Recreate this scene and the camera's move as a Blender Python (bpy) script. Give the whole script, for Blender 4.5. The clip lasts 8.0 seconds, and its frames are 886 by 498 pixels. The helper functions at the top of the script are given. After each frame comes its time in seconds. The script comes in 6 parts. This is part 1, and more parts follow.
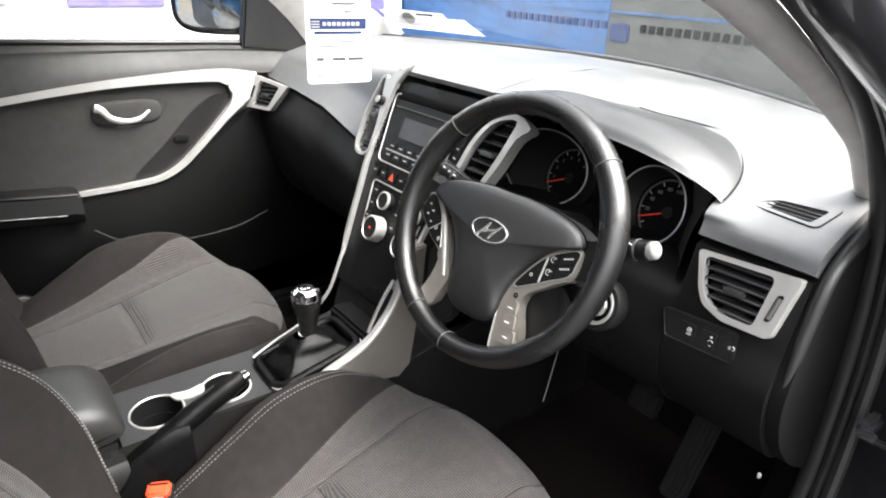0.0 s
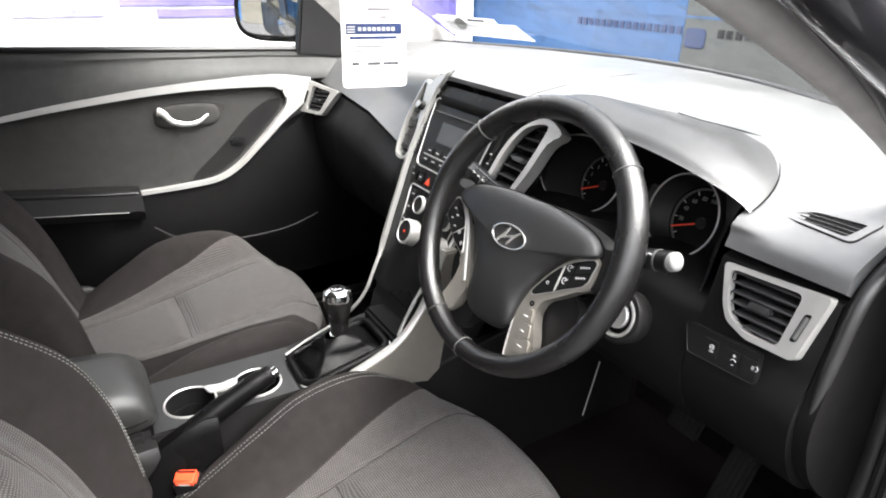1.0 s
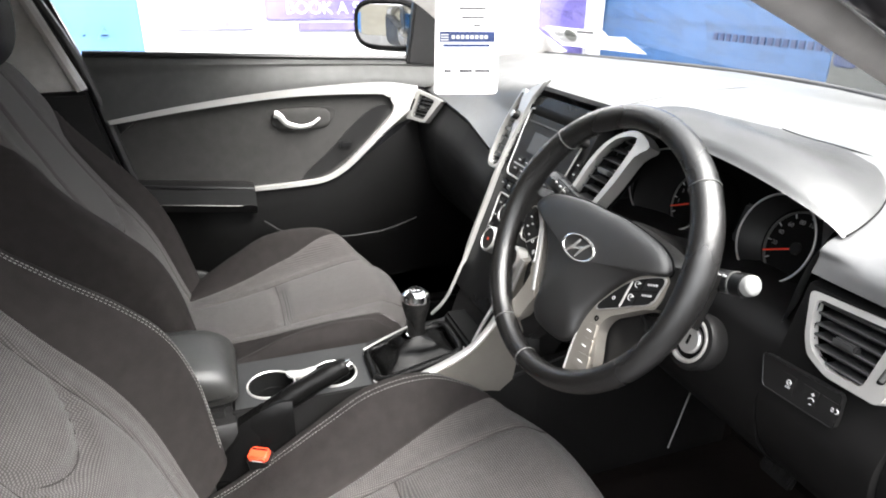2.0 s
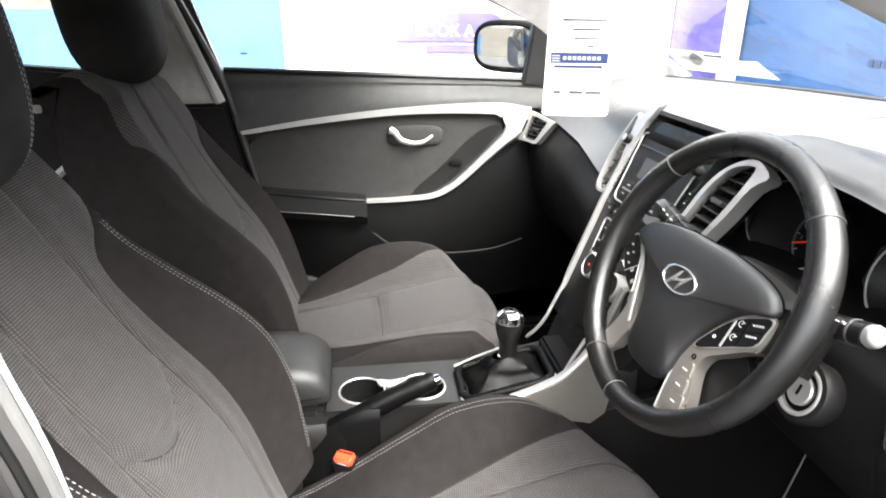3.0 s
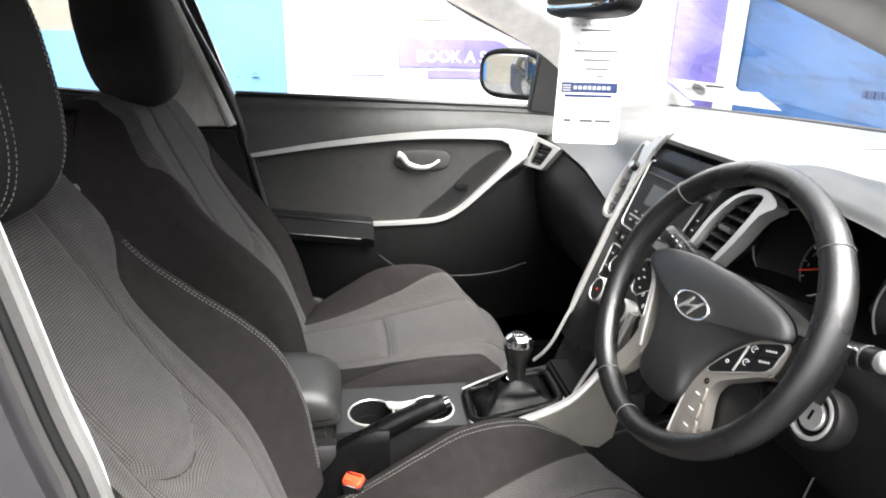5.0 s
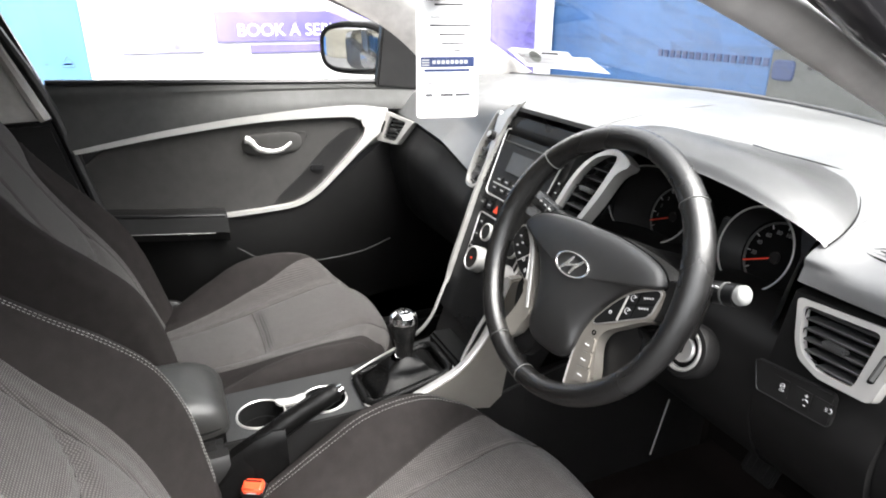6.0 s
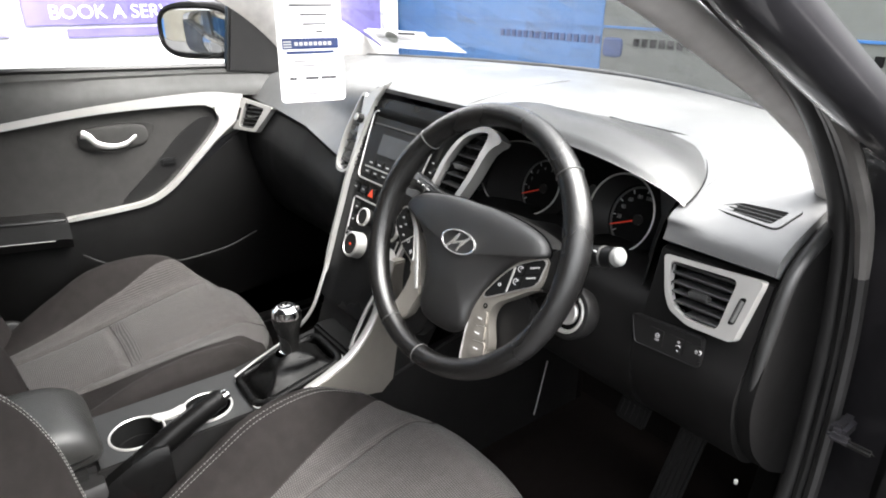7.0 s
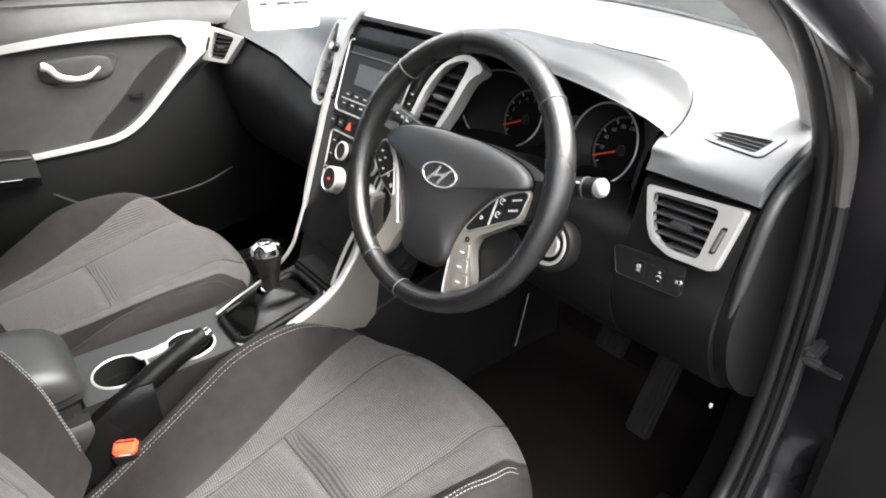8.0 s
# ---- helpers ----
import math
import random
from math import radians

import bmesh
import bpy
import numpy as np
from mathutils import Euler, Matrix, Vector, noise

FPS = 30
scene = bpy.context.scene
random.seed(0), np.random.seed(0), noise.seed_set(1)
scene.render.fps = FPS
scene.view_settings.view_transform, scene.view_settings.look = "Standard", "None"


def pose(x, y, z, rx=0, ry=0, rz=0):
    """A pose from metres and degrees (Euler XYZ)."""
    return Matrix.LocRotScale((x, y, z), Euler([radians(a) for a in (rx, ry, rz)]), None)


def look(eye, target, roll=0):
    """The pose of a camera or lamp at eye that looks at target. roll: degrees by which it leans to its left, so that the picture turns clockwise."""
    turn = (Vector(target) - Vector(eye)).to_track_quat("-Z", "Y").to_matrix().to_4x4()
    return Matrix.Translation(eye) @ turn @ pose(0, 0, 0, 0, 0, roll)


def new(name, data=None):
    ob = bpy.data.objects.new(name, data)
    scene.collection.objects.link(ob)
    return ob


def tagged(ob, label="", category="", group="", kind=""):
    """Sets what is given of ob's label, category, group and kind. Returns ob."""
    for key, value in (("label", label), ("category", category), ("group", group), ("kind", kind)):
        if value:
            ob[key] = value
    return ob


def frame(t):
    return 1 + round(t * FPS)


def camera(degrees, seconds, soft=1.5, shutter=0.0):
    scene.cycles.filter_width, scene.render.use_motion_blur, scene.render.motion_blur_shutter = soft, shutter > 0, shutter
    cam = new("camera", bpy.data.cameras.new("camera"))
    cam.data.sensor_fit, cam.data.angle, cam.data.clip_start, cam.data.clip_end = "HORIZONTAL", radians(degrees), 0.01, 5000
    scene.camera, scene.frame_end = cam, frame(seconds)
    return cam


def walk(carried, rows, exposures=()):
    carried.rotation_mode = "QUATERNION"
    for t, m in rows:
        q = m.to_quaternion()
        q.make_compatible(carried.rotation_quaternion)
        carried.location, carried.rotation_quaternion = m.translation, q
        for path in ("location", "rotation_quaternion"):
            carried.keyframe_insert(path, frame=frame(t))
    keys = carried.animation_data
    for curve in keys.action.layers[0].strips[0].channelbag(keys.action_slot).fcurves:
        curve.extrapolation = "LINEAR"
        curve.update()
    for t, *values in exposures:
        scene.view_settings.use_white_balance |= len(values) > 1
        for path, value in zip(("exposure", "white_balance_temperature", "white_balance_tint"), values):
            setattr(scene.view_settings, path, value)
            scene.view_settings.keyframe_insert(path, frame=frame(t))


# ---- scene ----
cam = camera(70.9, 8.0, soft=1.9)
PATH = [
    (0, (0.929, -0.514, 1.264), (-0.505, 0.61, 0.439), 2.1),
    (0.5, (0.94, -0.496, 1.264), (-0.54, 0.569, 0.443), 0.9),
    (1, (0.963, -0.455, 1.26), (-0.603, 0.488, 0.45), 1.0),
    (2.5, (0.999, -0.386, 1.247), (-0.802, 0.056, 0.499), 0.5),
    (3, (0.999, -0.376, 1.246), (-0.848, -0.103, 0.53), 0.6),
    (3.5, (1.004, -0.381, 1.249), (-0.879, -0.265, 0.585), 0.5),
    (4, (1.017, -0.372, 1.25), (-0.882, -0.328, 0.626), 0.9),
    (5.5, (0.999, -0.43, 1.254), (-0.81, 0.085, 0.576), 1.1),
    (6, (0.985, -0.454, 1.261), (-0.721, 0.299, 0.538), 0.1),
    (6.5, (0.973, -0.468, 1.26), (-0.605, 0.505, 0.51), -0.5),
    (7, (0.963, -0.479, 1.259), (-0.502, 0.643, 0.487), 0.3),
    (7.5, (0.959, -0.484, 1.259), (-0.44, 0.668, 0.414), 0.0),
    (8, (0.956, -0.474, 1.252), (-0.4, 0.641, 0.295), 0.4),
]
walk(cam, [(t, look(eye, target, roll)) for t, eye, target, roll in PATH], exposures=[(0.0, 3.64), (2.0, 3.78), (3.5, 3.97), (4.0, 3.92), (6.0, 3.64), (7.0, 3.58), (8.0, 4.02)])

# ---- world and light: a bright overcast day ----
world = bpy.data.worlds.new("overcast")
scene.world = world
world.use_nodes = True
wn = world.node_tree
sky = wn.nodes.new("ShaderNodeTexSky")
sky.sky_type, sky.sun_disc = "NISHITA", False
sky.sun_elevation, sky.sun_rotation = radians(57), radians(60)
sky.air_density, sky.dust_density, sky.ozone_density = 1.0, 4.0, 1.0
soft = wn.nodes.new("ShaderNodeHueSaturation")
soft.inputs["Saturation"].default_value = 0.12
wn.links.new(sky.outputs[0], soft.inputs["Color"])
wn.links.new(soft.outputs[0], wn.nodes["Background"].inputs[0])
wn.nodes["Background"].inputs[1].default_value = 0.15
sun_data = bpy.data.lights.new("sun", "SUN")
sun_data.energy, sun_data.angle, sun_data.color = 1.5, radians(42), (1.0, 0.96, 0.92)
sun = new("sun", sun_data)
sun.matrix_world = look((3.3, 1.9, 5.8), (0, 0, 0))

# ---- materials ----


def links(nt, a, b):
    nt.links.new(a, b)


def mat(name, base, rough=0.5, metal=0.0, var=0.15, scale=40.0, bump=0.1, bscale=900.0, coat=0.0, spec=0.5, stain=6.0, rvar=0.08):
    """A surface with grain and stains at two scales and a fine relief."""
    m = bpy.data.materials.new(name)
    m.use_nodes = True
    nt = m.node_tree
    p = nt.nodes["Principled BSDF"]
    tc = nt.nodes.new("ShaderNodeTexCoord")
    n1, n2, n3 = (nt.nodes.new("ShaderNodeTexNoise") for _ in range(3))
    for n, s, d in ((n1, scale, 4), (n2, stain, 3), (n3, bscale, 2)):
        n.inputs["Scale"].default_value, n.inputs["Detail"].default_value = s, d
        links(nt, tc.outputs["Object"], n.inputs["Vector"])
    add = nt.nodes.new("ShaderNodeMath")
    add.operation = "ADD"
    links(nt, n1.outputs[0], add.inputs[0])
    links(nt, n2.outputs[0], add.inputs[1])
    mr = nt.nodes.new("ShaderNodeMapRange")
    mr.inputs[1].default_value, mr.inputs[2].default_value = 0.7, 1.3
    mr.inputs[3].default_value, mr.inputs[4].default_value = 1 - var, 1 + var
    links(nt, add.outputs[0], mr.inputs[0])
    mul = nt.nodes.new("ShaderNodeVectorMath")
    mul.operation = "SCALE"
    mul.inputs[0].default_value = base
    links(nt, mr.outputs[0], mul.inputs["Scale"])
    links(nt, mul.outputs[0], p.inputs["Base Color"])
    rr = nt.nodes.new("ShaderNodeMapRange")
    rr.inputs[1].default_value, rr.inputs[2].default_value = 0.35, 0.65
    rr.inputs[3].default_value, rr.inputs[4].default_value = max(0.02, rough - rvar), min(1, rough + rvar)
    links(nt, n2.outputs[0], rr.inputs[0])
    links(nt, rr.outputs[0], p.inputs["Roughness"])
    p.inputs["Metallic"].default_value = metal
    p.inputs["Coat Weight"].default_value = coat
    p.inputs["Coat Roughness"].default_value = 0.06
    p.inputs["Specular IOR Level"].default_value = spec
    if bump:
        b = nt.nodes.new("ShaderNodeBump")
        b.inputs["Strength"].default_value, b.inputs["Distance"].default_value = bump, 0.0008
        links(nt, n3.outputs[0], b.inputs["Height"])
        links(nt, b.outputs[0], p.inputs["Normal"])
    return m


def weave(name, base, pitch=0.0032, contrast=0.35, bump=0.5, ribs=False):
    """Woven seat cloth: rows of small raised loops."""
    m = mat(name, base, rough=0.92, var=0.12, scale=60, bump=0, spec=0.2)
    nt = m.node_tree
    p = nt.nodes["Principled BSDF"]
    tc = nt.nodes.new("ShaderNodeTexCoord")
    waves = []
    for axis in ("X", "Y"):
        w = nt.nodes.new("ShaderNodeTexWave")
        w.wave_type, w.bands_direction, w.wave_profile = "BANDS", axis, "SIN"
        w.inputs["Scale"].default_value = 0.314 / pitch * (0.5 if axis == "X" and ribs else 1.0)
        w.inputs["Distortion"].default_value = 0.6
        w.inputs["Detail Scale"].default_value = 3
        links(nt, tc.outputs["UV"], w.inputs["Vector"])
        waves.append(w)
    mx = nt.nodes.new("ShaderNodeMath")
    mx.operation = "MULTIPLY"
    links(nt, waves[0].outputs["Fac"], mx.inputs[0])
    links(nt, waves[1].outputs["Fac"], mx.inputs[1])
    mr = nt.nodes.new("ShaderNodeMapRange")
    mr.inputs[3].default_value, mr.inputs[4].default_value = 1 - contrast, 1 + contrast
    links(nt, mx.outputs[0], mr.inputs[0])
    old = p.inputs["Base Color"].links[0].from_socket
    mul = nt.nodes.new("ShaderNodeVectorMath")
    mul.operation = "SCALE"
    links(nt, old, mul.inputs[0])
    links(nt, mr.outputs[0], mul.inputs["Scale"])
    links(nt, mul.outputs[0], p.inputs["Base Color"])
    b = nt.nodes.new("ShaderNodeBump")
    b.inputs["Strength"].default_value, b.inputs["Distance"].default_value = bump, 0.001
    links(nt, mx.outputs[0], b.inputs["Height"])
    links(nt, b.outputs[0], p.inputs["Normal"])
    p.inputs["Sheen Weight"].default_value = 0.15
    return m


def glass(name, tint=(1, 1, 1)):
    """A thin clear pane: light goes straight through, and it mirrors by its angle."""
    m = bpy.data.materials.new(name)
    m.use_nodes = True
    nt = m.node_tree
    nt.nodes.remove(nt.nodes["Principled BSDF"])
    clear, gloss, mix, fr = (nt.nodes.new("ShaderNode" + k) for k in ("BsdfTransparent", "BsdfGlossy", "MixShader", "LayerWeight"))
    clear.inputs[0].default_value = (*tint, 1)
    gloss.inputs["Roughness"].default_value = 0.02
    fr.inputs["Blend"].default_value = 0.5
    p5 = nt.nodes.new("ShaderNodeMath")
    p5.operation = "POWER"
    links(nt, fr.outputs["Facing"], p5.inputs[0])
    p5.inputs[1].default_value = 3.0
    sc = nt.nodes.new("ShaderNodeMath")
    sc.operation = "MULTIPLY_ADD"
    links(nt, p5.outputs[0], sc.inputs[0])
    sc.inputs[1].default_value, sc.inputs[2].default_value = 0.3, 0.02
    links(nt, sc.outputs[0], mix.inputs[0])
    links(nt, clear.outputs[0], mix.inputs[1])
    links(nt, gloss.outputs[0], mix.inputs[2])
    links(nt, mix.outputs[0], nt.nodes["Material Output"].inputs[0])
    return m


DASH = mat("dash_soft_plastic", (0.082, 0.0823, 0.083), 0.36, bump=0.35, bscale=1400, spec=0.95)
PLASTIC = mat("hard_black_plastic", (0.0085, 0.0082, 0.0082), 0.48, bump=0.3, bscale=1500, spec=0.25)
DOORGREY = mat("door_grey_plastic", (0.065, 0.065, 0.063), 0.55, bump=0.3, bscale=1400)
DOORCLOTH = mat("door_insert_cloth", (0.029, 0.028, 0.027), 0.85, bump=0.5, bscale=1800, spec=0.2)
CONSOLE = mat("console_satin_grey", (0.0135, 0.0135, 0.0135), 0.42, bump=0.2, bscale=1400)
SLAT = mat("dark_grey_vent_blade", (0.028, 0.028, 0.028), 0.38, bump=0.1)
BLACK = mat("black_gap", (0.004, 0.004, 0.004), 0.85, bump=0, spec=0.1)
GLOSS = mat("gloss_black", (0.007, 0.007, 0.0073), 0.34, bump=0, spec=0.25)
SILVER = mat("satin_silver", (0.50, 0.49, 0.475), 0.40, metal=0.6, var=0.05, bump=0.05)
CHAMP = mat("satin_champagne", (0.36, 0.335, 0.30), 0.38, metal=0.7, var=0.05, bump=0.05)
BADGE = mat("badge_metal", (0.72, 0.72, 0.72), 0.22, metal=0.9, var=0.03, bump=0, rvar=0.03)
CHROME = mat("chrome", (0.85, 0.85, 0.85), 0.08, metal=1.0, var=0.03, bump=0, rvar=0.03)
LEATHER = mat("black_leather", (0.0075, 0.0072, 0.0071), 0.26, bump=0.5, bscale=1100, spec=0.6)
AIRBAG = mat("soft_black_cover", (0.0080, 0.0077, 0.0077), 0.42, bump=0.5, bscale=1100, spec=0.85)
GAITER = mat("gaiter_leather", (0.003, 0.0029, 0.0029), 0.28, bump=0.4, bscale=900, spec=0.09)
LEATHER2 = mat("armrest_leatherette", (0.018, 0.018, 0.0172), 0.40, bump=0.5, bscale=1100)
# Black plastic of the low panels, darkened further for the shade they lie in.
GLOVE = mat("shaded_glovebox_plastic", (0.0095, 0.0095, 0.0098), 0.5, bump=0.35, bscale=1400, spec=0.22)
SHADED_LOWER = mat("shaded_black_lower_trim", (0.0045, 0.0043, 0.0043), 0.55, bump=0.35, bscale=1500, spec=0.14)
HEADCLOTH = mat("dark_headrest_cloth", (0.024, 0.0222, 0.0216), 0.92, bump=0.6, bscale=2200, spec=0.15)
CLOTH = mat("dark_bolster_cloth", (0.0305, 0.0268, 0.0262), 0.92, bump=0.6, bscale=2200, spec=0.15)
WEAVE = weave("grey_woven_cloth", (0.116, 0.107, 0.104), contrast=0.5, bump=0.7)
THREAD = mat("pale_thread", (0.24, 0.235, 0.225), 0.8, bump=0)
CARPET = mat("black_carpet", (0.0085, 0.0066, 0.006), 1.0, bump=0.8, bscale=700, spec=0.1)
HEADLINER = mat("grey_headliner", (0.42, 0.40, 0.38), 0.9, bump=0.4, bscale=1200, spec=0.2)
PILLAR = mat("pale_grey_pillar_trim", (0.48, 0.465, 0.45), 0.6, bump=0.25, bscale=1300)
RUBBER = mat("black_rubber", (0.014, 0.0135, 0.0135), 0.40, bump=0.1)
PAINT = mat("dark_grey_car_paint", (0.036, 0.0345, 0.0385), 0.32, metal=0.4, coat=1.0, bump=0)
LIT_FLANGE = mat("lit_flange_lip", (0.085, 0.080, 0.076), 0.42, bump=0.1)
RED = mat("red_plastic", (0.75, 0.06, 0.02), 0.4, bump=0, var=0.06)
NEEDLE = mat("red_needle", (0.9, 0.06, 0.03), 0.4, bump=0)
WHITE = mat("white_print", (0.8, 0.8, 0.8), 0.6, bump=0, var=0.03)
CARD = mat("white_card", (0.85, 0.85, 0.86), 0.35, bump=0, var=0.02)
NAVY = mat("navy_print", (0.012, 0.026, 0.09), 0.4, bump=0)
INK = mat("grey_ink", (0.05, 0.05, 0.055), 0.6, bump=0)
SPOT = mat("grey_print", (0.35, 0.36, 0.34), 0.6, bump=0)
LCD = mat("grey_lcd", (0.055, 0.057, 0.06), 0.35, bump=0, spec=0.2)
STALKTIP = mat("pale_stalk_cap", (0.20, 0.20, 0.195), 0.5, bump=0.1)
DIMPRINT = mat("dim_dial_print", (0.14, 0.14, 0.14), 0.6, bump=0, var=0.03)
PRINT = mat("grey_white_print", (0.38, 0.38, 0.38), 0.6, bump=0, var=0.03)
SCREEN = glass("tinted_car_glass", (0.735, 0.74, 0.735))
MIRROR = mat("mirror_glass", (0.9, 0.9, 0.9), 0.02, metal=1.0, var=0.0, bump=0, rvar=0.0)
BLUE = mat("blue_painted_steel", (0.022, 0.105, 0.27), 0.45, bump=0.1, bscale=60, var=0.12, scale=3, stain=0.8)
SIDEBLUE = mat("pale_blue_cladding", (0.085, 0.20, 0.38), 0.5, bump=0.1, bscale=60, var=0.1, scale=3, stain=0.8)
PALEBLUE = mat("pale_blue_slot", (0.008, 0.03, 0.11), 0.6, bump=0)
WALLWHITE = mat("white_cladding", (0.82, 0.82, 0.82), 0.6, bump=0.1, var=0.06, scale=4, stain=0.5)
PURPLE = mat("purple_banner", (0.15, 0.125, 0.36), 0.5, bump=0, var=0.35, scale=2.5, stain=1.2)
# Mottled print, made paler to put overexposed glare into its colour.
PICTURE = mat("washed_out_banner_picture", (0.34, 0.32, 0.55), 0.5, bump=0, var=0.75, scale=5, stain=2.2)
SHEET = mat("grey_green_sheet", (0.085, 0.09, 0.08), 0.7, bump=0.2, bscale=40, scale=4, stain=0.7)
CREAM = mat("cream_render", (0.16, 0.15, 0.125), 0.85, bump=0.2, bscale=60, scale=4)
ASPHALT = mat("asphalt", (0.06, 0.06, 0.062), 0.9, bump=0.6, bscale=150, scale=30, stain=0.6, var=0.25)

# ---- mesh helpers ----
ORIGIN = {}


def thing(name, at, label, category, group="", kind=""):
    ob = new(name)
    ob.location = at
    ob.empty_display_size = 0.05
    ORIGIN[ob] = Vector(at)
    return tagged(ob, label, category, group, kind)


def finish(bm, name, material, shift=(0, 0, 0), sharp=38):
    bmesh.ops.recalc_face_normals(bm, faces=bm.faces[:])
    bmesh.ops.translate(bm, verts=bm.verts[:], vec=-Vector(shift))
    me = bpy.data.meshes.new(name)
    bm.to_mesh(me)
    bm.free()
    me.materials.append(material)
    me.polygons.foreach_set("use_smooth", [True] * len(me.polygons))
    me.set_sharp_from_angle(angle=radians(sharp))
    return me


def part(name, bm, material, parent, label="", m=None, sharp=38):
    """Links a bmesh, in world places (or moved by m), as one mesh under a thing or a part."""
    if m is not None:
        bm.transform(m)
    o = ORIGIN[parent]
    ob = new(name, finish(bm, name, material, o, sharp))
    ob.parent = parent
    ORIGIN[ob] = o
    return tagged(ob, label)


def solo(name, bm, material, label, category, kind="", at=(0, 0, 0), sharp=38, group=""):
    """A thing that is one mesh."""
    ob = new(name, finish(bm, name, material, at, sharp))
    ob.location = at
    ORIGIN[ob] = Vector(at)
    return tagged(ob, label, category, group, kind)


def smoothstep(a, b, x):
    t = min(1, max(0, (x - a) / (b - a)))
    return t * t * (3 - 2 * t)


def curve(points, n=24, closed=False):
    """Points along a smooth line through the given ones."""
    P = [Vector(p) for p in points]
    out = []
    segs = len(P) if closed else len(P) - 1
    per = max(1, n // segs)
    for i in range(segs):
        if closed:
            a, b, c, d = P[i - 1], P[i], P[(i + 1) % len(P)], P[(i + 2) % len(P)]
        else:
            b, c = P[i], P[i + 1]
            a = P[i - 1] if i else b * 2 - c
            d = P[i + 2] if i + 2 < len(P) else c * 2 - b
        for k in range(per):
            t = k / per
            out.append(0.5 * ((2 * b) + (c - a) * t + (2 * a - 5 * b + 4 * c - d) * t * t + (3 * b - a - 3 * c + d) * t ** 3))
    if not closed:
        out.append(P[-1])
    return out


def loft(rings, caps=True, closed=True, bm=None):
    bm = bm or bmesh.new()
    vs = [[bm.verts.new(p) for p in ring] for ring in rings]
    n = len(vs[0])
    for a, b in zip(vs, vs[1:]):
        for i in range(n if closed else n - 1):
            j = (i + 1) % n
            bm.faces.new((a[i], a[j], b[j], b[i]))
    if caps and closed:
        bm.faces.new(vs[0])
        bm.faces.new(list(reversed(vs[-1])))
    return bm


def tube(points, r, n=10, closed=False, flat=1.0, up=(0, 0, 1), bm=None):
    """A round bar along points; r: a number or one for each point; flat: the section's height over its width."""
    P = [Vector(p) for p in points]
    rings = []
    for i, p in enumerate(P):
        if closed:
            d = P[(i + 1) % len(P)] - P[i - 1]
        else:
            d = P[min(i + 1, len(P) - 1)] - P[max(i - 1, 0)]
        d.normalize()
        side = d.cross(Vector(up))
        if side.length < 1e-4:
            side = d.cross(Vector((1, 0, 0)))
        side.normalize()
        top = side.cross(d)
        rad = r[i] if isinstance(r, (list, tuple)) else r
        rings.append([p + side * math.cos(a) * rad + top * math.sin(a) * rad * flat for a in (2 * math.pi * k / n for k in range(n))])
    if closed:
        rings.append(rings[0])
        bm = loft(rings, caps=False, bm=bm)
        bmesh.ops.remove_doubles(bm, verts=bm.verts[:], dist=1e-6)
        return bm
    return loft(rings, bm=bm)


def grid(f, nu, nv, thick=0.0, bm=None, plan=None):
    """A sheet f(u, v), u and v from 0 to 1, with a UV map in metres; thick: made solid by that much; plan: the UV of a place."""
    bm = bm or bmesh.new()
    pts = [[Vector(f(i / nu, j / nv)) for i in range(nu + 1)] for j in range(nv + 1)]
    vs = [[bm.verts.new(p) for p in row] for row in pts]
    uv = bm.loops.layers.uv.verify()
    mid = nv // 2
    du = [0.0]
    for i in range(nu):
        du.append(du[-1] + (pts[mid][i + 1] - pts[mid][i]).length)
    dv = [0.0]
    for j in range(nv):
        dv.append(dv[-1] + (pts[j + 1][nu // 2] - pts[j][nu // 2]).length)
    for j in range(nv):
        for i in range(nu):
            face = bm.faces.new((vs[j][i], vs[j][i + 1], vs[j + 1][i + 1], vs[j + 1][i]))
            for loop, (a, b) in zip(face.loops, ((i, j), (i + 1, j), (i + 1, j + 1), (i, j + 1))):
                loop[uv].uv = plan(loop.vert.co) if plan else (du[a], dv[b])
    if thick:
        bmesh.ops.solidify(bm, geom=bm.faces[:], thickness=thick)
    return bm


def prism(poly, axis, a, b, bevel=0.0, bm=None):
    """A flat outline, pushed along an axis from a to b. The outline's two numbers are the other axes in order."""
    bm = bm or bmesh.new()
    k = "xyz".index(axis)

    def at(p, d):
        q = [p[0], p[1]]
        q.insert(k, d)
        return q

    v0, v1 = [bm.verts.new(at(p, a)) for p in poly], [bm.verts.new(at(p, b)) for p in poly]
    faces = [bm.faces.new(v0), bm.faces.new(list(reversed(v1)))]
    n = len(poly)
    for i in range(n):
        j = (i + 1) % n
        faces.append(bm.faces.new((v0[i], v1[i], v1[j], v0[j])))
    if bevel:
        edges = {e for f in faces[:2] for e in f.edges}
        bmesh.ops.bevel(bm, geom=list(edges), offset=bevel, segments=2, affect="EDGES", clamp_overlap=True)
    return bm


def box(x0, x1, y0, y1, z0, z1, bevel=0.003, seg=2, bm=None):
    own = bmesh.new()
    bmesh.ops.create_cube(own, size=1)
    bmesh.ops.scale(own, vec=(x1 - x0, y1 - y0, z1 - z0), verts=own.verts[:])
    bmesh.ops.translate(own, vec=((x0 + x1) / 2, (y0 + y1) / 2, (z0 + z1) / 2), verts=own.verts[:])
    if bevel:
        bmesh.ops.bevel(own, geom=own.edges[:], offset=bevel, segments=seg, affect="EDGES", clamp_overlap=True)
    return own


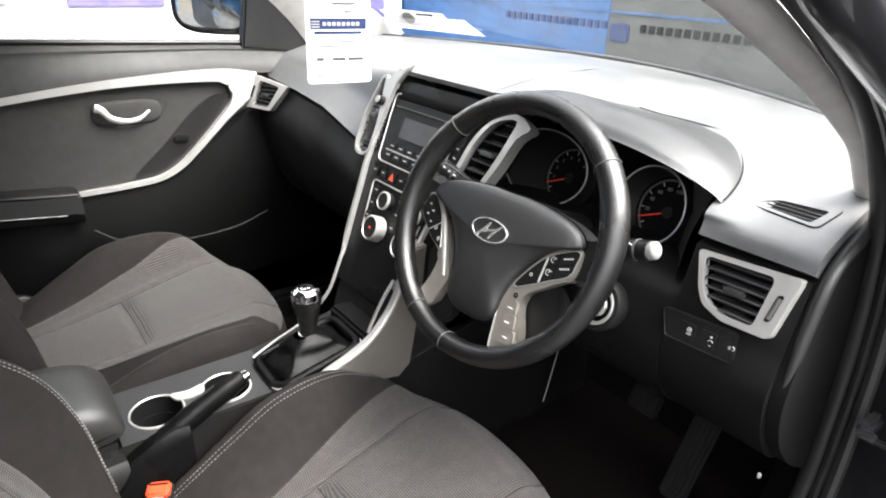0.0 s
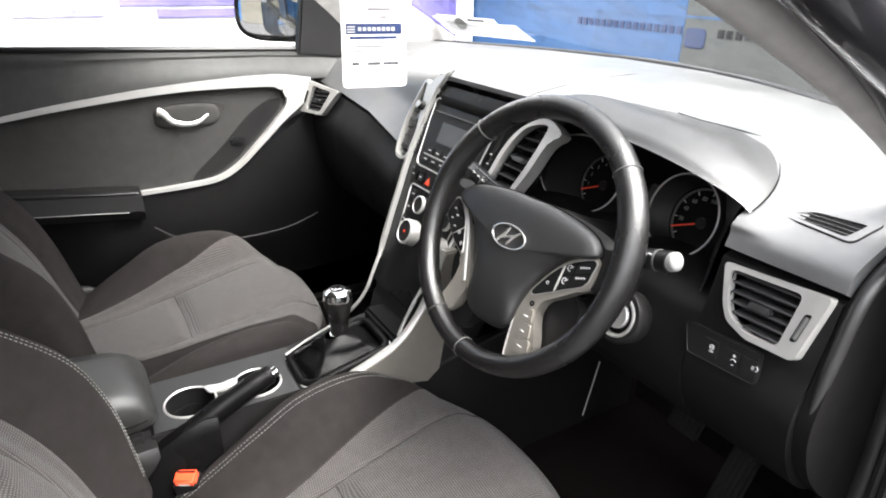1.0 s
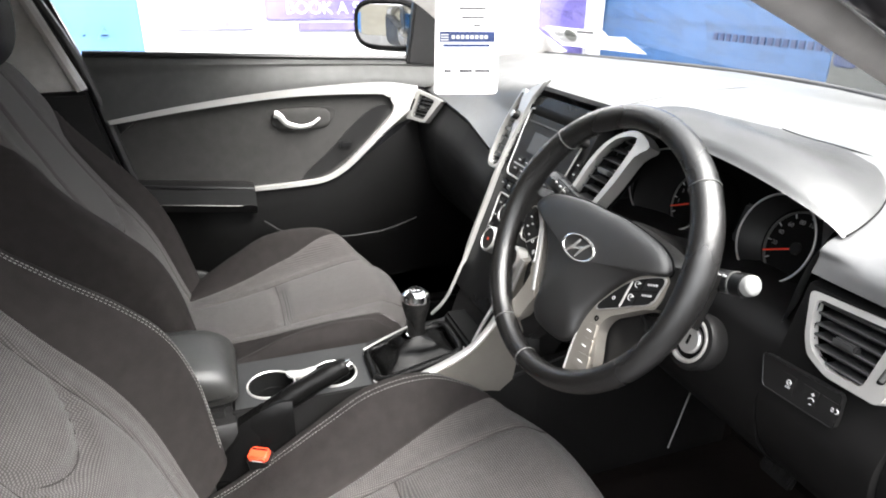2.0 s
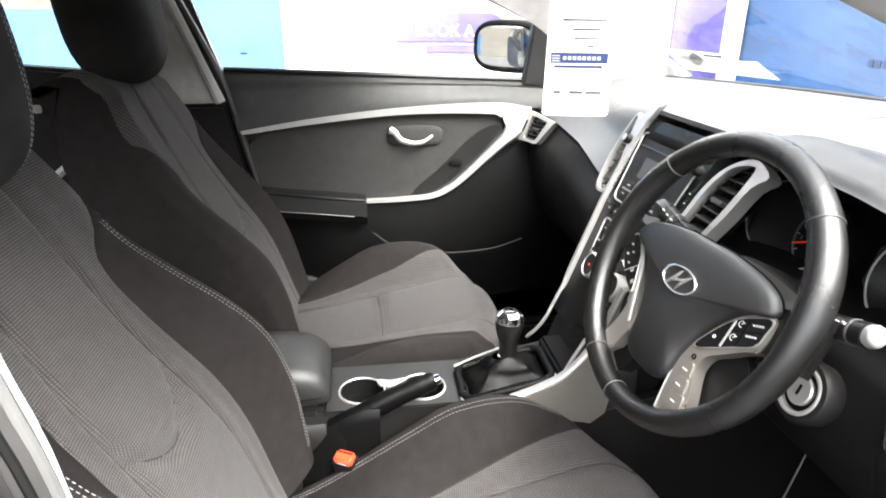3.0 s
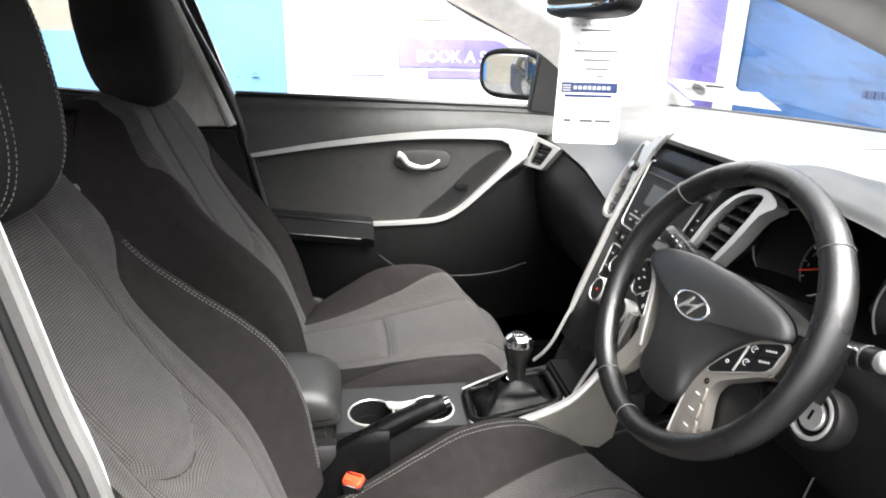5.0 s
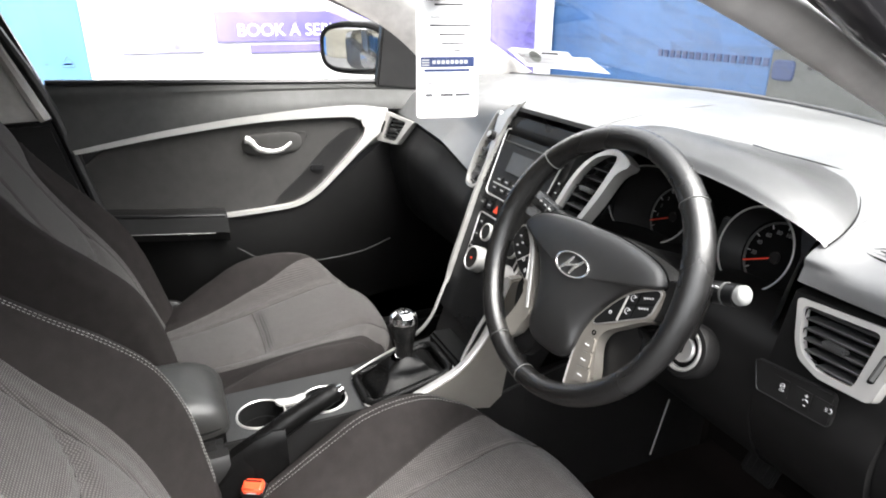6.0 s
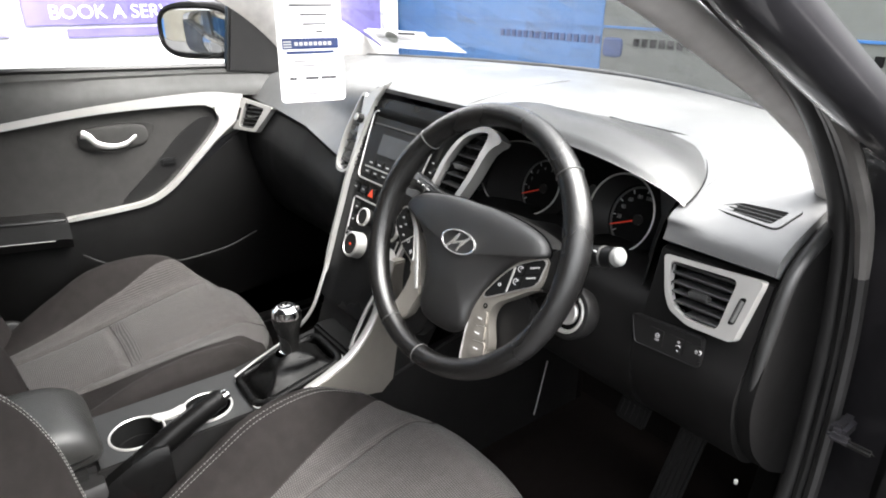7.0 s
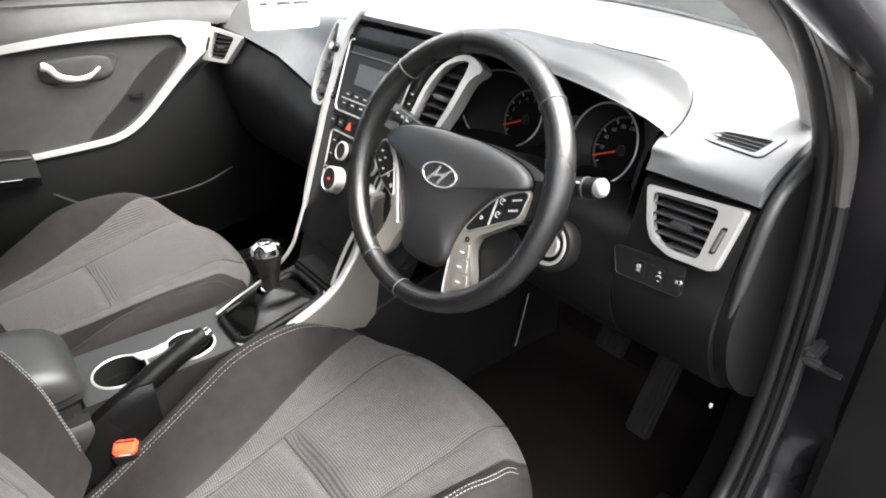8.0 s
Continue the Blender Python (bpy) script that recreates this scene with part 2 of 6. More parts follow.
def disc(r, z0, z1, n=28, bevel=0.0, r1=None):
    own = bmesh.new()
    bmesh.ops.create_cone(own, segments=n, radius1=r, radius2=r if r1 is None else r1, depth=z1 - z0, cap_ends=True)
    bmesh.ops.translate(own, vec=(0, 0, (z0 + z1) / 2), verts=own.verts[:])
    if bevel:
        edges = [e for e in own.edges if len(e.link_faces) == 2 and any(len(f.verts) > 4 for f in e.link_faces)]
        bmesh.ops.bevel(own, geom=edges, offset=bevel, segments=2, affect="EDGES", clamp_overlap=True)
    return own


def lathe(profile, n=28):
    """Turned about z: (radius, z) pairs."""
    rings = [[(r * math.cos(2 * math.pi * k / n), r * math.sin(2 * math.pi * k / n), z) for k in range(n)] for r, z in profile]
    return loft(rings, caps=False)


def blob(cx, cy, cz, rx, ry, rz, e=0.5, nu=28, nv=16):
    """A rounded pillow: a superellipsoid."""
    def s(w, p):
        return math.copysign(abs(w) ** p, w)

    def f(u, v):
        a, b = 2 * math.pi * u, math.pi * (v - 0.5) * 0.998
        return (cx + rx * s(math.cos(b), e) * s(math.cos(a), e), cy + ry * s(math.cos(b), e) * s(math.sin(a), e), cz + rz * s(math.sin(b), e))

    bm = grid(f, nu, nv)
    bmesh.ops.remove_doubles(bm, verts=bm.verts[:], dist=1e-5)
    return bm


def join(*bms):
    out = bms[0]
    for b in bms[1:]:
        me = bpy.data.meshes.new("tmp")
        b.to_mesh(me)
        out.from_mesh(me)
        bpy.data.meshes.remove(me)
        b.free()
    return out


def lettering(text, size, m, parent, material=None, name="lettering", align="CENTER", depth=0.0003):
    """Letters of the built-in font as a mesh part, lying in the plane of m."""
    cu = bpy.data.curves.new("text", "FONT")
    cu.body, cu.size, cu.align_x, cu.align_y, cu.extrude = text, size, align, "CENTER", depth
    tmp = bpy.data.objects.new("text", cu)
    me = bpy.data.meshes.new_from_object(tmp)
    bm = bmesh.new()
    bm.from_mesh(me)
    bpy.data.objects.remove(tmp)
    bpy.data.curves.remove(cu)
    bpy.data.meshes.remove(me)
    return part(name, bm, material or WHITE, parent, m=m)


def rounded(points, r=0.012, seg=5):
    """An outline with rounded corners."""
    out = []
    n = len(points)
    for i in range(n):
        p, a, b = Vector(points[i]), Vector(points[i - 1]), Vector(points[(i + 1) % n])
        ra = min(r, (a - p).length * 0.45, (b - p).length * 0.45)
        s, e = p + (a - p).normalized() * ra, p + (b - p).normalized() * ra
        for k in range(seg + 1):
            t = k / seg
            out.append(tuple((1 - t) ** 2 * s + 2 * t * (1 - t) * p + t * t * e))
    return out


def frame_of(origin, right, up):
    """A matrix with its x along right, its y along up and its z out of them."""
    r = Vector(right).normalized()
    n = r.cross(Vector(up)).normalized()
    u = n.cross(r)
    m = Matrix((r, u, n)).transposed().to_4x4()
    m.translation = origin
    return m



# ---- outside ----
ground_bm = bmesh.new()
bmesh.ops.create_grid(ground_bm, x_segments=40, y_segments=40, size=300)
solo("ground", ground_bm, ASPHALT, "grey asphalt yard under and around the car", "ground", "structure")

hoarding = thing("hoarding", (-2, 4.1, 0), "blue painted steel hoarding with rows of small slots", "wall", kind="structure")
part("panel", box(-6.0, -2.75, 4.1, 4.22, 0, 3.2, 0.004), BLUE, hoarding)
part("grey_panel", box(-2.75, 9.0, 4.102, 4.222, 0, 3.2, 0.004), SHEET, hoarding, "grey green unpainted panel")
part("upper_rail", box(-6.0, 3.0, 4.085, 4.1, 0.955, 0.975, 0.003), BLUE, hoarding)
slot_mesh, slot_dark = None, None
for i in range(48):
    x = -4.05 + i * 0.082
    if -2.78 < x < -2.48:
        continue
    if slot_mesh is None:
        s0 = part("slot", box(x, x + 0.056, 4.088, 4.101, 0.82, 0.885, 0.003), PALEBLUE, hoarding, "dark recessed slot")
        slot_mesh, x_first = s0.data, x
    elif x > -2.48 and slot_dark is None:
        s0 = part("slot", box(x, x + 0.056, 4.088, 4.101, 0.82, 0.885, 0.003), BLACK, hoarding, "black recessed slot")
        slot_dark, x_dark = s0.data, x
    else:
        s = new("slot", slot_mesh if x < -2.48 else slot_dark)
        s.parent = hoarding
        s.location = (x - (x_first if x < -2.48 else x_dark), 0, 0)
part("emblem", blob(-2.62, 4.095, 0.80, 0.10, 0.012, 0.08, 0.4), PALEBLUE, hoarding, "blue rounded emblem plate")

shop = thing("shopfront", (-6, 1.5, 0), "white clad shopfront with purple window banners", "building", kind="structure")
part("wall", box(-6.4, -6.0, -1.05, 4.35, 0, 4.5, 0.01), WALLWHITE, shop)
part("blue_wall", box(-6.4, -6.02, -2.6, -1.05, 0, 4.5, 0.01), SIDEBLUE, shop, "blue painted side wall")
for y0, y1, z0, z1, ink in ((-0.75, 0.0, 0.84, 1.20, PICTURE), (0.13, 1.95, 0.93, 1.23, PURPLE), (0.45, 1.3, 0.82, 0.90, PURPLE), (3.24, 3.85, 0.2, 2.4, PURPLE)):
    part("window_banner", box(-6.0, -5.97, y0, y1, z0, z1, 0.004), ink, shop, "purple printed window banner")
part("cream_wall", box(-6.4, -6.05, -14, -2.6, 0, 4.5, 0.01), CREAM, shop, "cream rendered wall")
part("blue_band", box(-6.05, -6.02, -14, -2.6, 0, 1.22, 0.004), SIDEBLUE, shop, "blue painted lower wall")
part("door_post", box(-6.0, -5.93, 3.88, 4.08, 0, 3.0, 0.006), WALLWHITE, shop)
part("shelf_sign", box(-6.0, -5.96, 0.30, 0.66, 1.42, 1.59, 0.004), mat("cream_sign", (0.75, 0.62, 0.42), 0.6, bump=0), shop, "cream coloured sign board")
lettering("BOOK A SERVICE", 0.17, frame_of((-5.965, 0.98, 1.04), (0, 1, 0), (0, 0, 1)), shop, WHITE)

# Unseen walls added to hold back low sky from the open door side.
side_block = thing("sky_block_wall", (5, 0, 0), "unseen plain wall added to cut light from the open door side", "wall", kind="structure")
part("wall", box(4.6, 4.85, -4.2, 9, 0, 2.0, 0.01), SHEET, side_block)
part("block_return", box(1.5, 4.6, -4.2, -3.95, 0, 2.2, 0.01), SHEET, side_block)
rear_wall = thing("yard_wall", (0, -12, 0), "pale wall and blue fence closing the yard behind", "wall", kind="structure")
part("fence", box(-14, -2.2, -12.2, -12.0, 0, 1.35, 0.01), BLUE, rear_wall)
part("wall", box(-14, 14, -12.6, -12.3, 0, 4.0, 0.01), CREAM, rear_wall)

# ---- the car's shell ----
body = thing("car_body", (0, -0.6, 0.3), "dark grey hatchback shell with pale grey pillar trims", "car")


def ybase(x):
    return 0.70 - (0.62 if x > 0 else 0.47) * x * x


part("floor", box(-0.70, 0.70, -1.9, 0.75, 0.24, 0.27, 0.01), CARPET, body, "black carpeted floor")
part("firewall", box(-0.74, 0.74, 0.66, 0.70, 0.25, 1.02, 0.01), CARPET, body, "black carpeted bulkhead")
part("tunnel", box(-0.11, 0.11, -1.9, 0.66, 0.25, 0.42, 0.03), CARPET, body, "black carpeted tunnel")
part("cowl", grid(lambda u, v: ((u - 0.5) * 1.5, ybase((u - 0.5) * 1.5) + 0.0 + 0.16 * v, 1.075 - 0.03 * v), 24, 4, 0.02), PLASTIC, body, "black plastic scuttle below the windscreen")


for s in (-1, 1):
    part("kick_panel", box(min(s * 0.715, s * 0.80), max(s * 0.715, s * 0.80), 0.345, 0.70, 0.25, 1.06, 0.01), PLASTIC, body, "black footwell side panel")


def pillar(points, r, flat, name, material, label=""):
    part(name, tube(curve(points, 30), r, 12, flat=flat), material, body, label)


# windscreen posts
for s in (-1, 1):
    pts = [(0.715, 0.44, 0.985), (0.708, 0.365, 1.03), (0.70, 0.27, 1.10), (0.695, 0.15, 1.165), (0.69, 0.0, 1.235), (0.675, -0.16, 1.31), (0.655, -0.32, 1.37)]
    if s > 0:
        pts = [(0.704, 0.282, 1.022), (0.702, 0.27, 1.044), (0.700, 0.243, 1.076), (0.700, 0.205, 1.112), (0.699, 0.143, 1.147), (0.698, 0.060, 1.187), (0.694, -0.095, 1.255), (0.672, -0.22, 1.31), (0.655, -0.32, 1.36)]
    if s > 0:
        pillar([(s * x, y, z) for x, y, z in pts], [float(np.interp(k, [0, 6, 15, 24], [0.017, 0.017, 0.0145, 0.022])) for k in range(25)], 0.85, "a_pillar_trim", PILLAR, "pale grey windscreen pillar trim")
    else:
        low_edge = curve([(-0.69, -0.36, 1.41), (-0.71, -0.18, 1.354), (-0.715, -0.12, 1.329), (-0.715, 0.046, 1.250), (-0.715, 0.137, 1.200), (-0.715, 0.22, 1.128), (-0.715, 0.30, 1.03)], 30)
        top_edge = curve([(-0.63, -0.30, 1.435), (-0.645, -0.08, 1.390), (-0.65, 0.0, 1.362), (-0.655, 0.18, 1.288), (-0.66, 0.31, 1.226), (-0.66, 0.42, 1.170), (-0.66, 0.56, 1.085)], 30)
        part("a_pillar_trim", grid(lambda u, v: low_edge[round(30 * v)].lerp(top_edge[round(30 * v)], u) + Vector((0.022 * math.sin(math.pi * u) ** 0.6, 0, 0.006 * math.sin(math.pi * u))), 10, 30, -0.012), PILLAR, body, "pale grey windscreen pillar trim")
    rail = [(0.655, -0.32, 1.37), (0.63, -0.7, 1.405), (0.62, -1.2, 1.40), (0.63, -1.75, 1.36), (0.64, -2.0, 1.28)]
    pillar([(s * x, y, z) for x, y, z in rail], 0.04, 0.8, "roof_rail_trim", PILLAR)
    outer = [(0.80, 0.55, 1.0), (0.79, 0.40, 1.08), (0.775, 0.2, 1.185), (0.755, -0.05, 1.29), (0.72, -0.32, 1.405), (0.69, -0.9, 1.45), (0.69, -1.5, 1.43), (0.70, -2.05, 1.33)]
    if s > 0:
        outer = [(0.80, 0.46, 0.985), (0.79, 0.33, 1.055), (0.785, 0.20, 1.118), (0.775, 0.05, 1.187), (0.76, -0.10, 1.262), (0.735, -0.30, 1.37), (0.69, -0.9, 1.44), (0.70, -2.05, 1.33)]
    else:
        outer = [(x, y, z + 0.03) for x, y, z in outer]
    pillar([(s * x, y, z) for x, y, z in outer], 0.026 if s > 0 else 0.035, 0.8, "roof_rail", PAINT, "dark grey painted roof rail")


def roofline(u, v):
    x = (u - 0.5) * 1.34
    y = -0.22 - 1.9 * v
    return (x, y - 0.06 * (1 - (2 * u - 1) ** 2) * -1, 1.405 + 0.035 * math.sin(math.pi * min(1, v * 1.1)) - 0.03 * (2 * u - 1) ** 2)


part("headliner", grid(roofline, 16, 16, 0.012), HEADLINER, body, "pale grey headliner")
part("roof_panel", grid(lambda u, v: Vector(roofline(u, v)) + Vector((0, 0, 0.045)), 16, 16, 0.01), PAINT, body, "dark grey roof panel")
part("header_trim", tube(curve([(-0.64, -0.3, 1.385), (-0.3, -0.19, 1.405), (0, -0.165, 1.41), (0.3, -0.19, 1.405), (0.64, -0.3, 1.385)], 24), 0.03, 10, flat=0.6), HEADLINER, body)

# passenger side: middle post, rear door, rear quarter
bp = thing("b_pillar", (-0.72, -0.8, 0.3), "pale grey upper and black lower door post trim", "pillar")
part("upper_trim", prism([(-0.715, 1.016), (-0.84, 1.36), (-0.97, 1.36), (-0.835, 1.014)], "x", -0.73, -0.70, 0.008), PILLAR, bp)
part("edge_strip", tube(curve([(-0.700, -0.708, 1.018), (-0.700, -0.77, 1.18), (-0.695, -0.84, 1.365)], 10), 0.013, 8), PILLAR, bp)
part("lower_trim", prism([(-0.700, 1.012), (-0.84, 1.012), (-0.90, 0.3), (-0.60, 0.3), (-0.61, 0.6)], "x", -0.74, -0.705, 0.008), PLASTIC, bp, "black lower post trim")
part("door_seal", tube(curve([(-0.712, -0.60, 0.42), (-0.712, -0.602, 0.61), (-0.712, -0.66, 0.9), (-0.712, -0.705, 1.08), (-0.705, -0.80, 1.30), (-0.70, -0.82, 1.37)], 24), 0.011, 8), RUBBER, bp)
part("belt_slot", blob(-0.695, -0.835, 1.215, 0.012, 0.012, 0.02), BLACK, bp)
part("post_core", join(prism([(-0.680, 1.02), (-0.795, 1.37), (-1.0, 1.37), (-0.90, 1.0)], "x", -0.756, -0.738), prism([(-0.575, 0.3), (-0.585, 0.62), (-0.680, 1.02), (-0.90, 1.02), (-0.90, 0.3)], "x", -0.757, -0.737)), RUBBER, bp, "black door frame rubber")
part("seat_belt", prism([(-0.868, 1.20), (-0.893, 1.21), (-0.835, 0.72), (-0.80, 0.72)], "x", -0.690, -0.687), BLACK, bp, "black woven seat belt")

rd = thing("rear_door", (-0.74, -1.2, 0.3), "closed rear passenger door with black trim", "door")
part("panel", prism([(-0.86, 0.3), (-0.86, 1.085), (-1.75, 1.15), (-1.75, 0.6), (-1.55, 0.3)], "x", -0.78, -0.72, 0.01), PLASTIC, rd)
part("window_pane", prism([(-0.90, 1.085), (-0.99, 1.37), (-1.55, 1.36), (-1.72, 1.145)], "x", -0.745, -0.741), SCREEN, rd)
part("window_frame", tube(curve([(-0.74, -0.90, 1.085), (-0.70, -0.99, 1.37), (-0.69, -1.4, 1.40), (-0.72, -1.72, 1.15)], 20), 0.014, 8), RUBBER, rd)
part("silver_strip", tube([(-0.712, -1.205, 0.785), (-0.712, -1.115, 0.855)], 0.011, 8), SILVER, rd, "satin silver trim strip")
part("door_pull", tube(curve([(-0.712, -1.25, 0.905), (-0.70, -1.215, 0.909), (-0.712, -1.185, 0.925)], 10), [0.003, 0.006, 0.008, 0.008, 0.008, 0.008, 0.008, 0.007, 0.006, 0.005, 0.003], 8), SILVER, rd, "satin silver door pull")
part("lock_button", box(-0.716, -0.704, -1.165, -1.145, 0.995, 1.015, 0.003), SILVER, rd)
quarter = thing("rear_quarter", (0, -1.95, 0.3), "pale grey rear quarter trims and tailgate of the car", "car trim")
for s in (-1, 1):
    part("quarter_trim", prism([(-1.75, 1.08), (-1.58, 1.38), (-2.1, 1.30), (-2.15, 0.95), (-2.1, 0.4), (-1.6, 0.4)], "x", s * 0.70, s * 0.74, 0.01), PILLAR, quarter)
part("tailgate", box(-0.70, 0.70, -2.24, -2.20, 0.35, 1.0, 0.01), PLASTIC, quarter)
part("parcel_shelf", box(-0.62, 0.62, -2.2, -1.72, 0.98, 1.0, 0.006), PLASTIC, quarter, "grey parcel shelf")
part("rear_door_far", box(0.72, 0.78, -1.75, -0.86, 0.3, 1.07, 0.01), PLASTIC, quarter)

rear_seat = thing("rear_bench", (0, -1.4, 0.3), "dark cloth rear bench seat", "car seat")
part("cushion", blob(0, -1.33, 0.52, 0.62, 0.26, 0.09, 0.35), CLOTH, rear_seat)
part("backrest", blob(0, -1.66, 0.80, 0.62, 0.10, 0.28, 0.35), CLOTH, rear_seat)
for x in (-0.4, 0.4):
    part("headrest", blob(x, -1.72, 1.12, 0.13, 0.05, 0.07, 0.5), CLOTH, rear_seat)

# glass
def screen(u, v):
    """Windscreen: it reaches further forward and stands prouder towards the passenger's pillar."""
    left = max(0.0, 1 - 2 * u)
    x0 = (u - 0.5) * 1.40
    y0 = ybase(x0) + 0.03 + 0.075 * left ** 2
    return ((u - 0.5) * (1.40 - 0.10 * v), (1 - v) * y0 + v * (-0.19 - 0.28 * (u - 0.5) ** 2), 1.065 + v * 0.345 - 0.06 * v * max(0.0, 2 * u - 1) ** 2 + (0.02 + 0.05 * left) * math.sin(math.pi * v))


solo("windscreen", grid(screen, 20, 14, 0.005), SCREEN, "clear curved windscreen glass", "windscreen", "structure")
solo("door_glass", prism([(-0.73, 1.09), (-0.84, 1.36), (-0.30, 1.36), (0.02, 1.235), (0.17, 1.15), (0.15, 1.055)], "x", -0.748, -0.744), SCREEN,
                  "clear passenger door window glass", "window", "structure")
mark = thing("glass_mark", (-0.742, -0.645, 1.14), "small etched triangle mark on the passenger window", "glass mark")
part("etched_triangle", join(tube([(-0.7425, -0.661, 1.130), (-0.7425, -0.629, 1.130), (-0.7425, -0.645, 1.156)], 0.0012, 5, closed=True, up=(1, 0, 0)), box(-0.743, -0.742, -0.653, -0.637, 1.135, 1.139, 0)), NAVY, mark)
part("etched_dash", box(-0.743, -0.742, -0.692, -0.684, 1.136, 1.139, 0), NAVY, mark)

# driver's side opening: sill, seals, painted post, hinge
jamb = thing("door_frame", (0.76, 0.3, 0.3), "dark grey painted door frame with black rubber seals", "door frame")
part("front_post", loft([[(0.735, 0.36, z), (0.745, 0.325, z), (0.765, 0.318, z), (0.86, 0.295, z), (0.88, 0.34, z), (0.80, 0.45, z)] for z in (0.33, 0.5, 0.7, 0.9, 1.02)]), PAINT, jamb)
seal = [(0.715, -0.30, 1.365), (0.72, -0.12, 1.285), (0.725, 0.08, 1.185), (0.729, 0.192, 1.085), (0.732, 0.232, 1.013), (0.734, 0.254, 0.935), (0.735, 0.266, 0.862), (0.735, 0.273, 0.79), (0.735, 0.276, 0.69), (0.735, 0.264, 0.60), (0.735, 0.234, 0.52), (0.737, 0.165, 0.455), (0.74, 0.03, 0.415), (0.743, -0.45, 0.40)]
seal_line = [Vector(p) for p in curve(seal, 60)]
last = len(seal_line) - 1
part("door_seal", tube(curve(seal, 60), 0.013, 10, up=(1, 0, 0)), RUBBER, jamb, "black rubber door seal")
seal2 = [(x + 0.033, y - 0.028, z - 0.004) for x, y, z in seal]
seal2_line = curve(seal2, 60)
turn = next(i for i, p in enumerate(seal2_line) if p.z < 0.97)
# Upper length coloured pale for the light it catches; lower length stays black.
part("lit_upper_flange", tube(seal2_line[:turn + 1], [0.0085] * (turn - 3) + [0.008, 0.007, 0.006, 0.005], 8, up=(1, 0, 0)), LIT_FLANGE, jamb, "flange lip outside the seal, coloured pale where it catches light")
part("outer_seal", tube(seal2_line[turn - 2:], 0.0075, 8, up=(1, 0, 0)), RUBBER, jamb)
part("seal_lip", tube(curve([(x + 0.016, y - 0.012, z - 0.002) for x, y, z in seal], 60), 0.006, 8, up=(1, 0, 0)), RUBBER, jamb, "thin black second seal lip")


def post_skin(u, v):
    """Painted flange outside the seals: flat on the post, swelling out into the corner above the sill."""
    p = seal_line[round(v * last)]
    k = smoothstep(0.74, 0.60, p.z)
    swell_out = smoothstep(0.15, 0.7, u) * 1.3 * min(0.2, max(0.0, 0.66 - p.z)) ** 2
    wide = 1 - 0.36 * smoothstep(0.98, 1.14, p.z)
    return p + Vector((0.005 + 0.085 * u * wide, 0.012 - 0.05 * u * wide * (1 - k) - swell_out + 0.05 * u ** 3 * k, -0.05 * u ** 3 * k))


part("post_skin", grid(post_skin, 12, last, 0.006), PAINT, jamb, "dark grey painted post and sill corner")
part("sill", box(0.70, 0.86, -1.0, 0.33, 0.28, 0.392, 0.015), PAINT, jamb, "dark grey painted sill")
part("scuff_plate", box(0.62, 0.725, -0.9, 0.30, 0.345, 0.372, 0.006), PLASTIC, jamb, "black plastic scuff plate")
part("kick_trim", grid(lambda u, v: seal_line[round(last * (0.5 + 0.5 * v))] + Vector((-0.012 - 0.045 * u, 0.014 + 0.03 * u, -0.006 - 0.012 * u)), 4, 28, 0.004), PLASTIC, jamb, "black plastic trim inside the door seal")
part("door_check", box(0.790, 0.822, 0.214, 0.222, 0.790, 0.798, 0.003), PLASTIC, jamb, "black metal door check arm")
part("pale_block", box(0.7085, 0.7125, 0.166, 0.170, 0.700, 0.707, 0.001), SPOT, jamb, "small pale block low on the door frame")
part("hinge", join(box(0.772, 0.790, 0.222, 0.262, 0.786, 0.806, 0.005), box(0.774, 0.800, 0.212, 0.226, 0.790, 0.800, 0.004)), PAINT, jamb)

post = thing("driver_door_post", (0.74, -0.6, 0.3), "pale grey door post trim beside the driver seat", "pillar")
w = [(0.70, -0.541, 0.985), (0.70, -0.557, 1.079), (0.70, -0.570, 1.157), (0.70, -0.585, 1.239), (0.695, -0.616, 1.39)]
lo = [(0.70, -0.505, 0.42), (0.70, -0.520, 0.7)]
LIP = curve(lo + w, 24)
POST = mat("post_trim_grey", (0.036, 0.0345, 0.034), 0.5, bump=0.25, bscale=1300)
part("edge_seal", tube(LIP, 0.0032, 8), mat("pale_seal_lip", (0.5, 0.5, 0.5), 0.4, bump=0), post, "pale shiny seal lip")
part("seal_groove", loft([[p + Vector((0.002, 0.000, 0)), p + Vector((0.0065, 0.0045, 0)), p + Vector((0.011, 0.0045, 0)), p + Vector((0.012, -0.01, 0))] for p in LIP]), DOORGREY, post, "grey seal")
part("trim", loft([[p + Vector((0.010, 0.004, 0)), p + Vector((0.014, 0.009, 0)), p + Vector((0.030, 0.0125, 0)), p + Vector((0.037, 0.010, 0)), p + Vector((0.038, -0.15, 0)), p + Vector((-0.02, -0.16, 0)), p + Vector((-0.005, -0.02, 0))] for p in LIP]), POST, post)
part("painted_post", loft([[p + Vector((0.039, 0.004, 0)), p + Vector((0.060, 0.010, 0)), p + Vector((0.13, -0.02, 0)), p + Vector((0.15, -0.15, 0)), p + Vector((0.039, -0.15, 0))] for p in LIP]), PAINT, post, "dark grey painted post")

for k, (ox, oy, r) in enumerate(((0.0118, 0.0052, 0.0018), (0.0375, 0.0105, 0.0024))):
    part("post_groove", tube([p + Vector((ox, oy, 0)) for p in LIP], r, 6), BLACK, post, "dark groove in the post trim")
part("post_ridge", tube([p + Vector((0.024, 0.0125, 0)) for p in LIP], 0.0035, 8), DOORGREY, post, "pale ridge of the post trim")

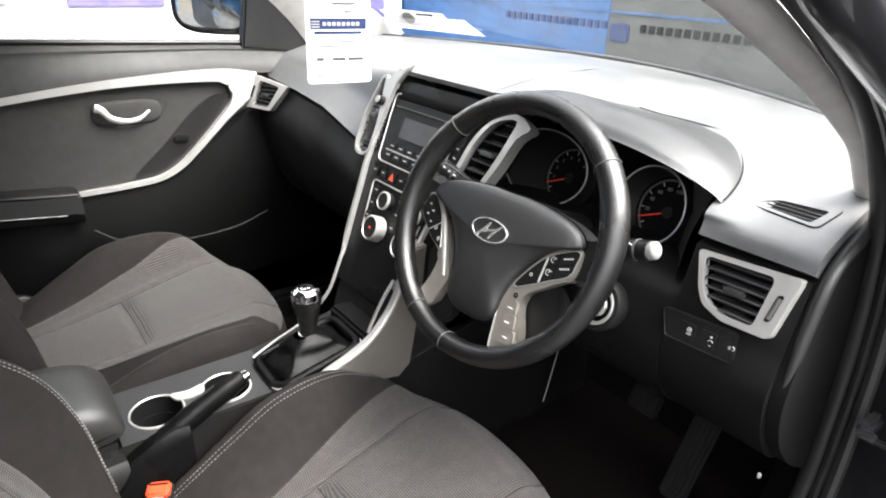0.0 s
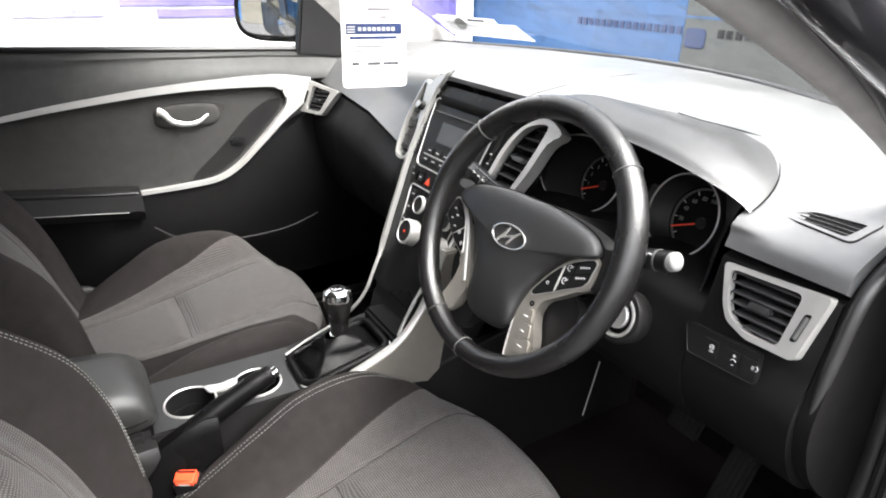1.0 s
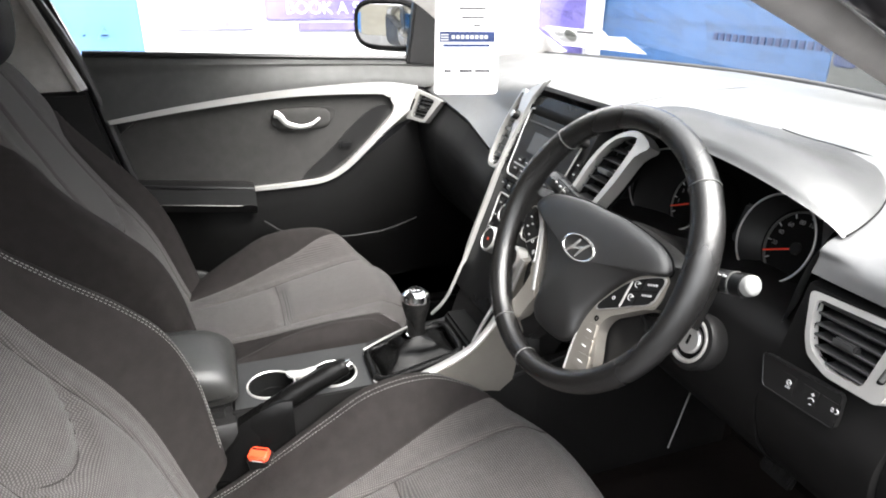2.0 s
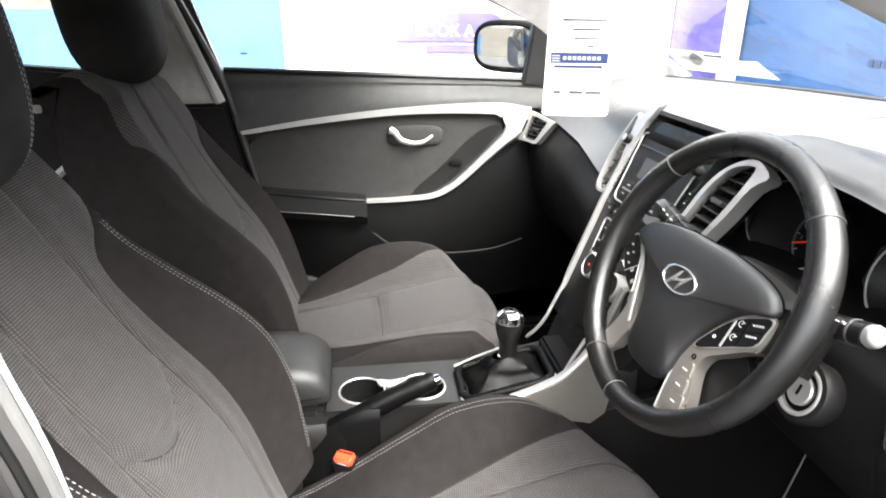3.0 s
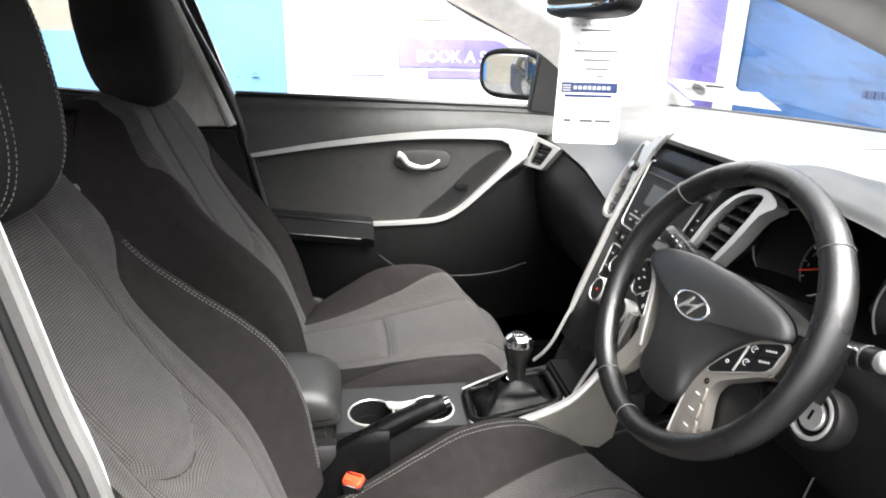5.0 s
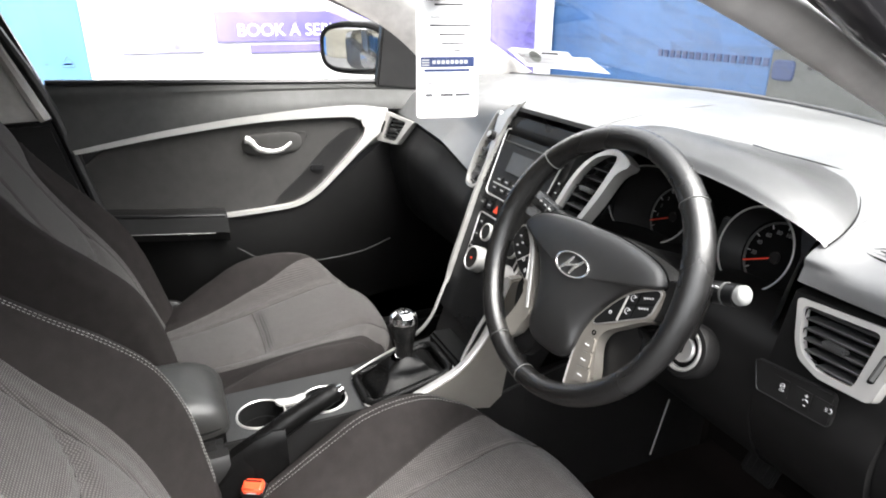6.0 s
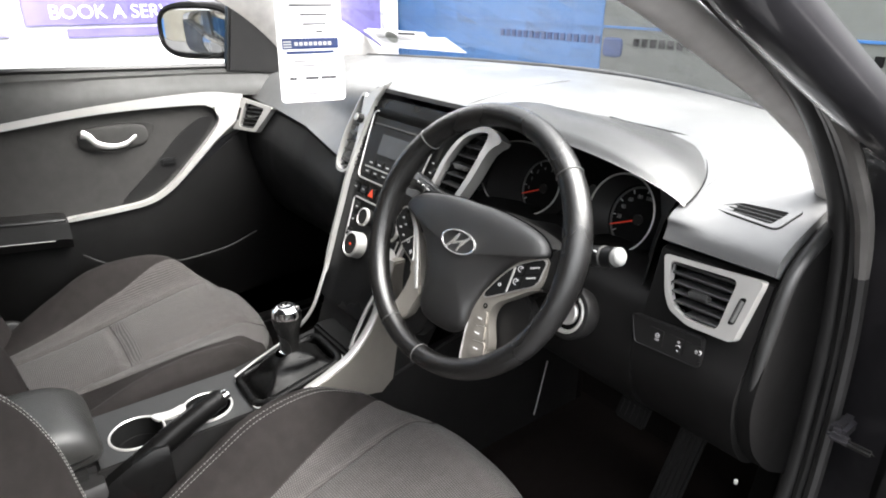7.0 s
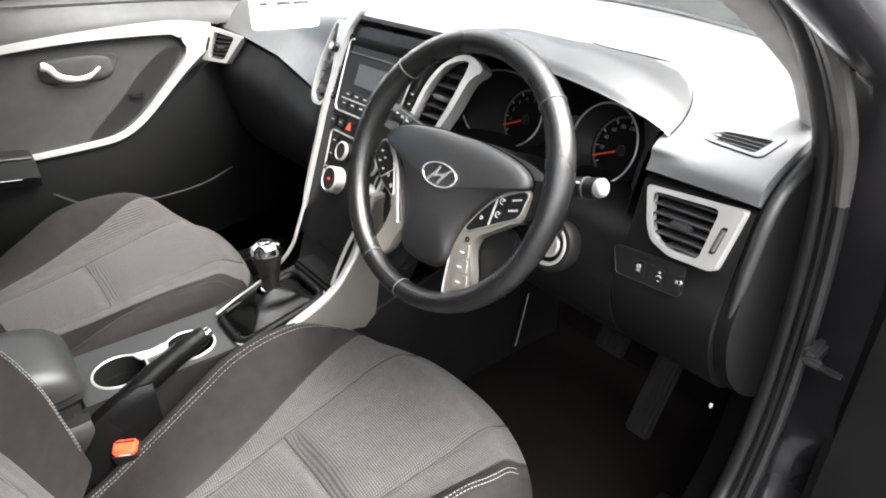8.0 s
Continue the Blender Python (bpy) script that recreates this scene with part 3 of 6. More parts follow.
dd = thing("driver_door", (0.84, 0.3, 0.3), "open dark grey driver door with black inner trim", "door")
DM = pose(0.835, 0.270, 0, 0, 0, 74)
part("panel", box(-0.02, 0.09, -1.05, 0.02, 0.35, 1.06, 0.02), PLASTIC, dd, "black inner door panel", m=DM)
part("skin", box(0.092, 0.12, -1.06, -0.01, 0.32, 1.02, 0.01), PAINT, dd, m=DM)
part("window_frame", tube(curve([(0.04, -0.04, 1.03), (0.035, -0.30, 1.20), (0.02, -0.62, 1.36), (0.02, -0.98, 1.38), (0.03, -1.03, 1.03)], 30), 0.02, 8), RUBBER, dd, m=DM)

# ---- passenger door ----
pd = thing("passenger_door", (-0.75, -0.2, 0.3), "closed front passenger door with grey panel and silver sweep", "door")
part("shell", prism([(-0.70, 1.085), (-0.60, 0.61), (-0.59, 0.31), (0.36, 0.31), (0.36, 0.9), (0.30, 1.055)], "x", -0.80, -0.745, 0.01), PAINT, pd)


def sill_z(y):
    return 1.068 - 0.036 * y


def trim_top(y):
    return float(np.interp(y, [-0.668, -0.461, -0.227, 0.007, 0.118, 0.32], [0.942, 0.975, 1.001, 1.012, 1.0, 0.99]))


def upper(u, v):
    y = -0.705 + u * 1.02
    z = sill_z(y) * (1 - v) + (trim_top(y) - 0.004) * v
    y2 = max(y, -0.704 + (1.087 - z) * 0.21)
    return (-0.748 + 0.05 * math.sin(v * math.pi / 2) + 0.012 * math.exp(-((v - 0.12) / 0.1) ** 2), y2, z)


part("upper_pad", grid(upper, 40, 12, -0.03), DOORGREY, pd, "dark grey soft upper door pad")
top = curve([(-0.668, 0.944, 0), (-0.461, 0.977, 0), (-0.227, 1.002, 0), (0.007, 1.012, 0), (0.118, 0.998, 0)], 28)
inner = curve([(-0.664, 0.934, 0), (-0.461, 0.962, 0), (-0.227, 0.983, 0), (0.0, 0.982, 0), (0.04, 0.968, 0), (0.048, 0.945, 0), (0.03, 0.91, 0), (-0.044, 0.835, 0), (-0.10, 0.785, 0), (-0.154, 0.758, 0), (-0.23, 0.750, 0), (-0.354, 0.746, 0)], 66)
outer = curve([(-0.354, 0.736, 0), (-0.23, 0.738, 0), (-0.15, 0.744, 0), (-0.09, 0.768, 0), (-0.03, 0.815, 0), (0.05, 0.88, 0), (0.115, 0.91, 0)], 36)
crest = curve([(-0.354, 0.7365, 0), (-0.23, 0.7395, 0), (-0.152, 0.747, 0), (-0.094, 0.774, 0), (-0.036, 0.823, 0), (0.042, 0.893, 0), (0.117, 0.950, 0)], 36)
sweep_poly = [(p[0], p[1]) for p in top] + [(p[0], p[1]) for p in reversed(crest)] + [(p[0], p[1]) for p in reversed(inner)]
part("silver_sweep", prism(sweep_poly, "x", -0.725, -0.694, 0.004), SILVER, pd, "satin silver trim sweeping round the insert")
part("sweep_flank", grid(lambda u, v: (-0.696 - 0.026 * u ** 1.5, crest[round(36 * v)].x * (1 - u) + outer[round(36 * v)].x * u, crest[round(36 * v)].y * (1 - u) + outer[round(36 * v)].y * u), 5, 36, 0.003), SILVER, pd, "sloping lower edge of the silver trim")
ins = [(p[0], p[1]) for p in inner]
part("insert", prism(ins[2:-2] + [(-0.36, 0.74), (-0.625, 0.76), (-0.655, 0.90)], "x", -0.735, -0.711, 0.004), DOORCLOTH, pd, "dark grey door insert")
part("lower_panel", grid(lambda u, v: (-0.705 + 0.03 * math.sin(math.pi * min(1, v * 1.3)) * smoothstep(0, 0.2, u), -0.615 + 0.97 * u, float(np.interp(-0.615 + 0.97 * u, [-0.6, -0.35, -0.15, -0.03, 0.11, 0.4], [0.75, 0.735, 0.742, 0.812, 0.908, 0.93])) * (1 - v) + 0.31 * v), 40, 14, -0.03), SHADED_LOWER, pd, "black lower door panel")
part("armrest", loft([[(-0.72, y, z0 - 0.075), (-0.655, y, z0 - 0.07), (-0.640, y, z0 - 0.045), (-0.645, y, z0 - 0.006), (-0.655, y, z0), (-0.72, y, z0)] for y, z0 in ((-0.625, 0.79), (-0.60, 0.787), (-0.48, 0.774), (-0.36, 0.762), (-0.345, 0.757))]), PLASTIC, pd, "black padded door armrest")
part("armrest_strip", tube(curve([(-0.648, -0.62, 0.788), (-0.645, -0.48, 0.773), (-0.648, -0.35, 0.759)], 12), 0.004, 6), GLOSS, pd)
part("armrest_seam", tube([(-0.642, -0.61, 0.742), (-0.640, -0.38, 0.716)], 0.0015, 5), THREAD, pd)
# Flat plate on the insert; the recess shading is its dark colour.
part("grab_recess_shade", prism([(p[0], p[1]) for p in curve([(-0.215, 0.757, 0), (-0.14, 0.772, 0), (-0.07, 0.822, 0), (0.015, 0.905, 0), (0.034, 0.945, 0), (0.0, 0.945, 0), (-0.06, 0.905, 0), (-0.13, 0.835, 0)], 40, True)], "x", -0.713, -0.7085, 0.001), PLASTIC, pd, "flat dark plate for the shaded grab recess with window switch")
part("window_switch", box(-0.709, -0.700, -0.108, -0.072, 0.838, 0.855, 0.003), GLOSS, pd)
part("handle_cup", blob(-0.712, -0.205, 0.922, 0.010, 0.078, 0.030, 0.6), DOORCLOTH, pd, "dark recessed handle cup")
part("handle_rim", tube(curve([(-0.706, -0.29, 0.945), (-0.706, -0.27, 0.905), (-0.706, -0.21, 0.89), (-0.706, -0.14, 0.905), (-0.706, -0.115, 0.945), (-0.706, -0.2, 0.957)], 36, True), 0.0007, 6, closed=True, up=(1, 0, 0)), DOORCLOTH, pd)
part("door_handle", tube(curve([(-0.695, -0.275, 0.941), (-0.692, -0.262, 0.935), (-0.688, -0.245, 0.915), (-0.685, -0.215, 0.906), (-0.686, -0.185, 0.909), (-0.692, -0.158, 0.925)], 24), [0.0100] * 3 + [0.0085] * 3 + [0.0070] * 6 + [0.0058] * 5 + [0.0042] * 3 + [0.003], 10, flat=0.5, up=(1, 0, 0)), SILVER, pd, "satin silver door pull")
part("pocket_lip", tube(curve([(-0.66, -0.33, 0.66), (-0.645, -0.27, 0.625), (-0.64, -0.14, 0.60), (-0.645, 0.0, 0.603), (-0.66, 0.10, 0.625)], 30), 0.0028, 8), PLASTIC, pd, "door pocket lip")
part("mirror_sail", prism([(0.095, 1.055), (0.118, 1.215), (0.150, 1.205), (0.235, 1.135), (0.30, 1.06), (0.30, 1.03)], "x", -0.752, -0.720, 0.006), PLASTIC, pd, "black mirror base triangle")
part("window_seal", tube([(-0.742, -0.70, sill_z(-0.70) + 0.004), (-0.742, 0.10, sill_z(0.10) + 0.004)], 0.007, 8), RUBBER, pd)
part("window_frame", tube(curve([(-0.735, -0.715, 1.09), (-0.72, -0.79, 1.25), (-0.705, -0.85, 1.37), (-0.70, -0.6, 1.42), (-0.71, -0.3, 1.405), (-0.735, -0.05, 1.31), (-0.74, 0.12, 1.23)], 40), 0.011, 8), RUBBER, pd)

solo("passenger_sill", box(-0.80, -0.66, -1.9, 0.6, 0.26, 0.345, 0.012), PLASTIC, "black plastic sill below the passenger door", "sill", at=(-0.73, -0.6, 0.26))

wm = thing("wing_mirror", (-0.93, 0.2, 1.08), "dark wing mirror housing with mirror glass", "mirror")
WMM = pose(-0.93, 0.103, 1.146, 0, 0, 40)
part("housing", blob(0, 0.045, 0.0, 0.132, 0.062, 0.080, 0.6), PLASTIC, wm, "black mirror housing", m=WMM)
part("mirror_glass", blob(0, -0.012, 0.0, 0.116, 0.008, 0.066, 0.5), MIRROR, wm, m=WMM)
part("glass_rim", tube([(0.114 * math.copysign(abs(math.cos(a)) ** 0.6, math.cos(a)), -0.010, 0.065 * math.copysign(abs(math.sin(a)) ** 0.6, math.sin(a))) for a in np.linspace(0, 2 * math.pi, 40, endpoint=False)], 0.011, 8, closed=True, up=(0, 1, 0)), BLACK, wm, m=WMM)
part("stalk", box(-0.83, -0.745, 0.14, 0.24, 1.055, 1.12, 0.02), PLASTIC, wm)

# ---- dashboard ----
dash = thing("dashboard", (0, 0.3, 0.7), "dark grey moulded dashboard with satin silver vents", "dashboard")


def inside(p, poly):
    hit = False
    for (x0, y0), (x1, y1) in zip(poly, poly[1:] + poly[:1]):
        if (y0 > p[1]) != (y1 > p[1]) and p[0] < (x1 - x0) * (p[1] - y0) / (y1 - y0) + x0:
            hit = not hit
    return hit


VENT_IN = [(0.001, -0.0065), (0.086, -0.0045), (0.0785, -0.0645), (0.041, -0.0655), (0.018, -0.0555), (0.0085, -0.039)]
VENT_OUT = [(-0.009, -0.001), (0.113, 0.002), (0.099, -0.071), (0.043, -0.072), (0.016, -0.062), (0.005, -0.045)]
PVENT_IN = [(0.031, -0.001), (0.108, 0.009), (0.126, -0.055), (0.066, -0.056)]
PVENT_OUT = [(0.0, 0.003), (0.137, 0.022), (0.160, -0.063), (0.056, -0.064)]
DV = frame_of((0.594, 0.146, 0.972), (1, -0.06, 0.06), (0, 0.28, 0.96))
PV = frame_of((-0.570, 0.150, 0.973), (1, 0.30, 0.03), (0, 0.28, 0.96))


def dash_loft(xs, table, name, material, label="", hole=None):
    """A length of dashboard: its outline in (y, z) at the given x, blended between."""
    keys = sorted(table)
    n = len(table[keys[0]])
    rings = []
    for x in xs:
        ring = []
        for k in range(n):
            ring.append((x, float(np.interp(x, keys, [table[q][k][0] for q in keys])), float(np.interp(x, keys, [table[q][k][1] for q in keys]))))
        rings.append(ring)
    bm = loft(rings)
    if hole:
        back = hole[0].inverted()
        gone = [f for f in bm.faces if len(f.verts) == 4 and abs((back @ f.calc_center_median()).z) < 0.03 and inside(back @ f.calc_center_median(), hole[1])]
        bmesh.ops.delete(bm, geom=gone, context="FACES")
    part(name, bm, material, dash, label, sharp=28)


def fine(points, n=4):
    return [(p[0], p[1]) for p in curve([(a, b, 0) for a, b in points], n * (len(points) - 1))]


def passenger_profile(x, p1, p2, p4, lift=0.0):
    yb = ybase(x) - 0.005
    up = fine([(yb, 1.083), (yb * 0.62 + p1[0] * 0.38, 1.083 * 0.6 + p1[1] * 0.4 + 0.012), p1, ((p1[0] * 0.45 + p2[0] * 0.55), (p1[1] * 0.42 + p2[1] * 0.58) + lift), p2], 8)
    down = fine([(p2[0] + 0.006, p2[1] - 0.014), p4, (0.16, 0.72), (0.27, 0.63), (0.50, 0.60)], 12)
    back = (p2[0] + 0.02, p2[1] - 0.012)
    return up + [back, (0.40, 0.97), (0.66, 1.0)], [back] + down + [(0.66, 0.62), (0.66, 0.96), (0.40, 0.955)]


PT = {
    -0.735: passenger_profile(-0.735, (0.24, 1.048), (0.150, 0.985), (0.12, 0.87), 0.014),
    -0.57: passenger_profile(-0.57, (0.24, 1.048), (0.150, 0.978), (0.125, 0.87), 0.010),
    -0.36: passenger_profile(-0.36, (0.25, 1.055), (0.135, 0.968), (0.115, 0.86)),
    -0.18: passenger_profile(-0.18, (0.235, 1.078), (0.130, 0.925), (0.105, 0.84)),
    -0.13: passenger_profile(-0.13, (0.225, 1.085), (0.160, 0.92), (0.12, 0.84)),
}
# Split at the crease: the lower face is black, its shade coloured in.
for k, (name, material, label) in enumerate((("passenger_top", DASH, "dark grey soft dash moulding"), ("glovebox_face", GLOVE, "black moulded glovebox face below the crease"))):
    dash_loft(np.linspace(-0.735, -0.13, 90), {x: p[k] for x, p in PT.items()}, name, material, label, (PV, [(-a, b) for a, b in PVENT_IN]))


def centre_profile(x):
    yb = ybase(x) - 0.005
    return fine([(yb, 1.084), (0.5, 1.10), (0.34, 1.098), (0.215, 1.085), (0.19, 1.078)], 4) + fine([(0.19, 1.070), (0.24, 1.06), (0.30, 1.0), (0.32, 0.8), (0.30, 0.66)], 4) + [(0.66, 0.66), (0.66, 1.05)]


dash_loft(np.linspace(-0.13, 0.15, 9), {-0.13: centre_profile(-0.13), 0.15: centre_profile(0.15)}, "centre_top", DASH, "dark grey soft dash top")


def swell(x, y):
    """How far the dash rises towards its middle above the level of its ends."""
    return (1 - smoothstep(0.17, 0.40, x)) * float(np.interp(y, [0.13, 0.195, 0.27, 0.30, 0.34, 0.42, 0.5, 0.7], [0.043, 0.043, 0.033, 0.0285, 0.024, 0.017, 0.018, 0.002]))


def driver_top(x):
    yb = ybase(x) - 0.005
    f = float(np.interp(x, [0.15, 0.21, 0.30, 0.50, 0.56, 0.583], [0.190, 0.200, 0.27, 0.27, 0.215, 0.182]))
    base = lambda y: float(np.interp(y, [0.166, 0.20, 0.27, 0.30, 0.34, 0.42, 0.5], [1.0295, 1.0375, 1.058, 1.066, 1.074, 1.082, 1.083])) + swell(x, y)
    ys = [0.5, 0.42, 0.36, 0.31, f * 0.5 + 0.155, f]
    return fine([(yb, 1.083)] + [(y, base(y)) for y in ys], 5) + [(f + 0.012, base(f) - 0.014), (0.38, 1.03), (0.60, 1.0)]


dash_loft(np.linspace(0.15, 0.583, 30), {x: driver_top(x) for x in np.linspace(0.15, 0.583, 30)}, "driver_top", DASH)


def end_profile(x):
    yb = ybase(x) - 0.005
    g = 0.034 * (1 - smoothstep(0.575, 0.635, x))
    return fine([(yb, 1.082), (0.42, 1.082), (0.34, 1.074), (0.30, 1.066), (0.20 - g * 0.6, 1.031), (0.162 - g * 0.4, 1.0155), (0.147, 1.004), (0.142, 0.988)], 8) + [(0.155, 0.981), (0.34, 0.981), (0.60, 0.982)]


def end_face(x):
    return [(0.34, 0.980), (0.156, 0.979)] + fine([(0.144, 0.976), (0.125, 0.90), (0.110, 0.84), (0.14, 0.765), (0.205, 0.715), (0.35, 0.68)], 12) + [(0.60, 0.68), (0.60, 0.98)]


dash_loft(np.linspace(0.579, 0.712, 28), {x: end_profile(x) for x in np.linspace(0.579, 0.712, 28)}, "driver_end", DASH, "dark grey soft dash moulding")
dash_loft(np.linspace(0.579, 0.712, 28), {x: end_face(x) for x in np.linspace(0.579, 0.712, 28)}, "end_face", SHADED_LOWER, "black panel round the end vent", (DV, VENT_IN))


def lower_profile(x):
    k = 0.012 if x > 0.4 else 0.0
    return fine([(0.30, 0.925), (0.17, 0.922), (0.145 - k, 0.905)], 3) + fine([(0.142 - k * 1.2, 0.897), (0.125 - k, 0.86), (0.118 - k * 0.6, 0.82), (0.145 - k * 0.5, 0.76), (0.205, 0.712), (0.35, 0.67)], 4) + [(0.60, 0.67), (0.60, 0.90)]


dash_loft(np.linspace(0.15, 0.578, 9), {0.15: lower_profile(0.15), 0.578: lower_profile(0.578)}, "knee_panel", SHADED_LOWER, "black lower steering panel")
part("end_cap", prism(rounded([(0.150, 0.982), (0.128, 0.90), (0.116, 0.84), (0.142, 0.775), (0.20, 0.715), (0.29, 0.66), (0.40, 0.72), (0.43, 0.9), (0.43, 1.06), (0.33, 1.058), (0.24, 1.032), (0.18, 1.008)], 0.03, 6), "x", 0.7125, 0.728, 0.004), SHADED_LOWER, dash, "black dash end cover")
# Lighter tube that draws the highlight along the end cover's edge.
part("end_cap_highlight", tube(curve([(0.722, 0.275, 1.047), (0.722, 0.205, 1.019), (0.722, 0.157, 0.988), (0.722, 0.136, 0.925), (0.722, 0.126, 0.880), (0.721, 0.123, 0.850)], 30), [float(np.interp(k, [0, 6, 20, 30], [0.003, 0.008, 0.007, 0.002])) for k in range(31)], 10), CONSOLE, dash, "rounded paler tube drawing the edge highlight of the dash end cover")
part("screen_edge_trim", tube([(x, ybase(x) - 0.012, 1.084 - 0.01 * abs(x)) for x in np.linspace(-0.69, 0.69, 40)], 0.009, 8), RUBBER, dash, "black strip at the foot of the windscreen")

# hood over the dials


def hood(u, v):
    w = 2 * u - 1
    v = v ** 1.4
    wx = 0.202 * (1 - 0.48 * v * v)
    y = 0.132 + 0.19 * v + 0.030 * abs(w) ** 3 * (1 - v)
    low = float(np.interp(y, [0.13, 0.166, 0.20, 0.30, 0.34], [1.016, 1.029, 1.040, 1.066, 1.072])) - 0.002
    rise = 0.056 * (1 - smoothstep(0.16, 1.0, v)) + 0.004
    rise += 0.008 * smoothstep(0.0, 0.055, v) * (1 - smoothstep(0.30, 0.9, v))
    edge = (1 - abs(w) ** 2.2)
    x = 0.385 + wx * w
    return (x, y, low + rise * edge ** 0.8 * (1 - 0.35 * (1 - smoothstep(0.17, 0.34, x))) + swell(x, y) * 0.92)


part("cluster_hood", grid(hood, 64, 32, -0.014), DASH, dash, "dark grey hood over the instruments")

line = [Vector(hood(1.0, v)) for v in np.linspace(0.06, 0.94, 16)] + [Vector(hood(u, 1.0)) for u in np.linspace(0.99, 0.30, 22)]
part("hood_seam", tube([p + Vector((0.0005, 0.001, 0.0012)) for p in line], 0.0009, 6), BLACK, dash, "thin seam round the hood")

# instruments
CL = frame_of((0.370, 0.245, 0.966), (1, 0, 0), (0, 0.30, 0.95))
cluster = part("instrument_panel", box(-0.215, 0.215, -0.075, 0.11, -0.06, -0.045, 0.004), BLACK, dash, "black instrument panel with two round dials", m=CL)
part("cluster_shroud", grid(lambda u, v: CL @ Vector((-0.025 + 0.180 * math.copysign(abs(math.cos(2 * math.pi * u)) ** 0.6, math.cos(2 * math.pi * u)), 0.01 + 0.085 * math.copysign(abs(math.sin(2 * math.pi * u)) ** 0.6, math.sin(2 * math.pi * u)), -0.045 + 0.06 * v)), 40, 4, 0.003), PLASTIC, cluster)


def dial(cx, kind, ox, oz, rx, rz):
    m = CL @ Matrix.Translation((cx, -0.008, -0.012))
    part("dial_face", disc(0.052, -0.03, 0.002, 40), BLACK, cluster, "black %s dial" % kind, m=m)
    ell = [(math.cos(a), math.sin(a)) for a in np.linspace(0, 2 * math.pi, 56, endpoint=False)]
    part("dial_cone", loft([[(0.0505 * c, 0.0505 * d, 0.0) for c, d in ell], [(ox * 0.6 + (0.015 + rx * 0.7) * c, oz * 0.6 + (0.015 + rz * 0.7) * d, 0.014) for c, d in ell], [(ox + rx * c, oz + rz * d, 0.0265) for c, d in ell]], caps=False), PLASTIC, cluster, "black dial surround", m=m)
    part("dial_ring", tube([(ox + (rx + 0.0005) * c, oz + (rz + 0.0005) * d, 0.0268) for c, d in ell], 0.0014, 8, closed=True), SILVER, cluster, "thin bright dial ring", m=m)
    part("scale_ring", tube([(0.0465 * math.cos(a), 0.0465 * math.sin(a), 0.003) for a in np.linspace(0, 2 * math.pi, 48, endpoint=False)], 0.0016, 8, closed=True), DOORGREY, cluster, "grey scale ring", m=m)
    for i in range(9):
        part("dial_mark", box(0.039, 0.0445, -0.0005, 0.0005, 0.003, 0.0042, 0), PRINT, cluster, m=m @ Matrix.Rotation(radians(215 - i * 32), 4, "Z"))
    ndl = box(-0.004, 0.047, -0.0010, 0.0010, 0.004, 0.006, 0.0005)
    ndl.transform(Matrix.Rotation(radians(203), 4, "Z"))
    part("needle", ndl, NEEDLE, cluster, "red dial needle", m=m)
    part("needle_hub", disc(0.008, 0.004, 0.008, 20, 0.001), PLASTIC, cluster, m=m)
    if kind == "speed":
        for i, t in enumerate(("20", "40", "60", "80", "100", "120")):
            a = radians(186 - i * 27)
            lettering(t, 0.0080, m @ Matrix.Translation((0.033 * math.cos(a), 0.033 * math.sin(a), 0.004)), cluster, DIMPRINT)
    else:
        for i in range(8):
            a = radians(190 - i * 28)
            lettering(str(i + 1), 0.0080, m @ Matrix.Translation((0.033 * math.cos(a), 0.033 * math.sin(a), 0.004)), cluster, DIMPRINT)


dial(-0.087, "rev", -0.041, 0.006, 0.090, 0.060)
dial(0.099, "speed", -0.018, 0.003, 0.054, 0.056)


def cheek(u, v):
    inner = Vector((0.522 - 0.012 * abs(2 * v - 1), 0.222, 1.045 - 0.125 * v))
    outer = Vector(curve([(0.577, 0.168, 1.040), (0.566, 0.150, 0.985), (0.560, 0.142, 0.92)], 12)[min(12, round(v * 12))])
    return inner.lerp(outer, u) + Vector((0, 0.008 * math.sin(math.pi * u), 0))


part("cluster_cheek", grid(cheek, 10, 12, 0.004), DASH, cluster, "grey side of the instrument hood")
part("trip_screen", box(-0.012, 0.030, -0.035, 0.02, -0.030, -0.020, 0.003), LCD, cluster, "grey trip display", m=CL)


def rim_of(outer, inner, depth, m, parent, name, material, label="", skirt=0.018):
    """A frame between two outlines of as many points."""
    bm = bmesh.new()
    n = len(outer)
    vo, vi = [bm.verts.new((*p, 0.004)) for p in outer], [bm.verts.new((*p, 0.004)) for p in inner]
    wo, wi = [bm.verts.new((*p, -skirt)) for p in outer], [bm.verts.new((*p, -depth)) for p in inner]
    for i in range(n):
        j = (i + 1) % n
        bm.faces.new((vo[i], vo[j], vi[j], vi[i]))
        bm.faces.new((wo[i], wo[j], vo[j], vo[i]))
        bm.faces.new((vi[i], vi[j], wi[j], wi[i]))
    return part(name, bm, material, parent, label, m=m)


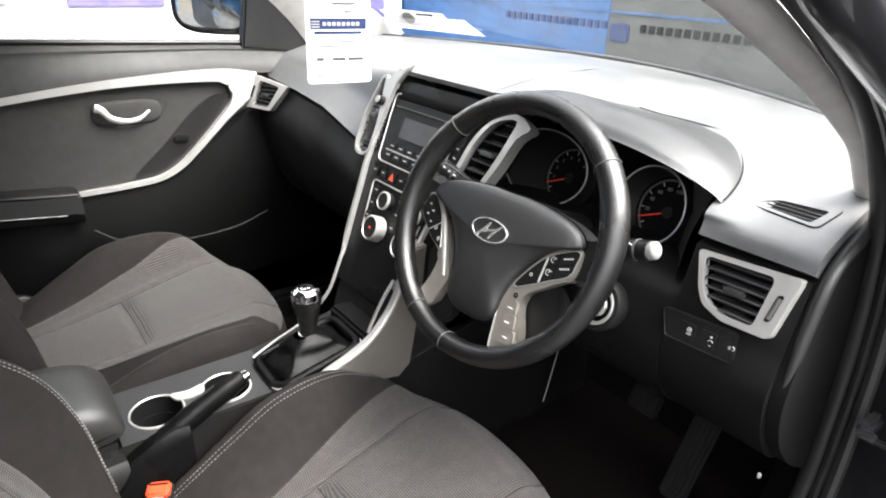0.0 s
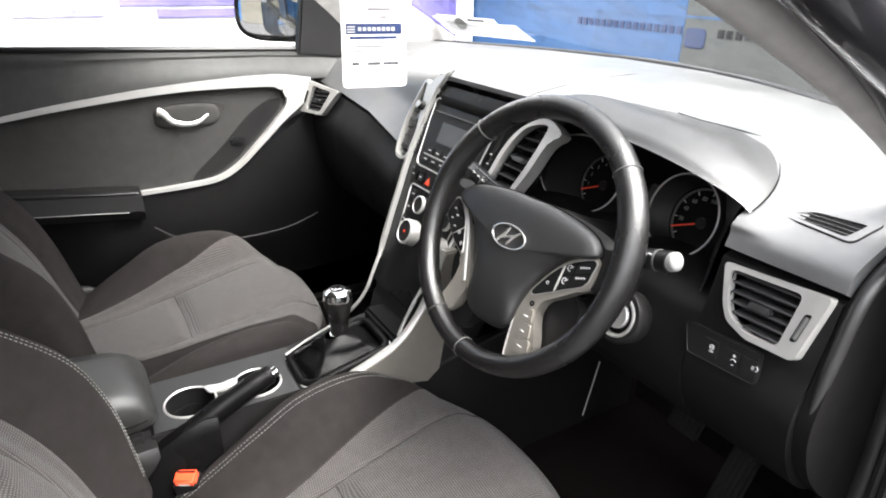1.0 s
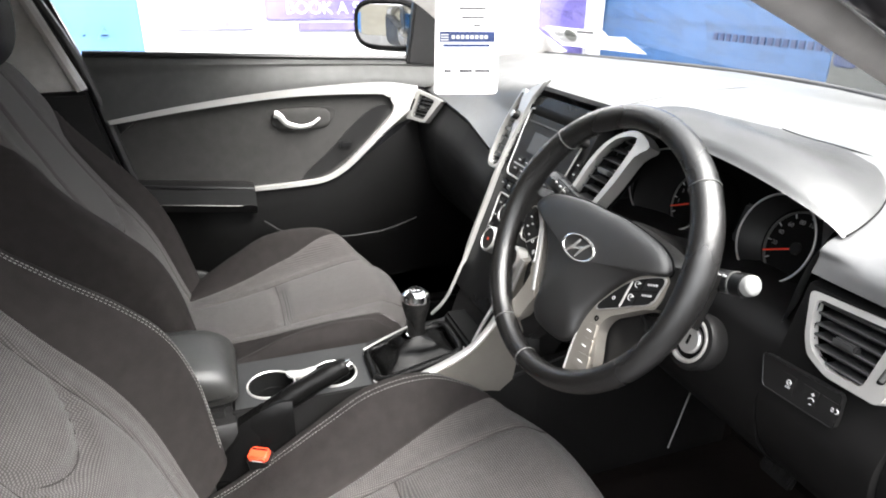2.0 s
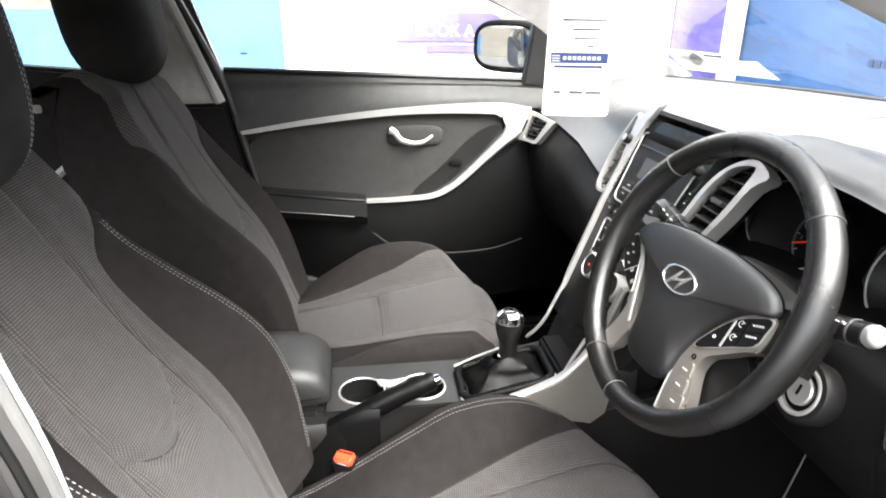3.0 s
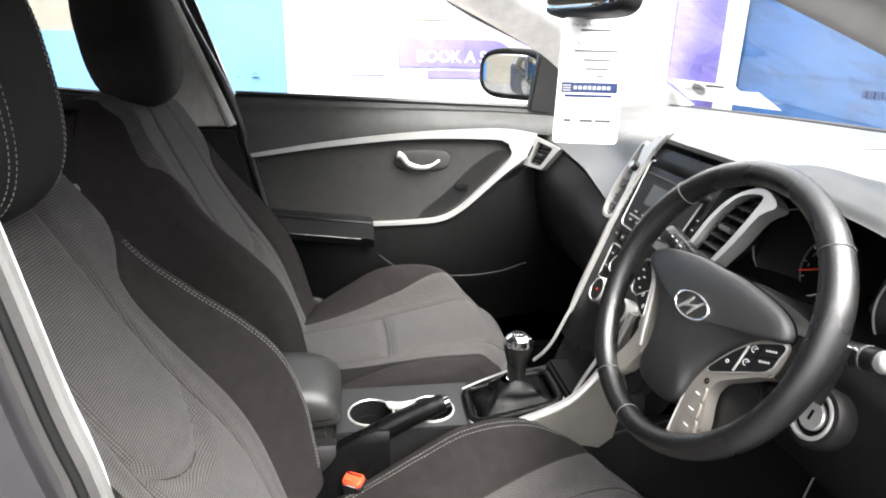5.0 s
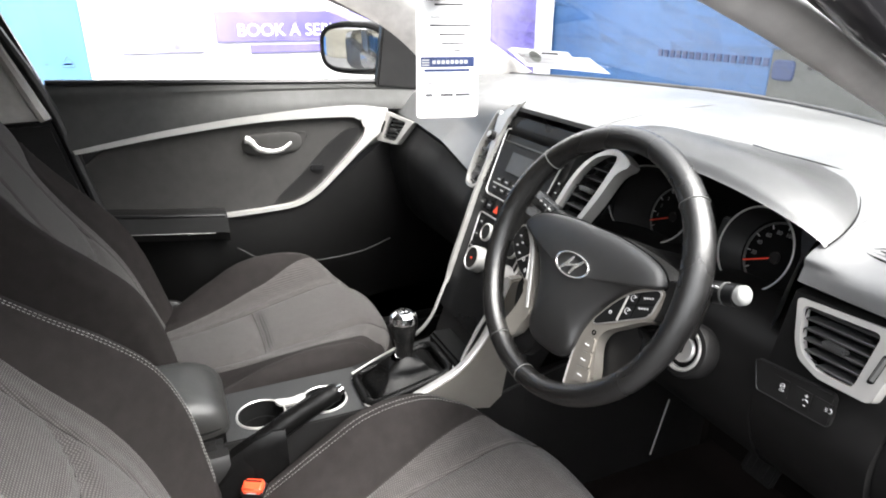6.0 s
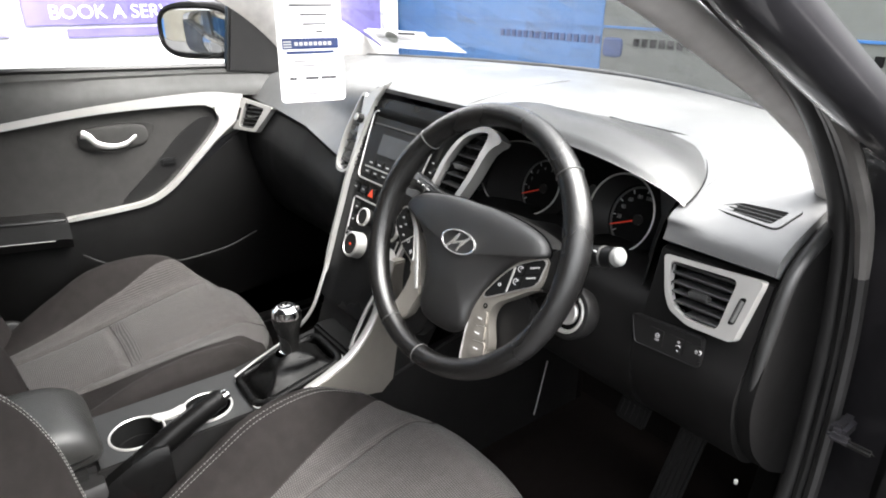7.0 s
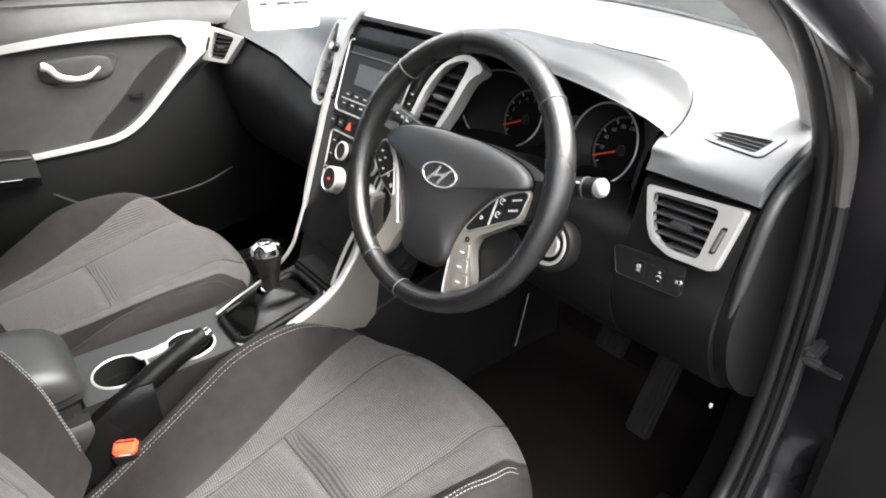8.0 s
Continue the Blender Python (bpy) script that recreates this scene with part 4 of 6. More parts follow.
def end_vent(corner, m, flip, name):
    """The outer vent: silver frame, blades, a tab and a thumb wheel. Plan in metres from its inner top corner."""
    v = thing(name, corner, "satin silver framed air vent with black blades", "air vent", "dashboard end vents")
    m = m @ Matrix.Translation((0, 0, 0.002))
    f = -1 if flip else 1
    sh = lambda ps: [(f * a, b) for a, b in ps]
    o2, i2 = rounded(sh(PVENT_OUT if flip else VENT_OUT), 0.007), rounded(sh(PVENT_IN if flip else VENT_IN), 0.008)
    if flip:
        rim_of(o2, i2, 0.007, m, v, "vent_frame", SILVER, "satin silver vent frame", 0.012)
        part("cavity", prism(sh([(0.024, 0.006), (0.114, 0.016), (0.132, -0.062), (0.060, -0.062)]), "z", -0.040, -0.028), BLACK, v, m=m)
        ends = [([0.0, 0.056], [0.032, 0.066]), ([0.0, 0.055], [0.109, 0.126])]
    else:
        rim_of(o2, i2, 0.007, m, v, "vent_frame", SILVER, "satin silver vent frame", 0.012)
        part("cavity", prism(sh([(-0.001, -0.004), (0.090, -0.002), (0.082, -0.067), (0.036, -0.068), (0.012, -0.056), (0.004, -0.035)]), "z", -0.040, -0.028), BLACK, v, m=m)
        ends = [([0.006, 0.039, 0.0555, 0.0645], [0.002, 0.009, 0.018, 0.039]), ([0.005, 0.0645], [0.0855, 0.079])]
    n = 6
    top_w, low_w = (-0.004, -0.053) if flip else (-0.0095, -0.0620)
    for k in range(n):
        w = top_w + (low_w - top_w) * k / (n - 1)
        a, b = (float(np.interp(-w, *e)) for e in ends)
        blade = box(min(f * a, f * b), max(f * a, f * b), -0.0012, 0.0012, -0.016, 0, 0.0006, 1)
        part("slat", blade, SLAT, v, m=m @ Matrix.Translation((0, w, -0.001)) @ Matrix.Rotation(radians(14), 4, "X"))
    x0, yt = (f * 0.084, -0.026) if flip else (0.046, -0.036)
    part("vent_tab", box(x0 - 0.013, x0 + 0.013, yt - 0.004, yt + 0.004, -0.006, 0.004, 0.002), SLAT, v, m=m)
    xw = f * (0.131 if flip else 0.0945)
    d = (0.004 if flip else 0.0025) * f
    part("wheel_slot", prism(rounded([(xw - 0.003 + d, -0.021), (xw + 0.004 + d, -0.020), (xw + 0.003 - d, -0.052), (xw - 0.004 - d, -0.053)] if not flip else [(xw - 0.004 - d, -0.006), (xw + 0.005 - d, -0.006), (xw + 0.004 + d, -0.04), (xw - 0.005 + d, -0.04)], 0.004), "z", 0.003, 0.0046), BLACK, v, m=m)
    part("thumb_wheel", tube([(xw + d, -0.024, 0.003), (xw - d, -0.049, 0.003)] if not flip else [(xw - d, -0.010, 0.003), (xw + d, -0.036, 0.003)], 0.0033 if not flip else 0.004, 8), PLASTIC if flip else DOORGREY, v, m=m)
    return v


end_vent((0.594, 0.146, 0.972), DV, False, "driver_end_vent")
end_vent((-0.570, 0.150, 0.973), PV, True, "passenger_end_vent")

# demister vents on the dash ends
for s in (1, -1):
    at = (0.655, 0.192, 1.0282) if s > 0 else (-0.672, 0.212, 1.0325)
    dv = thing("demister_vent", at, "leaf shaped side window vent in the dash top", "air vent", "side demister vents")
    m = frame_of(at, (1, 0, 0.0), (0, 0.93, 0.34))
    outl = rounded([(s * a, b) for a, b in ((-0.063, -0.006), (-0.030, 0.021), (0.040, 0.029), (0.032, -0.014))], 0.008)
    inn = rounded([(s * a, b) for a, b in ((-0.044, -0.003), (-0.022, 0.0145), (0.030, 0.019), (0.023, -0.009))], 0.005)
    rim_of(outl, inn, 0.006, m @ Matrix.Diagonal((1, 1, 0.4, 1)), dv, "vent_frame", DASH, skirt=0.006)
    part("vent_gap", tube([(p[0] * 1.012, p[1] * 1.012, -0.0006) for p in outl], 0.0011, 6, closed=True), BLACK, dv, m=m)
    part("cavity", prism([(p[0] * 1.03, p[1] * 1.03) for p in inn], "z", -0.006, 0.0), BLACK, dv, m=m)
    for i in range(3):
        b = -0.004 + i * 0.0065
        xa, xb = (-0.036 + 0.0045 * i) * s, (0.023 + 0.002 * i) * s
        part("slat", box(min(xa, xb), max(xa, xb), b, b + 0.0014, -0.003, 0.0012, 0.0004, 1), SLAT, dv, m=m)

# switch panel right of the wheel
SP = frame_of((0.588, 0.118, 0.897), (1, -0.02, 0.05), (0, 0.14, 0.98))
sp = thing("switch_panel", (0.62, 0.118, 0.88), "black switch panel with white symbols", "switch panel")
part("panel", prism(rounded([(-0.018, -0.002), (0.076, 0.002), (0.078, -0.034), (-0.008, -0.036)], 0.005), "z", -0.004, 0.0035, 0.001), PLASTIC, sp, m=SP)
part("panel_edge", tube([(p[0], p[1], 0.0035) for p in rounded([(-0.018, -0.002), (0.076, 0.002), (0.078, -0.034), (-0.008, -0.036)], 0.005)], 0.0008, 5, closed=True), GLOSS, sp, m=SP)
for cx in (0.020, 0.046, 0.068):
    part("button", box(cx - 0.0105, cx + 0.0105, -0.029, -0.007, 0.002, 0.0048, 0.0015), PLASTIC, sp, m=SP)


def shrink(cx):
    c = Matrix.Translation((cx, -0.016, 0))
    return c @ Matrix.Diagonal((0.62, 0.62, 1, 1)) @ c.inverted()


part("symbol", join(tube([(0.012 + 0.0042 * math.cos(a), -0.013 + 0.0042 * math.sin(a), 0.005) for a in np.linspace(0, 6.0, 16)], 0.0007, 5), box(0.0095, 0.0145, -0.0137, -0.0123, 0.0046, 0.0056, 0)), PRINT, sp, m=SP @ Matrix.Translation((0.010, -0.002, 0)) @ shrink(0.012))
lettering("OFF", 0.0035, SP @ Matrix.Translation((0.022, -0.0215, 0.005)), sp, PRINT)
part("symbol", join(box(0.0372, 0.0428, -0.0092, -0.0080, 0.0046, 0.0056, 0), box(0.0394, 0.0406, -0.0114, -0.0058, 0.0046, 0.0056, 0), box(0.0380, 0.0420, -0.0262, -0.0250, 0.0046, 0.0056, 0), tube([(0.040 + 0.005 * math.cos(a), -0.020 + 0.005 * math.sin(a), 0.005) for a in np.linspace(0.3, 2.84, 12)], 0.0007, 5)), PRINT, sp, m=SP @ Matrix.Translation((0.010, -0.002, 0)) @ shrink(0.040))
part("symbol", join(tube([(0.066 + 0.004 * math.cos(a), -0.012 + 0.0038 * math.sin(a), 0.005) for a in np.linspace(-1.6, 1.6, 10)], 0.0007, 5), *[box(0.0585, 0.063, -0.0155 + k * 0.0025, -0.0148 + k * 0.0025, 0.0046, 0.0055, 0) for k in range(3)]), PRINT, sp, m=SP @ Matrix.Translation((0.010, -0.002, 0)) @ shrink(0.066))

# ---- centre stack ----
ST = frame_of((0.0, 0.182, 1.046), (1, 0, 0), (0, 0.42, 0.907))
stack = thing("centre_stack", (0, 0.1, 0.85), "gloss black centre stack with radio, heater controls and silver side rails", "centre console panel")


def edge_u(w):
    return float(np.interp(-w, [0, 0.14, 0.28, 0.40, 0.48], [0.132, 0.128, 0.112, 0.095, 0.085]))


ws = np.linspace(0.015, -0.40, 16)
part("panel", prism([(edge_u(w) - 0.006, w) for w in ws] + [(-edge_u(w) - 0.001, w) for w in reversed(ws)], "z", -0.05, 0.0, 0.003), GLOSS, stack, "gloss black panel", m=ST)
part("side_panel", prism([(edge_u(w) - 0.002, w) for w in np.linspace(-0.13, -0.47, 10)] + [(-edge_u(w) + 0.002, w) for w in np.linspace(-0.47, -0.13, 10)], "z", -0.16, -0.012, 0.003), PLASTIC, stack, m=ST)
part("bin_lid", grid(lambda u, v: ((u - 0.5) * 0.236, -0.006 - 0.034 * v, 0.004 + 0.006 * math.sin(math.pi * v) - 0.02 * v), 16, 6, -0.01), GLOSS, stack, "dark top bin lid", m=ST)
part("bin_edge", box(-0.100, 0.100, -0.0385, -0.0355, 0.0, 0.0045, 0.001), DOORGREY, stack, "grey lower edge of the bin", m=ST)
bezel = part("radio_bezel", prism(rounded([(-0.105, -0.042), (0.105, -0.042), (0.094, -0.146), (-0.092, -0.146)], 0.012), "z", 0.0, 0.006, 0.002), PLASTIC, stack, "black radio face", m=ST)
part("bezel_trim", tube([(p[0], p[1], 0.006) for p in rounded([(-0.108, -0.012), (-0.104, -0.054), (-0.092, -0.147), (0.094, -0.147), (0.106, -0.054), (0.110, -0.036)], 0.014)], 0.0015, 6, closed=False), SILVER, stack, "thin silver radio trim", m=ST)
part("display", box(-0.054, 0.062, -0.095, -0.052, 0.004, 0.0075, 0.003), LCD, bezel, "grey unlit radio display", m=ST)
for row, (w, n) in enumerate(((-0.1125, 5), (-0.1305, 5))):
    for i in range(n):
        u = -0.058 + i * 0.029 - 0.004 * row
        part("radio_button", box(u - 0.0135, u + 0.0135, w - 0.0075, w + 0.0075, 0.004, 0.009, 0.002), PLASTIC, bezel, m=ST)
        part("button_mark", box(u - 0.005, u + 0.005, w - 0.0012, w + 0.0012, 0.0085, 0.0094, 0), PRINT, bezel, m=ST)
part("silver_bar", box(-0.078, 0.078, -0.1232, -0.1205, 0.005, 0.0088, 0.001), SILVER, bezel, m=ST)
for u in (-0.138, 0.116):
    part("radio_knob", join(disc(0.0095, 0, 0.018, 24, 0.002)), PLASTIC, stack, m=ST @ Matrix.Translation((u, -0.038, 0.006)))
    part("knob_cap", disc(0.0078, 0.0175, 0.0195, 24, 0.001), SILVER, stack, m=ST @ Matrix.Translation((u, -0.038, 0.006)))
    for i, w in enumerate((-0.075, -0.092, -0.109, -0.126)):
        u2 = -0.120 if u < 0 else 0.116
        part("side_button", box(u2 - 0.006, u2 + 0.006, w - 0.006, w + 0.006, -0.001, 0.003, 0.0015), PLASTIC, stack, m=ST)
        part("button_mark", box(u2 - 0.003, u2 + 0.003, w - 0.001, w + 0.001, 0.0025, 0.0036, 0), PRINT, stack, m=ST)
# heater controls
part("heater_trim", tube([(p[0], p[1], 0.002) for p in rounded([(-0.066, -0.290), (-0.086, -0.186), (0.100, -0.186), (0.088, -0.290)], 0.010)[5:20]], 0.0017, 6), SILVER, stack, "thin silver heater trim", m=ST)
part("hazard_button", box(-0.042, -0.018, -0.178, -0.158, 0.0, 0.005, 0.002), PLASTIC, stack, "hazard switch", m=ST)
part("hazard_triangle", prism([(-0.038, -0.1755), (-0.022, -0.1755), (-0.030, -0.161)], "z", 0.004, 0.0056), RED, stack, "red triangle", m=ST)
for u in (-0.090, -0.062, 0.0, 0.03, 0.06):
    part("stack_button", box(u - 0.011, u + 0.011, -0.176, -0.16, 0, 0.004, 0.002), PLASTIC, stack, m=ST)
    part("button_mark", box(u - 0.004, u + 0.004, -0.1685, -0.1665, 0.0035, 0.0046, 0), PRINT, stack, m=ST)
for u in (-0.014, 0.085):
    part("fan_knob", disc(0.0165, 0, 0.017, 28, 0.002), PLASTIC, stack, m=ST @ Matrix.Translation((u, -0.214, 0)))
    part("fan_knob_ring", lathe([(0.0165, 0.013), (0.0178, 0.013), (0.0175, 0.0175), (0.0152, 0.0188), (0.0148, 0.0172)], 28), SILVER, stack, m=ST @ Matrix.Translation((u, -0.214, 0)))
    part("temperature_knob", disc(0.022, 0, 0.024, 32, 0.002), PLASTIC, stack, m=ST @ Matrix.Translation((u, -0.27, 0)))
    part("temperature_ring", lathe([(0.0222, 0.003), (0.0255, 0.003), (0.0243, 0.0235), (0.0212, 0.0255), (0.0203, 0.0238)], 32), SILVER, stack, m=ST @ Matrix.Translation((u, -0.27, 0)))
    part("temperature_mark", box(-0.003, 0.003, -0.002, 0.002, 0.0238, 0.0246, 0), RED, stack, "red mark", m=ST @ Matrix.Translation((u, -0.27, 0)))
for u in (-0.064, 0.022, 0.045):
    for w in (-0.203, -0.229, -0.255):
        part("heater_button", box(u - 0.009, u + 0.009, w - 0.009, w + 0.009, 0, 0.0035, 0.0015), PLASTIC, stack, m=ST)
        part("button_mark", box(u - 0.004, u + 0.004, w - 0.001, w + 0.001, 0.003, 0.0042, 0), PRINT, stack, m=ST)

# tall vents and rails at both sides of the stack
def closed_line(points, n=48):
    return [(p[0], p[1]) for p in curve([(a, b, 0) for a, b in points], n, True)]


def centre_vent(sgn, outl, inn, left, right):
    side = thing("centre_vent", (sgn * 0.17, 0.15, 1.0), "tall satin silver air vent beside the centre stack", "air vent", "centre vents")
    o, i = closed_line(outl), closed_line(inn)
    rim_of(o, i, 0.005, ST @ Matrix.Translation((0, 0, 0.004)), side, "vent_frame", SILVER, "satin silver vent frame")
    mid = Vector((sum(p[0] for p in i) / len(i), sum(p[1] for p in i) / len(i)))
    part("cavity", prism([(mid.x + (p[0] - mid.x) * 1.08, mid.y + (p[1] - mid.y) * 1.04) for p in i], "z", -0.030, -0.022), BLACK, side, m=ST)
    top, foot = max(p[1] for p in i), min(p[1] for p in i)
    n = 9
    for k in range(n):
        w = top + (foot - top) * (k + 0.6) / n
        a = float(np.interp(-w, [-p[1] for p in left], [p[0] for p in left]))
        b = float(np.interp(-w, [-p[1] for p in right], [p[0] for p in right]))
        part("slat", box(a, b, -0.0011, 0.0011, -0.020, 0, 0.0006, 1), SLAT, side, m=ST @ Matrix.Translation((0, w, -0.002)) @ Matrix.Rotation(radians(22), 4, "X"))
    part("vent_tab", box(mid.x - 0.014, mid.x + 0.014, mid.y + 0.006, mid.y + 0.014, -0.008, 0.006, 0.002), DOORGREY, side, "grey vent tab", m=ST)
    return side


lv = centre_vent(-1, [(-0.156, 0.012), (-0.173, 0.010), (-0.186, -0.039), (-0.192, -0.075), (-0.191, -0.109), (-0.186, -0.138), (-0.172, -0.152), (-0.145, -0.152), (-0.131, -0.136), (-0.133, -0.10), (-0.138, -0.06), (-0.147, -0.02)],
                 [(-0.160, 0.005), (-0.171, 0.004), (-0.183, -0.039), (-0.189, -0.075), (-0.188, -0.109), (-0.183, -0.135), (-0.170, -0.146), (-0.147, -0.146), (-0.134, -0.133), (-0.136, -0.10), (-0.141, -0.06), (-0.150, -0.02)],
                 [(-0.170, 0.004), (-0.183, -0.039), (-0.189, -0.075), (-0.188, -0.109), (-0.180, -0.14)], [(-0.158, 0.004), (-0.150, -0.02), (-0.141, -0.06), (-0.136, -0.10), (-0.136, -0.14)])
rv = centre_vent(1, [(0.126, -0.130), (0.134, -0.100), (0.142, -0.063), (0.160, -0.027), (0.190, -0.002), (0.224, 0.008), (0.262, -0.008), (0.241, -0.030), (0.2265, -0.078), (0.2095, -0.120), (0.194, -0.158), (0.160, -0.172), (0.134, -0.156)],
                 [(0.137, -0.128), (0.145, -0.097), (0.154, -0.058), (0.175, -0.021), (0.200, -0.006), (0.225, -0.002), (0.229, -0.010), (0.225, -0.032), (0.214, -0.075), (0.201, -0.112), (0.186, -0.146), (0.162, -0.160), (0.143, -0.148)],
                 [(0.21, 0.0), (0.175, -0.021), (0.154, -0.058), (0.145, -0.097), (0.137, -0.128), (0.15, -0.155)], [(0.228, 0.0), (0.225, -0.032), (0.214, -0.075), (0.201, -0.112), (0.186, -0.146), (0.17, -0.158)])
blade = [(-0.085, 0.046), (-0.130, 0.026), (-0.158, 0.002), (-0.138, -0.044), (-0.131, -0.087), (-0.130, -0.132), (-0.128, -0.166), (-0.120, -0.21), (-0.112, -0.267), (-0.104, -0.312), (-0.094, -0.352), (-0.088, -0.352), (-0.098, -0.307), (-0.1060, -0.262), (-0.1135, -0.206), (-0.1210, -0.162), (-0.1225, -0.128), (-0.1220, -0.083), (-0.1245, -0.040), (-0.118, 0.006)]
part("rail_blade", prism(blade, "z", 0.001, 0.0115, 0.003), SILVER, lv, "flat satin silver rail", m=ST)
part("rail_blade", prism([(-x, w) for x, w in blade[5:17]], "z", -0.002, 0.006, 0.002), SILVER, rv, "flat satin silver rail", m=ST)
for sgn, owner in ((-1, lv), (1, rv)):
    line = curve([(sgn * 0.0905, -0.335, 0.009), (sgn * 0.086, -0.362, 0.011), (sgn * 0.083, -0.390, 0.012), (sgn * 0.081, -0.422, 0.013), (sgn * 0.086, -0.452, 0.016), (sgn * 0.098, -0.480, 0.020)], 24)
    part("side_rail", tube(line, [0.0042] * 20 + [0.0036] * 5, 10, flat=0.8), SILVER, owner, "satin silver rail", m=ST)

# ---- steering wheel ----
TILT, YAW = radians(24.5), radians(5.0)
W_X = Vector((math.cos(YAW), math.sin(YAW), 0))
W_Y = Vector((-math.sin(YAW) * math.sin(TILT), math.cos(YAW) * math.sin(TILT), math.cos(TILT)))
WM = frame_of((0.3685, 0.0135, 0.951), W_X, W_Y)
wheel = thing("steering_wheel", (0.37, 0.05, 0.93), "black leather three spoke steering wheel with silver inlays", "steering wheel")
RIM_R = 0.1705


def rim_point(a):
    return Vector((RIM_R * math.cos(a), RIM_R * math.sin(a), 0.0))


ring_pts, ring_r = [], []
for k in range(120):
    a = 2 * math.pi * k / 120
    ring_pts.append(rim_point(a))
    grip = max(math.exp(-((math.degrees(a) - d + 180) % 360 - 180) ** 2 / 500) for d in (20, 160))
    low = math.exp(-((math.degrees(a) - 270 + 180) % 360 - 180) ** 2 / 1500)
    ring_r.append(0.0152 + 0.0018 * grip - 0.0012 * low)
part("rim", tube(ring_pts, ring_r, 20, closed=True, flat=1.12), LEATHER, wheel, "black leather rim", m=WM)
for d in (43, 137, 240, 265.5):
    a = radians(d)
    e1, e2 = Vector((math.cos(a), math.sin(a), 0)), Vector((0, 0, 1))
    seam_r = ring_r[round(d / 3) % 120] + 0.0004
    part("rim_seam", tube([rim_point(a) + (e1 * math.cos(q) + e2 * math.sin(q) * 1.1) * seam_r for q in np.linspace(0, 2 * math.pi, 24, endpoint=False)], 0.0007, 5, closed=True, up=(math.sin(a), -math.cos(a), 0.01)), DOORGREY, wheel, "stitched leather seam", m=WM)


def outline(points, n=60, side=1):
    return [(side * p[0], p[1]) for p in curve([(x, y, 0) for x, y in points], n, True)]


# airbag cover: a domed shield, wide at the shoulders and narrow at the foot
half_pad = [(0.0, 0.0505), (0.039, 0.0505), (0.088, 0.0445), (0.118, 0.035), (0.132, 0.021), (0.127, 0.0125), (0.104, 0.0045), (0.084, -0.0105), (0.066, -0.032), (0.055, -0.054), (0.047, -0.080), (0.044, -0.108), (0.028, -0.122), (0.0, -0.125)]
pad_line = outline(half_pad + [(-x, y) for x, y in reversed(half_pad[1:-1])], 130)


def pad_ring(k, z):
    return [(x * k, -0.022 + (y + 0.022) * k, z) for x, y in pad_line]


part("airbag_cover", loft([pad_ring(*q) for q in ((0.98, -0.05), (1.0, -0.012), (0.995, -0.0045), (0.975, -0.0005), (0.93, 0.0028), (0.84, 0.0058), (0.70, 0.0084), (0.52, 0.0104), (0.30, 0.0114), (0.12, 0.0117))]), AIRBAG, wheel, "black soft airbag cover", m=WM, sharp=60)
part("airbag_seam", tube([(x * 1.004, y * 1.004, -0.008) for x, y in pad_line], 0.0012, 5, closed=True), BLACK, wheel, "dark gap round the airbag cover", m=WM)
part("warning_mark", join(box(-0.012, 0.012, -0.0738, -0.0728, 0.0078, 0.0090, 0), box(-0.004, 0.004, -0.063, -0.0615, 0.0085, 0.0097, 0)), PLASTIC, wheel, "faint embossed mark", m=WM)
EC = WM @ Matrix.Translation((0.0005, -0.0062, 0.0112))
EM = EC @ Matrix.Diagonal((1.0, 0.50, 1, 1))
em = part("emblem", disc(0.0300, -0.004, 0.0008, 48), AIRBAG, wheel, "oval chrome badge", m=EM)
part("emblem_ring", tube([(0.0302 * math.cos(a), 0.0151 * math.sin(a), 0.0010) for a in np.linspace(0, 2 * math.pi, 56, endpoint=False)], 0.0016, 8, closed=True), BADGE, em, m=EC)
for x, k in ((-0.0105, 1), (0.0105, -1)):
    bar = [(x + 0.0095 * (2 * t - 1) + 0.0022 * k * math.cos(math.pi * (t - 0.5)), 0.0115 * (2 * t - 1), 0.0012) for t in np.linspace(0, 1, 12)]
    part("emblem_bar", tube(bar, [0.0016 + 0.0010 * math.sin(math.pi * t) for t in np.linspace(0, 1, 12)], 8, flat=0.5), BADGE, em, m=EC)
part("emblem_bar", tube([(-0.0085, -0.0030, 0.0012), (-0.003, -0.0008, 0.0014), (0.003, 0.0008, 0.0014), (0.0085, 0.0030, 0.0012)], [0.0022, 0.0016, 0.0016, 0.0022], 8, flat=0.5), BADGE, em, m=EC)
part("column_shroud", loft([[(r * 1.15 * math.cos(a), r * math.sin(a) - 0.01, z) for a in np.linspace(0, 2 * math.pi, 24, endpoint=False)] for r, z in ((0.055, -0.055), (0.062, -0.075), (0.062, -0.14), (0.07, -0.22))]), PLASTIC, wheel, "black column shroud", m=WM)

